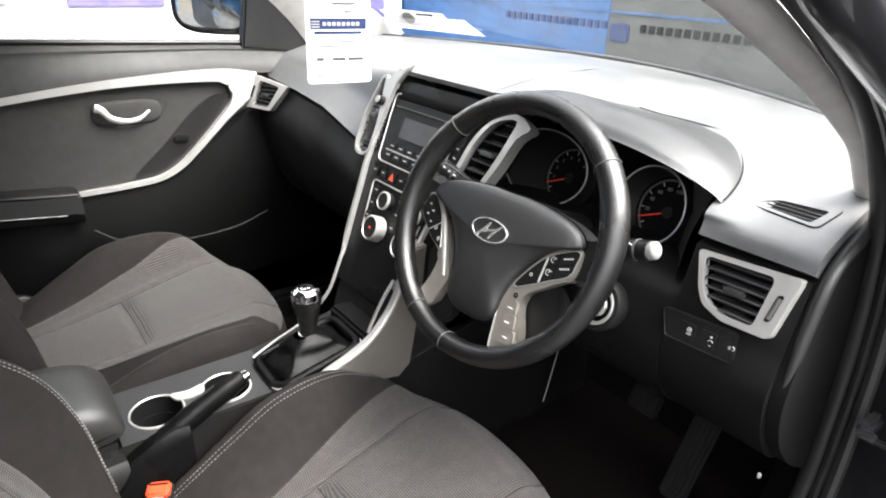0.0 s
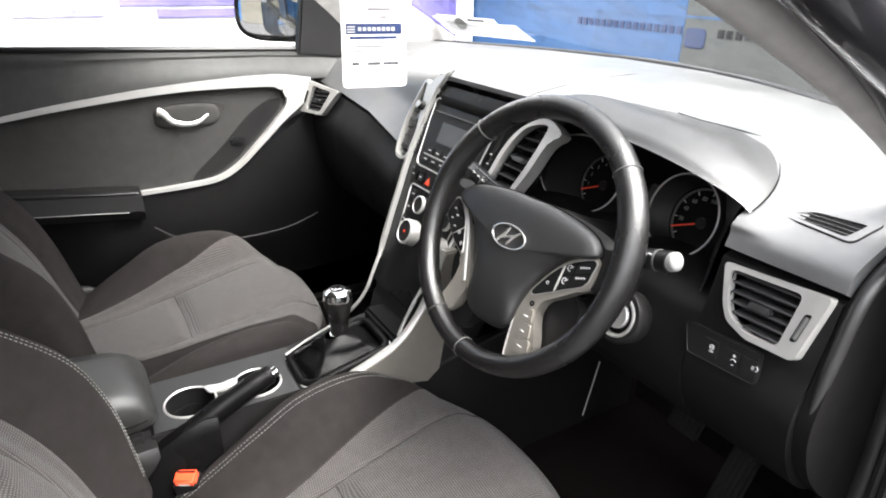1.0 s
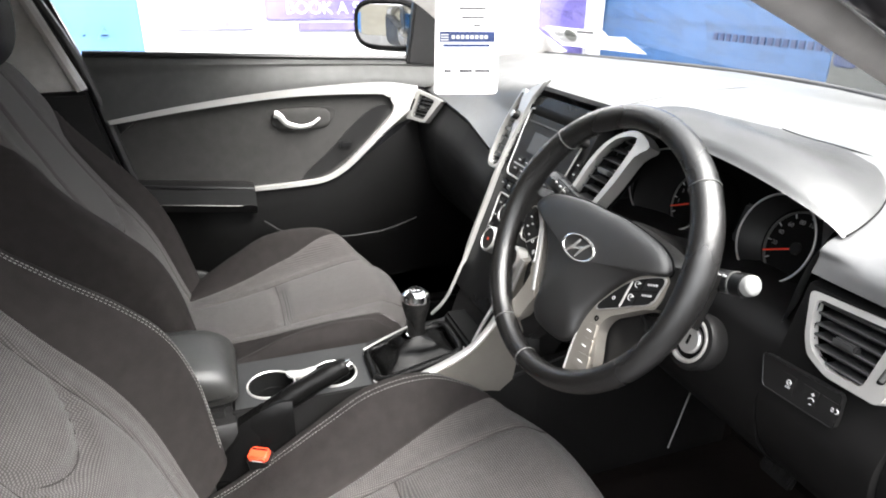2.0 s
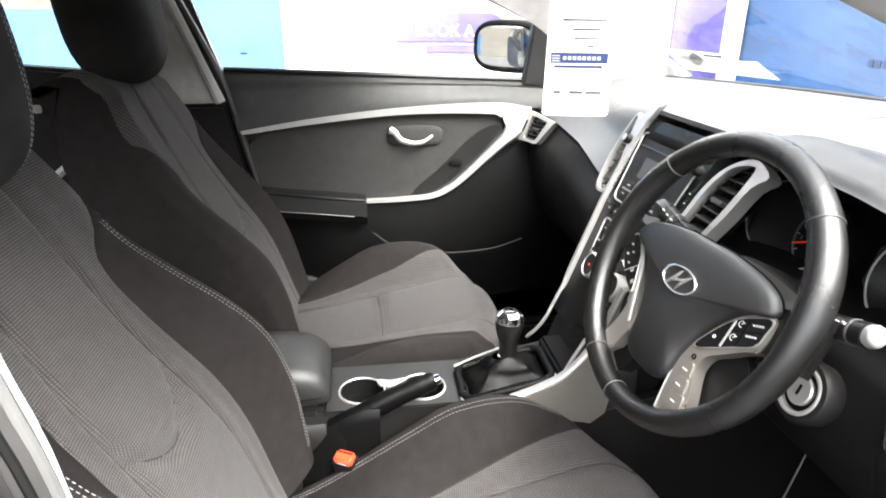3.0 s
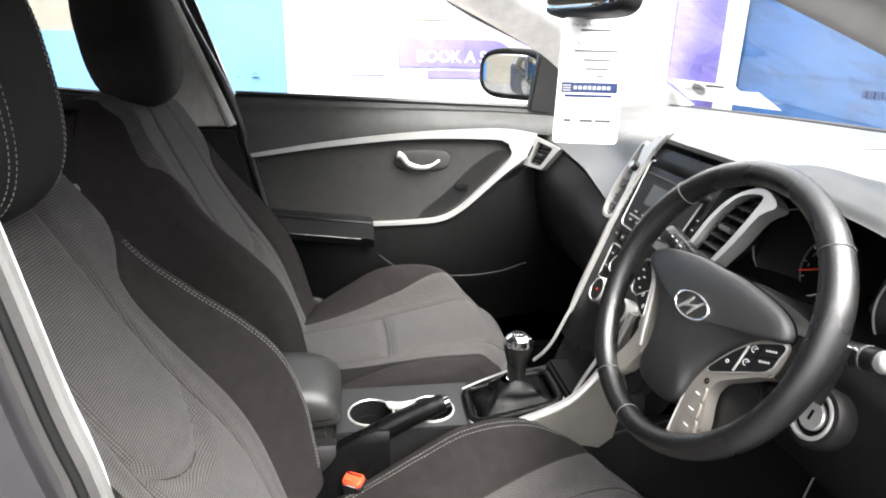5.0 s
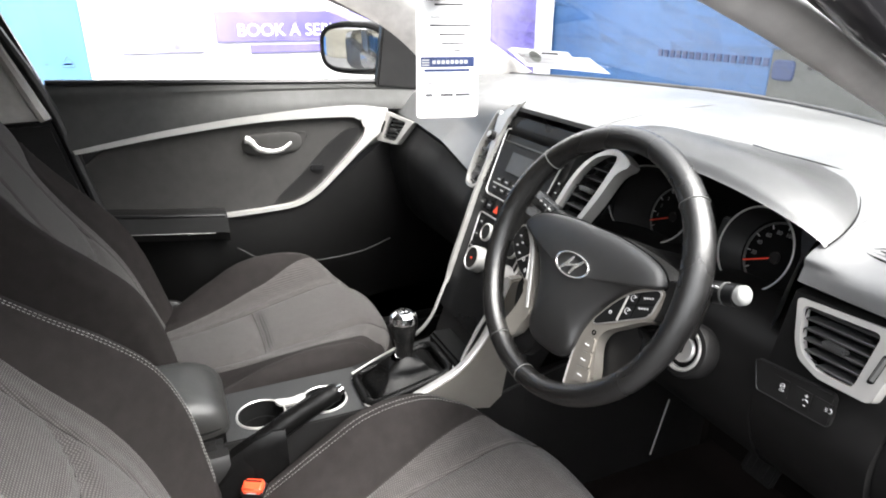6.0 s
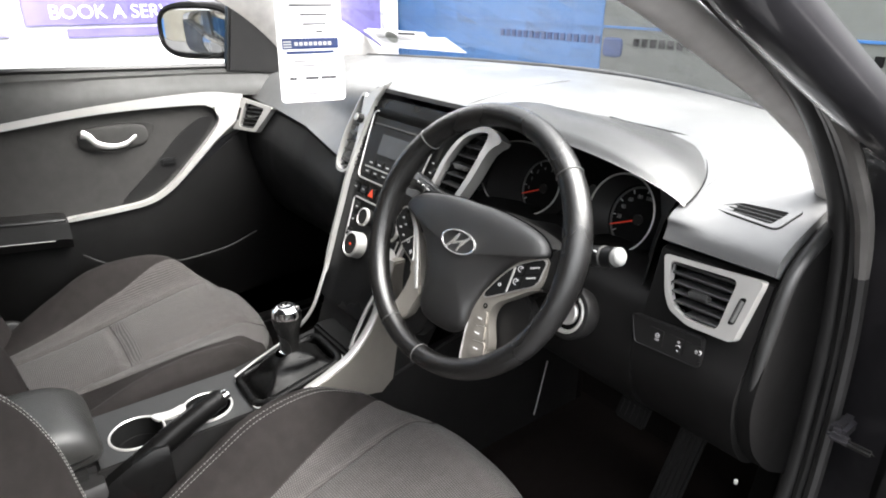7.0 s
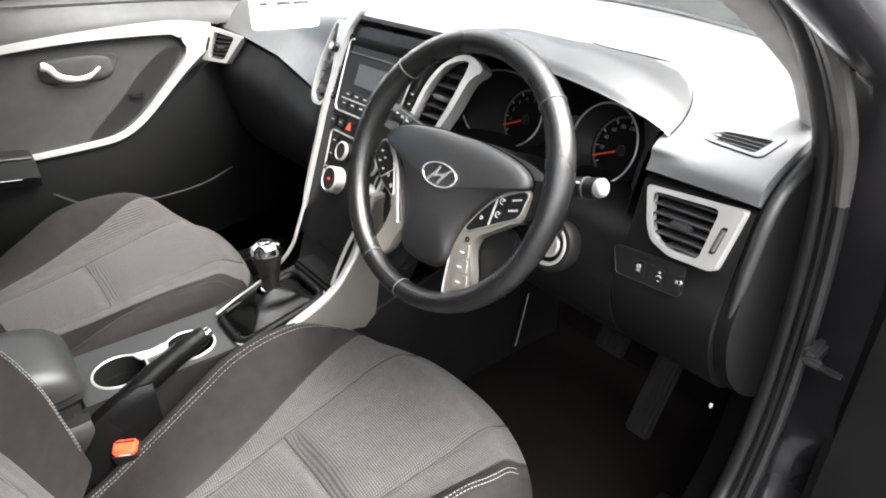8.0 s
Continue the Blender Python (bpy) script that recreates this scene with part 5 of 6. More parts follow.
# side spokes: leather shoulders, silver inlays and black button pods
inlay_right = [(0.1315, 0.0165), (0.112, 0.0095), (0.090, -0.0045), (0.071, -0.027), (0.057, -0.050), (0.0485, -0.064), (0.0445, -0.086), (0.0455, -0.112), (0.0505, -0.145), (0.0560, -0.1575), (0.0720, -0.150), (0.0885, -0.128), (0.0880, -0.113), (0.0775, -0.090), (0.0745, -0.076), (0.0800, -0.061), (0.098, -0.0475), (0.119, -0.032), (0.1325, -0.0235), (0.1365, -0.004)]
inlay_left = [(-0.133, 0.0165), (-0.114, 0.0075), (-0.092, -0.020), (-0.0755, -0.050), (-0.056, -0.090), (-0.061, -0.115), (-0.0715, -0.1375), (-0.103, -0.1505), (-0.0965, -0.125), (-0.0865, -0.097), (-0.0845, -0.070), (-0.0950, -0.0585), (-0.112, -0.0495), (-0.1355, -0.030), (-0.148, -0.014), (-0.1445, 0.004)]
pod_right = [(0.0575, -0.0595), (0.0725, -0.0315), (0.0905, -0.0100), (0.1115, 0.0035), (0.1305, 0.0105), (0.1305, -0.0049), (0.1265, -0.0210), (0.103, -0.0355), (0.0805, -0.0490)]
pod_left = [(-0.131, 0.0120), (-0.1095, -0.0060), (-0.0995, -0.0240), (-0.0870, -0.0555), (-0.0945, -0.0545), (-0.110, -0.0470), (-0.132, -0.0295), (-0.1435, -0.0150), (-0.1405, 0.0010)]
for s, inl, pod in ((1, inlay_right, pod_right), (-1, inlay_left, pod_left)):
    part("spoke", loft([[(s * x, y0, -0.045), (s * x, y1, -0.045), (s * x, y1 - 0.004, zt), (s * x, (y0 + y1) / 2, zt + 0.002), (s * x, y0 + 0.004, zt)] for x, y0, y1, zt in ((0.095, -0.045, 0.030, -0.014), (0.125, -0.030, 0.030, -0.010), (0.150, -0.022, 0.034, -0.006), (0.166, -0.026, 0.040, -0.003))]), LEATHER, wheel, "black leather spoke", m=WM)
    part("spoke_back", prism(outline([(s * 0.052, -0.045), (s * 0.100, -0.040), (s * 0.122, -0.060), (s * 0.118, -0.090), (s * 0.098, -0.128), (s * 0.070, -0.158), (s * 0.048, -0.150), (s * 0.040, -0.100)], 40), "z", -0.045, -0.026, 0.003), PLASTIC, wheel, "black rear cover of the spoke", m=WM)
    part("silver_inlay", prism(outline(inl, 100), "z", -0.022, -0.0055, 0.0025), CHAMP, wheel, "satin silver spoke inlay", m=WM)
    line = outline(pod, 72)
    part("pod_frame", tube([(x, y, -0.0045) for x, y in line], 0.0014, 6, closed=True), SILVER, wheel, "thin silver pod frame", m=WM)
    pads = part("button_pad", prism(line, "z", -0.009, -0.0028, 0.0012), GLOSS, wheel, "black button cluster", m=WM)
    if s > 0:
        part("button_gap", tube([(0.0915, -0.0095, -0.0026), (0.0900, -0.0425, -0.0026)], 0.0015, 6), SILVER, pads, m=WM)
        part("button_gap", tube([(0.1075, 0.001, -0.0028), (0.1065, -0.0325, -0.0028)], 0.0008, 6), BLACK, pads, m=WM)
        part("button_gap", tube([(0.0915, -0.0215, -0.0028), (0.129, -0.0055, -0.0028)], 0.0006, 6), BLACK, pads, m=WM)
        part("button_mark", tube([(0.0765 + 0.0018 * math.cos(q), -0.0375 + 0.0018 * math.sin(q), -0.0026) for q in np.linspace(0, 6.28, 14, endpoint=False)], 0.0006, 5, closed=True), PRINT, pads, m=WM)
        for x, y in ((0.0995, -0.0095), (0.0985, -0.0265)):
            part("button_mark", join(tube([(x + 0.0034 * math.cos(q), y + 0.0034 * math.sin(q), -0.0026) for q in np.linspace(0.6, 5.2, 14)], 0.0007, 5), tube([(x, y, -0.0026), (x + 0.004, y + 0.003, -0.0026)], 0.0007, 5)), PRINT, pads, m=WM)
        for x, y in ((0.1185, -0.0035), (0.1175, -0.0170)):
            part("button_mark", join(*[box(x - 0.0055 + 0.0034 * q, x - 0.0030 + 0.0034 * q, y - 0.0011 + 0.0012 * q, y + 0.0011 + 0.0012 * q, -0.0029, -0.0022, 0) for q in range(4)]), PRINT, pads, m=WM)
    else:
        part("button_gap", tube([(-0.1195, -0.0405, -0.0026), (-0.0985, -0.0235, -0.0026)], 0.0009, 6), SILVER, pads, m=WM)
        for x, y in ((-0.131, -0.004), (-0.122, -0.0125), (-0.131, -0.0185), (-0.120, -0.0280)):
            part("button_mark", box(x - 0.0022, x + 0.0022, y - 0.0012, y + 0.0012, -0.0029, -0.0022, 0), PRINT, pads, m=WM)
        part("button_mark", tube([(-0.106 + 0.0024 * math.cos(q), -0.0335 + 0.0024 * math.sin(q), -0.0026) for q in np.linspace(0, 6.28, 14, endpoint=False)], 0.0006, 5, closed=True), PRINT, pads, m=WM)
        part("button_mark", join(box(-0.0975, -0.0915, -0.0475, -0.0452, -0.0029, -0.0022, 0), box(-0.0955, -0.0935, -0.0500, -0.0430, -0.0029, -0.0022, 0)), PRINT, pads, m=WM)
part("mute_mark", tube([(0.0645 + 0.0026 * math.cos(q), -0.0705 + 0.0026 * math.sin(q), -0.0048) for q in np.linspace(0, 6.28, 14, endpoint=False)], 0.0010, 5, closed=True), BLACK, wheel, m=WM)
for y0, y1, x0_, x1_ in ((-0.080, -0.0985, 0.0560, 0.0715), (-0.0990, -0.1175, 0.0575, 0.0760), (-0.1180, -0.1360, 0.0605, 0.0830)):
    part("spoke_button", prism(rounded([(x0_, y0), (x1_, y0 + 0.004), (x1_ + 0.004, y1 + 0.004), (x0_ + 0.001, y1)], 0.003), "z", -0.0065, -0.0035, 0.001), CHAMP, wheel, "satin silver spoke button", m=WM)
    part("button_mark", box((x0_ + x1_) / 2 - 0.0035, (x0_ + x1_) / 2 + 0.0040, (y0 + y1) / 2 + 0.0005, (y0 + y1) / 2 + 0.0017, -0.0036, -0.0030, 0), WHITE, wheel, m=WM)
part("inlay_edge", tube([(x, y, -0.0058) for x, y in outline(inlay_right, 100)[25:46]], 0.0013, 6), SILVER, wheel, "bright edge of the spoke inlay", m=WM)

# Brighter strip laid on for the highlight on the inlay's sloping side.
part("inlay_edge", tube(curve([(-0.1190, 0.0075, -0.0052), (-0.1015, -0.0150, -0.0052), (-0.0880, -0.0400, -0.0052), (-0.0735, -0.0720, -0.0052), (-0.0640, -0.0920, -0.0054)], 24), [0.0030] * 6 + [0.0042] * 12 + [0.0035] * 7, 8, flat=0.45), SILVER, wheel, "bright edge of the spoke inlay", m=WM)

# stalks behind the wheel
for s, name, label in ((1, "wiper_stalk", "black wiper stalk with a pale tip"), (-1, "light_stalk", "black light and indicator stalk with white symbols")):
    st = thing(name, (0.37 + s * 0.08, 0.09, 0.94), label, "stalk")
    e = 0.0 if s > 0 else 0.028
    lift = 0.0 if s > 0 else 0.004
    a = [(0.37 + s * 0.06, 0.085, 0.935 + lift), (0.37 + s * (0.14 + e), 0.088, 0.957 - e * 0.3 + lift)]
    b = (0.37 + s * ((0.183 if s > 0 else 0.178) + e), 0.09, 0.968 - e * 0.4 + lift)
    c = (0.37 + s * ((0.193 if s > 0 else 0.205) + e), 0.09, 0.973 - e * 0.4 + lift)
    if s > 0:
        part("stem", tube([*a], [0.010, 0.011], 12), PLASTIC, st)
        part("collar", tube([a[1], b], [0.0130, 0.0132], 16), GLOSS, st)
        part("collar_ring", tube([Vector(a[1]).lerp(Vector(b), 0.62), Vector(a[1]).lerp(Vector(b), 0.68)], 0.0138, 16), DOORGREY, st)
        part("tip", tube(curve([b, ((b[0] + c[0]) / 2, 0.09, 0.971), c], 8), [0.0112] * 5 + [0.0111, 0.0108, 0.0095, 0.006], 16), STALKTIP, st, "pale end cap")
        for k in range(3):
            at = Vector(a[1]).lerp(Vector(b), 0.16 + 0.17 * k) + Vector((0, -0.0098, 0.0092))
            part("symbol", box(at.x - 0.0022, at.x + 0.0022, at.y - 0.0008, at.y + 0.0008, at.z - 0.0009 - 0.0005 * (k % 2), at.z + 0.0012, 0), PRINT, st)
    else:
        part("stem", tube([*a], [0.012, 0.0145], 14), PLASTIC, st)
        part("collar", tube([a[1], Vector(a[1]).lerp(Vector(b), 0.97)], [0.0155, 0.0160], 16), GLOSS, st)
        part("collar_ring", tube([Vector(a[1]).lerp(Vector(b), 0.30), Vector(a[1]).lerp(Vector(b), 0.36)], 0.0165, 16), DOORGREY, st)
        part("tip", tube([b, Vector(b).lerp(Vector(c), 0.85), c], [0.0165, 0.0165, 0.0140], 8), GLOSS, st, "black faceted end knob")
        for k in range(5):
            at = Vector(a[0]).lerp(Vector(a[1]), 0.62 + 0.2 * k) if k < 2 else Vector(a[1]).lerp(Vector(b), 0.10 + 0.36 * (k - 2))
            r = 0.0105 if k < 2 else 0.0119
            part("symbol", tube([at + Vector((0.0032 * math.cos(q), -r - 0.0012 * math.sin(q), r + 0.0022 * math.sin(q))) for q in np.linspace(0.4, 5.6, 10)], 0.0009, 5), PRINT, st)
        # Specular streak along the stalk, added as a pale strip.
        part("stalk_highlight", tube([Vector(a[0]).lerp(Vector(a[1]), 0.5) + Vector((0, -0.0045, 0.0135)), Vector(b) + Vector((0, -0.005, 0.0155))], 0.0012, 6), SLAT, st, "pale strip drawing the highlight along the top")
ign = thing("ignition_lock", (0.485, 0.1, 0.865), "round chrome ringed ignition lock", "ignition")
IM = frame_of((0.488, 0.095, 0.866), (1, 0, 0), (0, 0.35, 0.93))
part("bezel", lathe([(0.034, -0.02), (0.037, 0.0), (0.034, 0.006), (0.029, 0.007), (0.028, 0.002)], 36), PLASTIC, ign, m=IM)
part("ring", lathe([(0.0285, 0.002), (0.0285, 0.0075), (0.0265, 0.0085), (0.0238, 0.0075), (0.0232, 0.001)], 36), SILVER, ign, "satin silver lock ring", m=IM)
part("gap", disc(0.0236, -0.006, 0.0015, 32), BLACK, ign, m=IM)
part("barrel", lathe([(0.0165, -0.002), (0.0168, 0.005), (0.0150, 0.0068), (0.006, 0.0062), (0.0001, 0.0060)], 32), SILVER, ign, "bright key barrel", m=IM)
part("key_slot", box(-0.0016, 0.0016, -0.006, 0.006, 0.0058, 0.0070, 0), BLACK, ign, m=IM)

# ---- seats ----


def stitch(points, parent, pitch=0.006, length=0.0034, r=0.00045):
    """A row of short thread stitches along a line."""
    P = [Vector(p) for p in points]
    bm = bmesh.new()
    acc, nxt = 0.0, 0.0
    for a, b in zip(P, P[1:]):
        d = (b - a).length
        while nxt <= acc + d and d > 0:
            t = (nxt - acc) / d
            p = a.lerp(b, t)
            w = (b - a).normalized() * length / 2
            tube([p - w, p + w], r, 5, bm=bm)
            nxt += pitch
        acc += d
    ob = part("stitching", bm, THREAD, parent, "pale double stitching")
    return ob


def ease(x, xs, ys):
    """A smooth line through the given points."""
    if x <= xs[0]:
        return ys[0]
    if x >= xs[-1]:
        return ys[-1]
    k = max(i for i in range(len(xs) - 1) if xs[i] <= x)
    slope = [(ys[min(i + 1, len(ys) - 1)] - ys[max(i - 1, 0)]) / (xs[min(i + 1, len(xs) - 1)] - xs[max(i - 1, 0)]) for i in (k, k + 1)]
    w = xs[k + 1] - xs[k]
    t = (x - xs[k]) / w
    return (2 * t ** 3 - 3 * t * t + 1) * ys[k] + (t ** 3 - 2 * t * t + t) * w * slope[0] + (3 * t * t - 2 * t ** 3) * ys[k + 1] + (t ** 3 - t * t) * w * slope[1]


def seat(name, x0, y0, base_y, head, far, near, cross, label):
    """A front seat: x0 its middle, y0 the front edge of its cushion, base_y the foot of its backrest."""
    ob = thing(name, (x0, y0 - 0.3, 0.27), label, "car seat", "front seats")
    CY = [-0.55, -0.48, -0.40, -0.32, -0.24, -0.14, -0.06, 0.0]
    CREST = [0.47, 0.50, 0.545, 0.592, 0.634, 0.645, 0.615, 0.585]
    FAR_CREST = [0.48, 0.515, 0.560, 0.605, 0.645, 0.657, 0.643, 0.602] if x0 < 0 else CREST
    MID = [0.515, 0.520, 0.528, 0.540, 0.556, 0.575, 0.588, 0.580]

    def edge(v, side=1):
        """Where the light cloth ends and the dark bolster begins, as a share of the half width."""
        if x0 < 0 and side < 0:
            return ease(v, [0, 0.25, 0.45, 0.68, 0.85, 0.95, 1.3], [0.58, 0.645, 0.695, 0.765, 0.84, 0.885, 0.91])
        return ease(v, [0, 0.25, 0.45, 0.68, 0.85, 0.95, 1.3], [0.34, 0.40, 0.50, 0.64, 0.73, 0.79, 0.82])

    def border(v, side=1):
        if x0 < 0 and side < 0:
            return ease(v, [0, 0.30, 0.55, 0.93, 1.3], [0.39, 0.44, 0.50, 0.58, 0.61])
        return ease(v, [0, 0.30, 0.55, 0.93, 1.3], [0.26, 0.32, 0.39, 0.47, 0.50])

    def cushion(s, v):
        u = max(-1, min(1, s))
        au = abs(u)
        vv = min(v, 1.0)
        yr, yf = y0 - 0.55, y0 + 0.030 - 0.085 * au ** 3
        y = yr + (yf - yr) * vv
        yl = -0.55 + 0.55 * vv
        hw = 0.245 * (1 - 0.07 * smoothstep(0.8, 1.0, vv))
        x = hw * u
        mid, crest = ease(yl, CY, MID), ease(yl, CY, CREST if s > 0 else FAR_CREST)
        if s > 0:
            crest = mid + (crest - mid) * near
        e = edge(vv, s)
        k = smoothstep(min(e, 0.75) - 0.12, 0.90, au)
        z = mid + (crest - mid) * k - 0.020 * smoothstep(0.90, 1.0, au) ** 2
        z -= 0.022 * smoothstep(0.88, 1.0, vv) ** 2
        z -= 0.006 * math.exp(-((au - e) / 0.02) ** 2) * (1 - smoothstep(0.8, 0.95, vv))
        z -= 0.006 * math.exp(-((au - border(vv, s)) / 0.018) ** 2) * (1 - smoothstep(0.90, 0.99, vv))
        z += 0.006 * math.cos(min(1, au / border(vv, s)) * math.pi / 2)
        if au < border(vv, s):
            z -= 0.015 * math.exp(-((vv - cross) / 0.026) ** 2) * (1 - (au / border(vv, s)) ** 6)
        if v > 1:
            q = (v - 1) / 0.3
            y += 0.020 * math.sin(min(1, q * 2) * math.pi / 2) - 0.05 * max(0, q - 0.4)
            z -= 0.19 * q ** 1.25
        if abs(s) > 1:
            q = (abs(s) - 1) / 0.4
            x += math.copysign(0.010 * math.sin(min(1, q * 2) * math.pi / 2), s)
            z = z * (1 - q ** 1.1) + 0.36 * q ** 1.1
        return (x0 + x, y, max(z, 0.33))

    def strip(name_, s0, s1, v0, v1, material, nu, nv, lab=""):
        def f(a, b):
            v = v0 + (v1 - v0) * b
            return cushion(s0(v) + (s1(v) - s0(v)) * a, v)
        return part(name_, grid(f, nu, nv, -0.010, plan=lambda p: (p.x, p.y - 0.5 * p.z)), material, ob, lab, sharp=60)

    strip("cushion_rear", lambda v: -border(v, -1), border, 0, cross, WEAVE, 18, 64, "grey woven cushion cloth")
    strip("cushion_front", lambda v: -border(v, -1), border, cross, 1.05, WEAVE, 18, 64, "grey woven cushion cloth")
    strip("cushion_skirt", lambda v: -edge(v, -1), edge, 1.05, 1.3, CLOTH, 30, 16, "dark cloth below the front seam")
    for s in (-1, 1):
        strip("cushion_border", lambda v: s * border(v, s), lambda v: s * edge(v, s), 0, 1.05, WEAVE, 8, 54, "grey woven cloth strip")
        strip("cushion_bolster", lambda v: s * edge(v, s), lambda v: s * 1.4, 0, 1.3, CLOTH, 36, 60, "dark cloth side bolster")
        for o in (0.0, 0.030) if x0 > 0 else ():
            stitch([Vector(cushion(s * (0.85 + o), v)) + Vector((0, 0, 0.0005)) for v in np.linspace(0.02, 0.96, 70)], ob)

    for s in (-1, 1):
        part("cushion_seam", tube([Vector(cushion(s * border(v, s), v)) + Vector((0, 0, 0.0008)) for v in np.linspace(0.02, 1.04, 50)], 0.0011, 5), CLOTH, ob)
        part("cushion_seam", tube([Vector(cushion(s * edge(v, s), v)) + Vector((0, 0, 0.0008)) for v in np.linspace(0.02, 1.04, 50)], 0.0011, 5), CLOTH, ob)
        if x0 < 0:
            part("bolster_piping", tube([Vector(cushion(s * 0.90, v)) + Vector((0, 0, 0.0006)) for v in np.linspace(0.05, 1.0, 50)], 0.0008, 5), DOORCLOTH, ob, "fine piped seam along the bolster")
    part("cross_seam", tube([Vector(cushion(q * border(cross, q), cross)) + Vector((0, 0, 0.0012)) for q in np.linspace(-0.98, 0.98, 20)], 0.0011, 5), CLOTH, ob)

    R = radians(25)
    B = Vector((x0, base_y, 0.545))
    up, fwd = Vector((0, -math.sin(R), math.cos(R))), Vector((0, math.cos(R), math.sin(R)))

    def bedge(v):
        return ease(v, [0, 0.15, 0.35, 0.55, 0.68, 0.74, 0.80, 1.2], [0.62, 0.60, 0.58, 0.56, 0.60, 0.82, 0.98, 1.0])

    def bborder(v):
        return ease(v, [0, 0.3, 0.6, 1.2], [0.46, 0.40, 0.36, 0.36])

    def half(v):
        return ease(v, [0, 0.15, 0.4, 0.55, 0.7, 0.85, 0.95, 1.0], [0.225, 0.245, 0.248, 0.235, 0.212, 0.180, 0.148, 0.105])

    def back(s, v):
        u = max(-1, min(1, s))
        au = abs(u)
        vv = min(v, 1.0)
        h = 0.66 * vv
        d = 0.004 + 0.026 * math.exp(-((vv - 0.28) / 0.20) ** 2) * (1 - au ** 2)
        bol = ease(vv, [0, 0.10, 0.22, 0.35, 0.46, 0.58, 0.70, 1], [0.045, 0.062, 0.080, 0.085, 0.066, 0.034, 0.010, 0.0]) * (far if s < 0 else 1.0)
        e = bedge(vv)
        d += bol * smoothstep(min(e, 0.66) - 0.10, 0.88, au) - 0.022 * smoothstep(0.90, 1.0, au) ** 2 - 0.035 * smoothstep(0.90, 1.0, vv) ** 2
        d -= 0.006 * math.exp(-((au - e) / 0.02) ** 2) * (1 - smoothstep(0.8, 0.95, vv))
        d -= 0.006 * math.exp(-((au - bborder(vv)) / 0.018) ** 2) * (1 - smoothstep(0.85, 0.95, vv))
        if au < bborder(vv):
            d -= 0.012 * math.exp(-((vv - 0.37 - 0.10 * (au / bborder(vv)) ** 2) / 0.020) ** 2)
        x = half(vv) * u
        thick = ease(vv, [0, 0.5, 0.85, 1.0], [0.16, 0.145, 0.11, 0.08]) + bol
        if v > 1:
            q = (v - 1) / 0.2
            h += 0.022 * math.sin(min(1, q * 2) * math.pi / 2)
            d -= 0.085 * q
        if abs(s) > 1:
            q = (abs(s) - 1) / 0.4
            x += math.copysign(0.010 * math.sin(min(1, q * 2) * math.pi / 2), s)
            d -= thick * q ** 1.1
        return B + Vector((x, 0, 0)) + up * h + fwd * d

    def bstrip(name_, s0, s1, v0, v1, material, nu, nv, lab=""):
        def f(a, b):
            v = v0 + (v1 - v0) * b
            return back(s0(v) + (s1(v) - s0(v)) * a, v)
        return part(name_, grid(f, nu, nv, -0.010, plan=lambda p: (p.x, (p - B).dot(up))), material, ob, lab, sharp=60)

    bstrip("backrest_lumbar", lambda v: -bborder(v), bborder, 0, 0.42, WEAVE, 18, 26, "grey woven lumbar cloth")
    bstrip("backrest_insert", lambda v: -bborder(v), bborder, 0.42, 1.2, WEAVE, 18, 40, "grey woven backrest cloth")
    for s in (-1, 1):
        bstrip("backrest_border", lambda v: s * bborder(v), lambda v: s * bedge(v), 0, 1.2, WEAVE, 8, 56, "grey woven cloth strip")
        bstrip("backrest_bolster", lambda v: s * bedge(v), lambda v: s * 1.4, 0, 1.2, CLOTH, 36, 56, "dark cloth side bolster")
        for o in (0.0, 0.030) if x0 > 0 else ():
            stitch([back(s * (0.84 + o), v) + fwd * 0.0005 for v in np.linspace(0.05, 0.74, 60)], ob)

    for s in (-1, 1):
        part("backrest_seam", tube([back(s * bborder(v), v) + fwd * 0.0008 for v in np.linspace(0.03, 1.0, 50)], 0.0007, 5), CLOTH, ob)
    part("lumbar_seam", tube([back(q * bborder(0.42), 0.37 + 0.10 * q * q) + fwd * 0.0008 for q in np.linspace(-0.98, 0.98, 24)], 0.0009, 5), CLOTH, ob)

    def rear(a, b):
        thick = ease(b, [0, 0.5, 0.85, 1.0], [0.16, 0.145, 0.11, 0.08])
        return B + Vector(((2 * a - 1) * (half(b) + 0.006), 0, 0)) + up * (0.67 * b) + fwd * (-thick + 0.006 - 0.02 * (2 * a - 1) ** 4)

    part("back_panel", grid(rear, 14, 16, 0.01), PLASTIC, ob, "black plastic seat back")
    part("base", box(x0 - 0.20, x0 + 0.20, y0 - 0.50, y0 - 0.08, 0.27, 0.42, 0.02), PLASTIC, ob, "black seat base and rails")
    for s in (-1, 1):
        part("hinge_cover", blob(x0 + s * 0.252, base_y - 0.01, 0.50, 0.014, 0.07, 0.06, 0.6), PLASTIC, ob)
    # headrest
    C = B + up * head + fwd * 0.030
    T = radians(7)
    m = Matrix(((1, 0, 0), (0, math.cos(T), -math.sin(T)), (0, math.sin(T), math.cos(T)))).to_4x4()
    m.translation = C
    HX, HY, HZ, E = 0.118, 0.084, 0.142, 0.74
    part("headrest", blob(0, 0, 0, HX, HY, HZ, E, 40, 24), HEADCLOTH, ob, "dark cloth headrest", m=m)
    for x in (-0.06, 0.06):
        part("headrest_rod", tube([B + Vector((x, 0, 0)) + up * 0.60 - fwd * 0.04, C + Vector((x, 0, 0)) - up * 0.06], 0.006, 10), CHROME, ob, "chrome headrest rod")
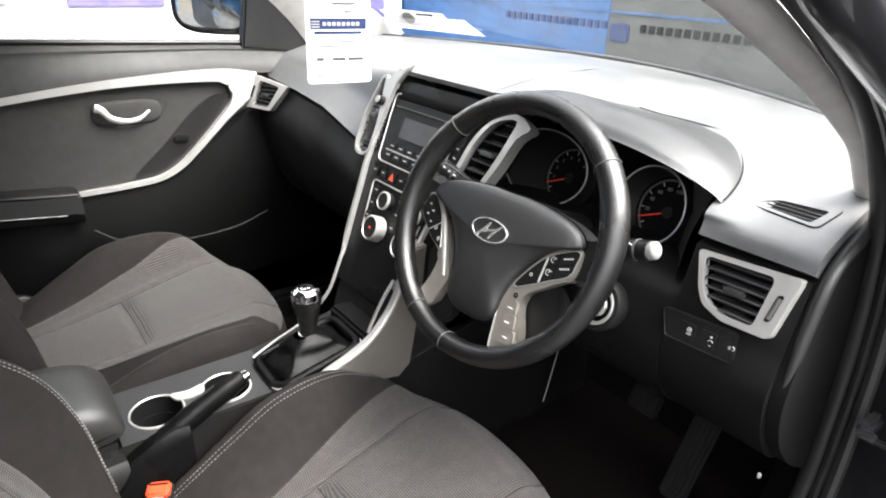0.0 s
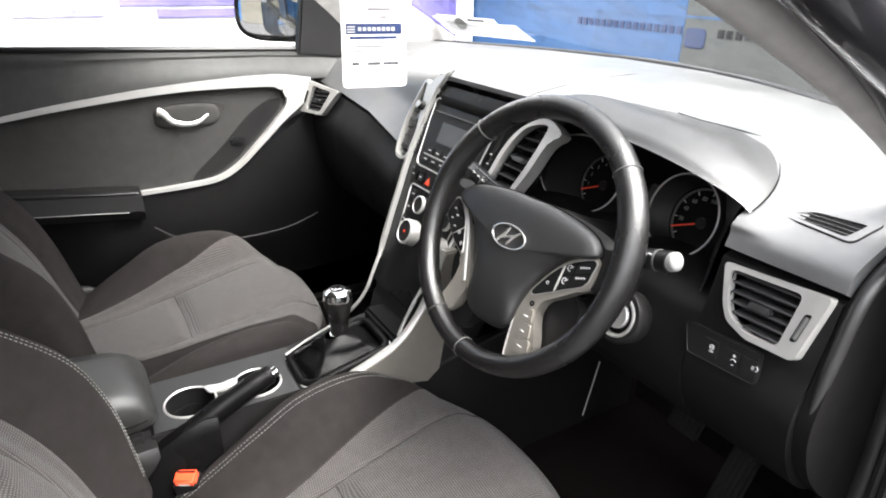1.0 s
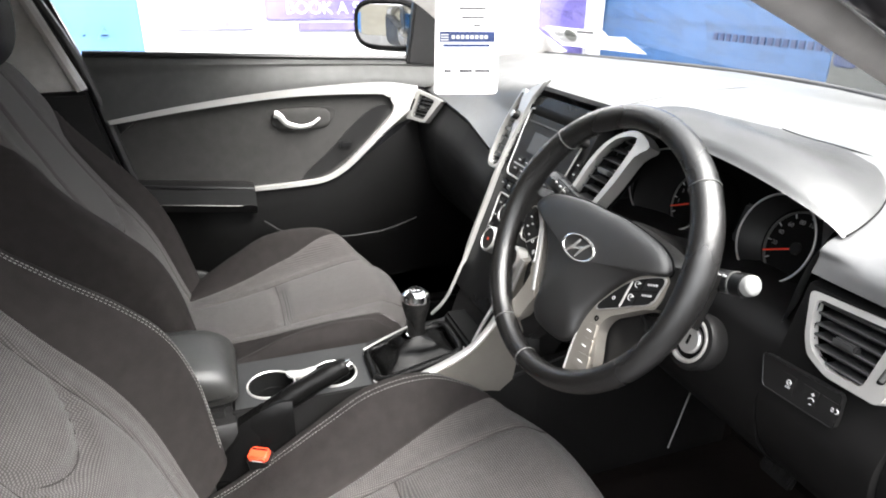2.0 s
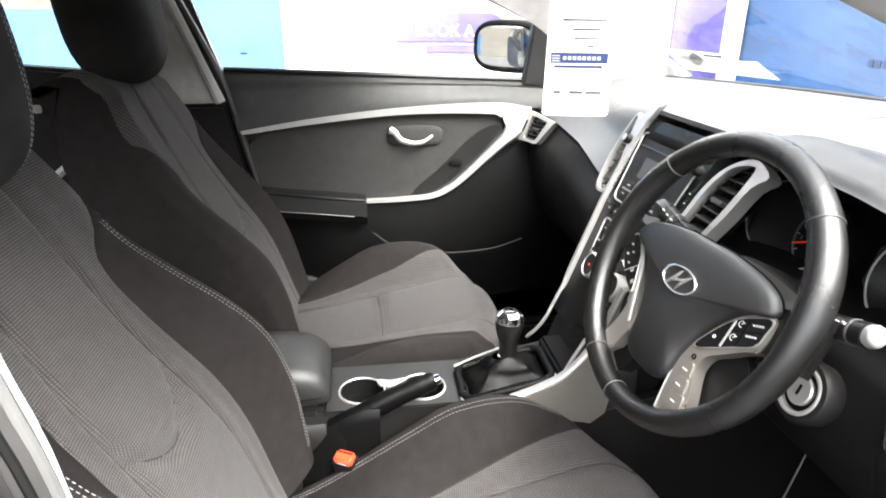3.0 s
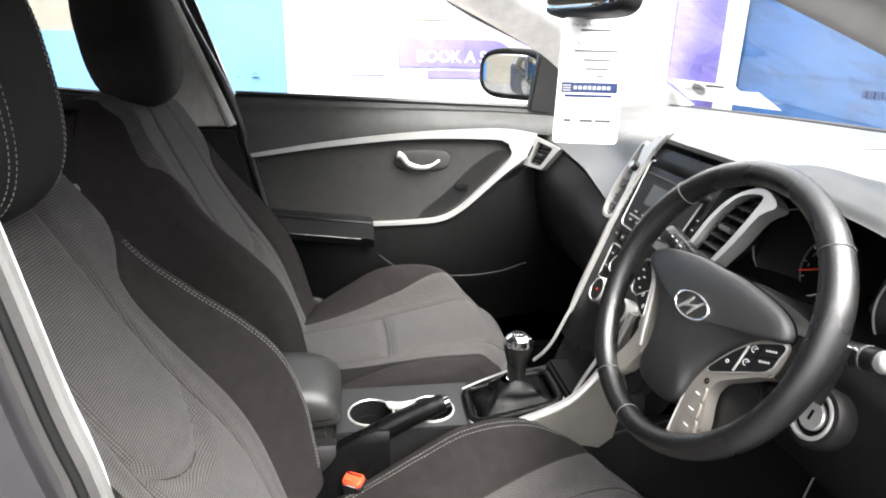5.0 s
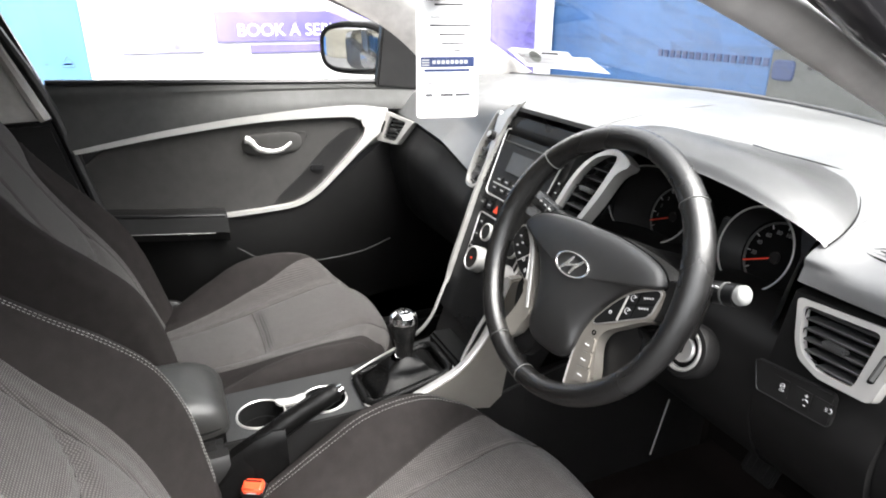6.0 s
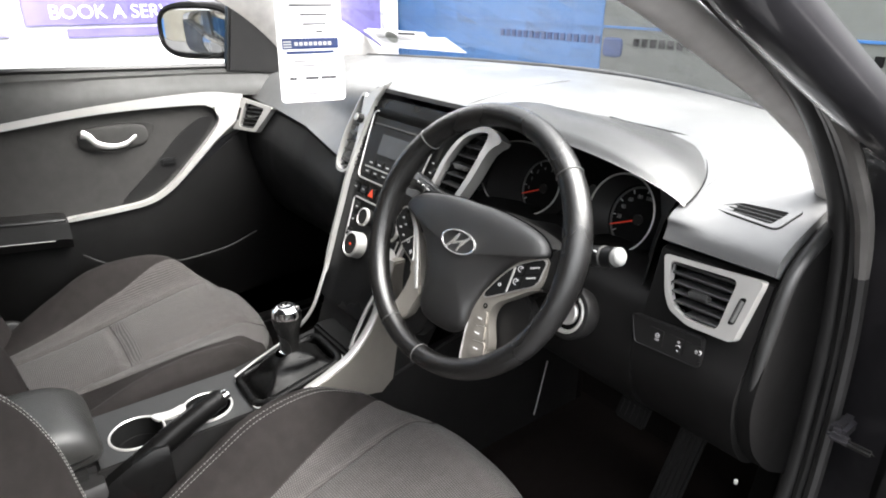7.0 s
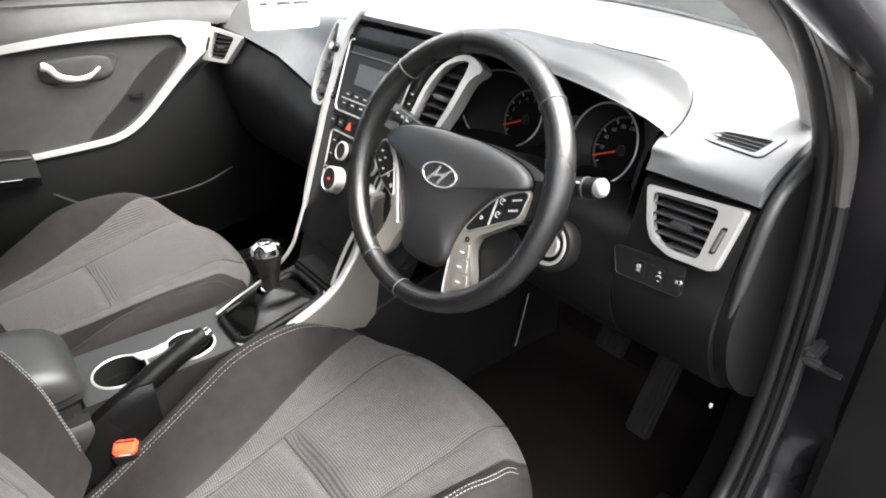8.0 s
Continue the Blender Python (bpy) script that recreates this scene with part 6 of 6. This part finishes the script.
    for s in (-1, 1) if x0 > 0 else ():
        for o in (0.0, 0.009):
            line = []
            for q in np.linspace(-1.3, 1.3, 44):
                xx = s * (0.050 + o)
                rem = max(0, 1 - (abs(xx) / HX) ** (2 / E)) ** (E / 2)
                line.append(m @ Vector((xx, HY * rem * abs(math.cos(q)) ** E + 0.0005, HZ * rem * math.copysign(abs(math.sin(q)) ** E, q))))
            stitch(line, ob)
    return ob


seat("front_seat", 0.362, 0.030, -0.505, 0.715, 1.0, 1.0, 0.523, "driver seat in grey woven cloth with dark stitched bolsters")
seat("front_seat", -0.365, -0.076, -0.535, 0.755, 0.55, 0.45, 0.52, "front passenger seat in grey woven cloth with dark bolsters")

# ---- centre console ----
con = thing("centre_console", (0.0, -0.25, 0.27), "dark grey centre console with cup holders and gear gaiter", "console")


def console_top(y):
    return float(np.interp(y, [-0.70, -0.42, -0.2, -0.02, 0.08], [0.592, 0.596, 0.600, 0.632, 0.665]))


rings = []
for y in [*np.linspace(-0.72, -0.44, 6), -0.43, -0.35, -0.28, -0.225, -0.215, *np.linspace(-0.19, 0.10, 8)]:
    zt = console_top(y) - 0.10 * smoothstep(-0.44, -0.43, y) * (1 - smoothstep(-0.225, -0.215, y))
    hw = float(np.interp(y, [-0.72, -0.2, 0.1], [0.088, 0.092, 0.092]))
    rings.append([(-hw + 0.018, y, 0.30), (hw + 0.036, y, 0.30), (hw + 0.030, y, zt - 0.03), (hw + 0.026, y, zt - 0.006), (hw + 0.020, y, zt), (-hw + 0.036, y, zt), (-hw + 0.030, y, zt - 0.006), (-hw + 0.026, y, zt - 0.03)])
part("console_body", loft(rings), PLASTIC, con, "black plastic console")


def pierced(x0, x1, y0, y1, cx, cy, r, z, bm):
    """A plate with a round hole in it."""
    ring, rim = [], []
    for k in range(48):
        a = 2 * math.pi * k / 48
        c, d = math.cos(a), math.sin(a)
        t = min(((x1 - cx) / c if c > 0 else (x0 - cx) / c) if abs(c) > 1e-6 else 9, ((y1 - cy) / d if d > 0 else (y0 - cy) / d) if abs(d) > 1e-6 else 9)
        ring.append((cx + c * t, cy + d * t, z))
        rim.append((cx + c * r, cy + d * r, z))
    corners = [(x0, y0, z), (x1, y0, z), (x0, y1, z), (x1, y1, z)]
    for q in corners:
        k = min(range(48), key=lambda i: (Vector(ring[i]) - Vector(q)).length)
        ring[k] = q
    return loft([ring, rim, [(x, y, z - 0.004) for x, y, z in rim]], caps=False, bm=bm)


plate = pierced(-0.052, 0.088, -0.44, -0.323, 0.034, -0.378, 0.0385, 0.604, bmesh.new())
pierced(-0.052, 0.088, -0.323, -0.19, 0.034, -0.268, 0.0385, 0.604, plate)
part("console_plate", plate, CONSOLE, con, "dark grey satin console plate")
for x in (-0.056, 0.084):
    part("plate_side", box(x, x + 0.006, -0.445, -0.205, 0.50, 0.603, 0.002), PLASTIC, con)
# cup holders: two wells joined by a silver figure of eight
CUPS = ((0.034, -0.378), (0.034, -0.268))
zt = 0.603
for cx, cy in CUPS:
    part("cup_well", lathe([(0.040, 0.0), (0.0405, 0.001), (0.038, 0.0), (0.037, -0.02), (0.0365, -0.03), (0.0355, -0.031), (0.034, -0.084), (0.02, -0.086), (0.001, -0.086)], 36), BLACK, con, "black cup holder well", m=Matrix.Translation((cx, cy, zt + 0.0022)))
    part("cup_ring", lathe([(0.0385, -0.004), (0.0387, 0.004), (0.040, 0.0055), (0.042, 0.0045), (0.0428, 0.0)], 40), SILVER, con, "satin silver cup holder ring", m=Matrix.Translation((cx, cy, zt - 0.001)))
part("cup_bridge", prism(rounded([(0.002, -0.352), (0.026, -0.345), (0.030, -0.323), (0.026, -0.300), (0.002, -0.294), (0.010, -0.323)], 0.008), "z", zt, zt + 0.0045, 0.0012), SILVER, con, m=None)
# armrest box
lid = ((-0.058, 0.0, 0.0), (0.088, 0.0, 0.0), (0.098, 0.015, 0.0), (0.096, 0.0, -0.022), (0.090, 0.0, -0.010), (0.078, 0.0, -0.003), (0.05, 0.0, 0.0), (-0.02, 0.0, 0.0), (-0.048, 0.0, -0.003), (-0.060, 0.0, -0.010), (-0.066, 0.0, -0.022), (-0.068, 0.015, 0.0))
arm = part("armrest_lid", loft([[(0.015 + (x - 0.015) * k, y, (z0 if i < 3 or i > 10 else z1) + lo_ + hi_) for i, (x, lo_, hi_) in enumerate(lid)] for y, z0, z1, k in ((-0.76, 0.625, 0.688, 1), (-0.70, 0.622, 0.694, 1), (-0.55, 0.620, 0.696, 1), (-0.50, 0.619, 0.694, 1), (-0.474, 0.618, 0.689, 0.99), (-0.454, 0.618, 0.680, 0.97), (-0.441, 0.619, 0.669, 0.93), (-0.434, 0.621, 0.658, 0.87), (-0.431, 0.624, 0.648, 0.78))]), LEATHER2, con, "dark grey padded armrest lid")
part("lid_seam", tube(curve([(0.0975, -0.70, 0.638), (0.0975, -0.50, 0.636), (0.095, -0.456, 0.636), (0.080, -0.438, 0.636), (0.015, -0.433, 0.636), (-0.05, -0.438, 0.636)], 30), 0.0014, 6), BLACK, con, "seam round the armrest lid")
part("armrest_box", box(-0.060, 0.090, -0.76, -0.445, 0.55, 0.619, 0.012), PLASTIC, con)
# gear surround
GC = Vector((0.040, -0.118, 0.618))
sur = [(-0.060, -0.090), (0.062, -0.092), (0.066, 0.085), (-0.056, 0.088)]
o2, i2 = rounded(sur, 0.02), rounded([(a * 0.86, b * 0.87) for a, b in sur], 0.018)
GM = Matrix.Translation(GC + Vector((0, 0, 0.006))) @ Matrix.Rotation(radians(13), 4, "X")
rim_of(o2, i2, 0.02, GM, con, "gear_surround", GLOSS, "gloss black gear surround")
part("gear_pillow", tube([(p[0], p[1], 0.003) for p in rounded([(a * 0.90, b * 0.91) for a, b in sur], 0.024)], 0.0085, 10, closed=True), GAITER, con, "black padded gear frame", m=GM)
part("surround_trim", tube([(p[0], p[1], 0.005) for p in rounded([(a * 0.97, b * 0.97) for a, b in sur], 0.02)][4:18], 0.0014, 6), SILVER, con, "thin silver trim", m=GM)


def gaiter(u, v):
    """Four slack leather sides with corner creases that gather under the knob."""
    n = len(i2)
    k = u * n
    a, b = Vector(i2[int(k) % n]), Vector(i2[(int(k) + 1) % n])
    p = a.lerp(b, k - int(k))
    r = (1 - v) ** 0.85
    ang = math.atan2(p.y, p.x)
    crease = abs(math.sin(2 * ang)) ** 3
    fold = 0.0045 * math.sin(v * 10 + 1.6 * math.sin(2 * ang + 0.6)) * math.sin(math.pi * v) - 0.0075 * (1 - crease) * math.sin(math.pi * v) ** 2
    q = 0.0165 * (1 - r) + fold
    return (p.x * r + q * math.cos(ang) - 0.004 * v, p.y * r + q * math.sin(ang) + 0.002 * v, -0.012 + 0.050 * v ** 0.92 + 0.003 * crease * (1 - v))


part("gaiter", grid(gaiter, 72, 24), GAITER, con, "black leather gear gaiter", m=GM)
gear = thing("gear_lever", (0.015, -0.1, 0.66), "black gear knob with a polished cap", "gear lever")
part("collar", lathe([(0.0175, 0), (0.0188, 0.003), (0.0182, 0.008), (0.015, 0.009)], 24), CHROME, gear, "chrome collar", m=Matrix.Translation((0.034, -0.112, 0.652)))
part("knob", lathe([(0.016, -0.006), (0.0165, 0.012), (0.019, 0.030), (0.0238, 0.048), (0.0262, 0.060), (0.0256, 0.0685)], 32), LEATHER, gear, "black leather knob", m=Matrix.Translation((0.034, -0.112, 0.664)))
part("cap", lathe([(0.0258, 0.066), (0.0262, 0.070), (0.0232, 0.079), (0.0145, 0.0845), (0.001, 0.086)], 32), CHROME, gear, "polished metal cap", m=Matrix.Translation((0.034, -0.112, 0.664)))
gm = Matrix.Translation((0.034, -0.112, 0.664 + 0.0863))
part("shift_pattern", join(box(-0.0095, 0.0095, -0.0006, 0.0006, -0.003, 0.0004, 0), *[box(x - 0.0006, x + 0.0006, -0.008, 0.008, -0.004, 0.0003, 0) for x in (-0.008, 0.0, 0.008)]), BLACK, gear, "engraved shift pattern", m=gm)
part("shift_field", disc(0.0135, -0.0025, -0.0012, 28), GLOSS, gear, m=gm)

# silver console flanks that run up into the stack rails
edge_line = [(0.055, 0.82), (0.035, 0.77), (0.014, 0.722), (-0.010, 0.688), (-0.040, 0.660), (-0.080, 0.641), (-0.130, 0.624)]
top_edge = curve([(0.125, y, z) for y, z in edge_line], 36)
outl = [(p.y, p.z) for p in top_edge] + [(-0.10, 0.60), (-0.03, 0.578), (0.02, 0.565), (0.045, 0.585), (0.055, 0.66), (0.068, 0.74), (0.078, 0.82)]
part("console_flank", prism(outl, "x", 0.108, 0.130, 0.003), CHAMP, con, "satin champagne silver console flank")
part("flank_edge", tube([p + Vector((-0.006, 0, 0.001)) for p in top_edge], 0.0075, 8, flat=0.5), SILVER, con, "bright edge of the console flank")
part("surround_edge", tube([(-0.018, -0.105, 0.648), (-0.010, -0.165, 0.632), (0.0, -0.205, 0.622)], 0.002, 8), SILVER, con, "silver edge beside the gear surround")
part("cubby", box(-0.045, 0.108, -0.03, 0.03, 0.60, 0.652, 0.006), BLACK, con, "black cubby in front of the gear lever")

# handbrake
hb = thing("handbrake", (0.07, -0.4, 0.56), "black handbrake lever with a silver button", "handbrake")
hl = [(0.105, -0.47, 0.53), (0.105, -0.43, 0.565), (0.098, -0.385, 0.596), (0.090, -0.33, 0.621), (0.084, -0.275, 0.641), (0.082, -0.252, 0.648)]
part("grip", tube(curve(hl[1:], 16), [0.0185] * 5 + [0.0172] * 4 + [0.0165] * 4 + [0.0150] * 3 + [0.0125], 14, flat=1.12), GAITER, hb, "black moulded grip")
part("button", tube([(0.082, -0.253, 0.6475), (0.0815, -0.243, 0.6515)], [0.0098, 0.0085], 12), CHROME, hb, "silver release button")
part("lever_base", loft([[(0.082, y, z0), (0.125, y, z0), (0.124, y, z1 - 0.016), (0.113, y, z1), (0.092, y, z1), (0.083, y, z1 - 0.012)] for y, z0, z1 in ((-0.485, 0.46, 0.515), (-0.465, 0.46, 0.560), (-0.435, 0.47, 0.592), (-0.40, 0.49, 0.610), (-0.37, 0.51, 0.620), (-0.35, 0.53, 0.618))]), GAITER, hb, "black lever boot")
part("crease", tube([(0.093, -0.385, 0.6165), (0.084, -0.30, 0.6525)], 0.0018, 6), PLASTIC, hb)

bk = thing("seat_belt_buckle", (0.13, -0.42, 0.5), "black seat belt buckle with red button", "seat belt buckle")
BM = pose(0.139, -0.412, 0.548, 16, 0, 62)
part("housing", loft([[(x * k, y * k2, z) for x, y in rounded([(-0.019, -0.0135), (0.019, -0.0135), (0.019, 0.0135), (-0.019, 0.0135)], 0.005)] for z, k, k2 in ((-0.10, 0.7, 0.8), (-0.06, 0.95, 1.0), (-0.012, 1.0, 1.0), (-0.006, 0.97, 0.95))]), PLASTIC, bk, m=BM)
part("red_button", box(-0.0165, 0.0165, -0.0115, 0.0115, -0.012, 0.004, 0.0035, 3), RED, bk, "bright red release button", m=BM)
part("latch_slot", box(-0.0135, 0.0135, 0.004, 0.0075, 0.0030, 0.0046, 0.0005), BLACK, bk, m=BM)
part("press_mark", box(-0.008, 0.008, -0.0122, -0.0112, -0.006, -0.003, 0.0003), PRINT, bk, m=BM)
part("strap", tube([BM @ Vector((0, 0, -0.095)), (0.128, -0.43, 0.36)], 0.008, 8, flat=2.0), PLASTIC, bk)

# pedals and footwell
for name, x, y, z0, z1, wd, lab in (("accelerator_pedal", 0.515, 0.41, 0.375, 0.535, 0.026, "long black ribbed accelerator pedal"), ("brake_pedal", 0.375, 0.46, 0.455, 0.485, 0.035, "black rubber brake pedal")):
    pedal = thing(name, (x, y, z0), lab, "pedal", "foot pedals")
    M = pose(x, y, (z0 + z1) / 2, -28, 0, 0)
    h = (z1 - z0) / 2 + 0.01
    part("pad", box(-wd, wd, -0.006, 0.006, -h, h, 0.005), PLASTIC, pedal, m=M)
    for k in range(5):
        xx = -wd + (k + 0.75) * wd * 2 / 5.5
        part("rib", box(xx - 0.0028, xx + 0.0028, -0.0095, -0.005, -h + 0.01, h - 0.01, 0.001), PLASTIC, pedal, m=M)
    part("arm", tube([M @ Vector((0, 0.01, h - 0.02)), (x, y + 0.10, z1 + 0.16)], 0.008, 8), PLASTIC, pedal)
part("pedal_lever", tube([(0.452, 0.42, 0.554), (0.535, 0.42, 0.562)], 0.004, 8), RUBBER, con)
part("knee_trim", loft([[(0.10, y, 0.29), (0.118, y, 0.29), (0.118, y, z), (0.10, y, z)] for y, z in ((-0.1, 0.56), (0.1, 0.60), (0.3, 0.62), (0.6, 0.62))]), PLASTIC, con, "black footwell side trim")
part("trim_line", tube(curve([(0.125, 0.02, 0.585), (0.125, 0.25, 0.63), (0.125, 0.5, 0.66)], 12), 0.003, 6), PLASTIC, con)
part("footwell_edge", tube([(0.13, 0.435, 0.323), (0.13, 0.467, 0.46)], 0.002, 6), SILVER, con, "bright edge of the footwell trim")
mat_bm = box(0.14, 0.62, -0.06, 0.56, 0.271, 0.281, 0.004)
solo("floor_mat", mat_bm, CARPET, "black carpet floor mat in the driver footwell", "floor mat", at=(0.38, 0.2, 0.271))

# ---- mirror, hanging tag, paper ----
rm = thing("rear_view_mirror", (0.0, 0.0, 1.33), "black interior mirror on the windscreen", "mirror")
MM = pose(0.0, -0.020, 1.325, -14, 0, 10)
part("housing", blob(0, 0, 0, 0.125, 0.022, 0.042, 0.4), PLASTIC, rm, m=MM)
part("mirror_glass", blob(0, -0.014, 0, 0.115, 0.010, 0.034, 0.4), MIRROR, rm, m=MM)
part("stem", tube([(0.0, 0.0, 1.335), (0.0, 0.03, 1.37), (0.0, 0.02, 1.395)], 0.012, 10), PLASTIC, rm)

TG = frame_of((-0.008, -0.008, 1.185), (0.22, 1.0, 0.0), (0, 0, 1))
tag = thing("hanging_tag", (-0.008, -0.008, 1.185), "white printed card tag hanging from the mirror", "tag")
part("card", prism(rounded([(-0.052, 0.100), (0.052, 0.100), (0.054, -0.101), (-0.054, -0.101)], 0.008), "z", -0.0004, 0.0004), CARD, tag, m=TG)
part("brand_bar", box(-0.046, 0.046, -0.017, -0.0005, 0.0005, 0.0009, 0), NAVY, tag, "navy bar with a plain pale mark", m=TG)
part("brand_mark", join(*[box(-0.026 + 0.0078 * k, -0.0205 + 0.0078 * k, -0.0118, -0.0062, 0.0009, 0.0012, 0) for k in range(8)]), PRINT, tag, m=TG)
part("brand_stripe", box(-0.040, 0.038, -0.0245, -0.0200, 0.0005, 0.0009, 0), NAVY, tag, m=TG)
part("brand_sign", join(*[box(-0.044, -0.031, -0.0145 + k * 0.004, -0.0125 + k * 0.004, 0.0009, 0.0012, 0) for k in range(3)]), PRINT, tag, m=TG)
lettering("This car has been checked", 0.0078, TG @ Matrix.Translation((0.004, 0.089, 0.0005)), tag, INK, depth=0.0001)
part("printed_line", box(-0.022, 0.026, 0.0795, 0.0825, 0.0005, 0.0008, 0), INK, tag, m=TG)
lettering("outstanding finance", 0.0082, TG @ Matrix.Translation((0.004, 0.062, 0.0005)), tag, INK, depth=0.0001)
for x0_, x1_, y_ in ((-0.030, 0.040, 0.049), (-0.014, 0.030, 0.035), (-0.010, 0.028, 0.021), (0.010, 0.022, 0.009)):
    part("printed_line", box(x0_, x1_, y_ - 0.0015, y_ + 0.0015, 0.0005, 0.0008, 0), INK, tag, m=TG)
for x0_, x1_, y_, h_ in ((-0.030, 0.030, -0.036, 0.001), (-0.034, 0.034, -0.043, 0.001), (-0.038, -0.026, -0.063, 0.0026), (-0.012, 0.010, -0.063, 0.0026), (0.014, 0.040, -0.063, 0.0026), (-0.040, 0.040, -0.088, 0.001)):
    part("printed_line", box(x0_, x1_, y_ - h_, y_ + h_, 0.0005, 0.0008, 0), INK, tag, m=TG)
part("string", tube([TG @ Vector((0, 0.098, 0)), (-0.004, 0.0, 1.30)], 0.0012, 5), WHITE, tag)

pp = thing("paper_leaflet", (-0.5, 0.6, 1.095), "white folded printed leaflet lying under the windscreen", "paper")
part("sheet", grid(lambda u, v: Vector((-0.635, 0.527, 1.104)).lerp(Vector((-0.345, 0.600, 1.104)), u).lerp(Vector((-0.66, 0.474, 1.150)).lerp(Vector((-0.415, 0.580, 1.141)), u), v) + Vector((0, 0, 0.004 * math.sin(6 * u) * v)), 14, 8, 0.0012), CARD, pp, "white folded sheet")
part("cover", grid(lambda u, v: Vector((-0.625, 0.522, 1.108)).lerp(Vector((-0.43, 0.572, 1.108)), u).lerp(Vector((-0.645, 0.478, 1.152)).lerp(Vector((-0.475, 0.556, 1.147)), u), v) + Vector((0.004, -0.004, 0.004)), 10, 6, 0.001), CARD, pp, "raised front flap")
spot = frame_of((-0.572, 0.514, 1.1355), (0.22, 0.075, 0.0), (-0.03, -0.045, 0.044))
part("printed_spot", disc(0.020, 0.0, 0.0012, 24), SPOT, pp, "grey printed round mark", m=spot)
part("printed_line", box(0.028, 0.085, 0.010, 0.016, 0.0, 0.0012, 0), INK, pp, m=spot)
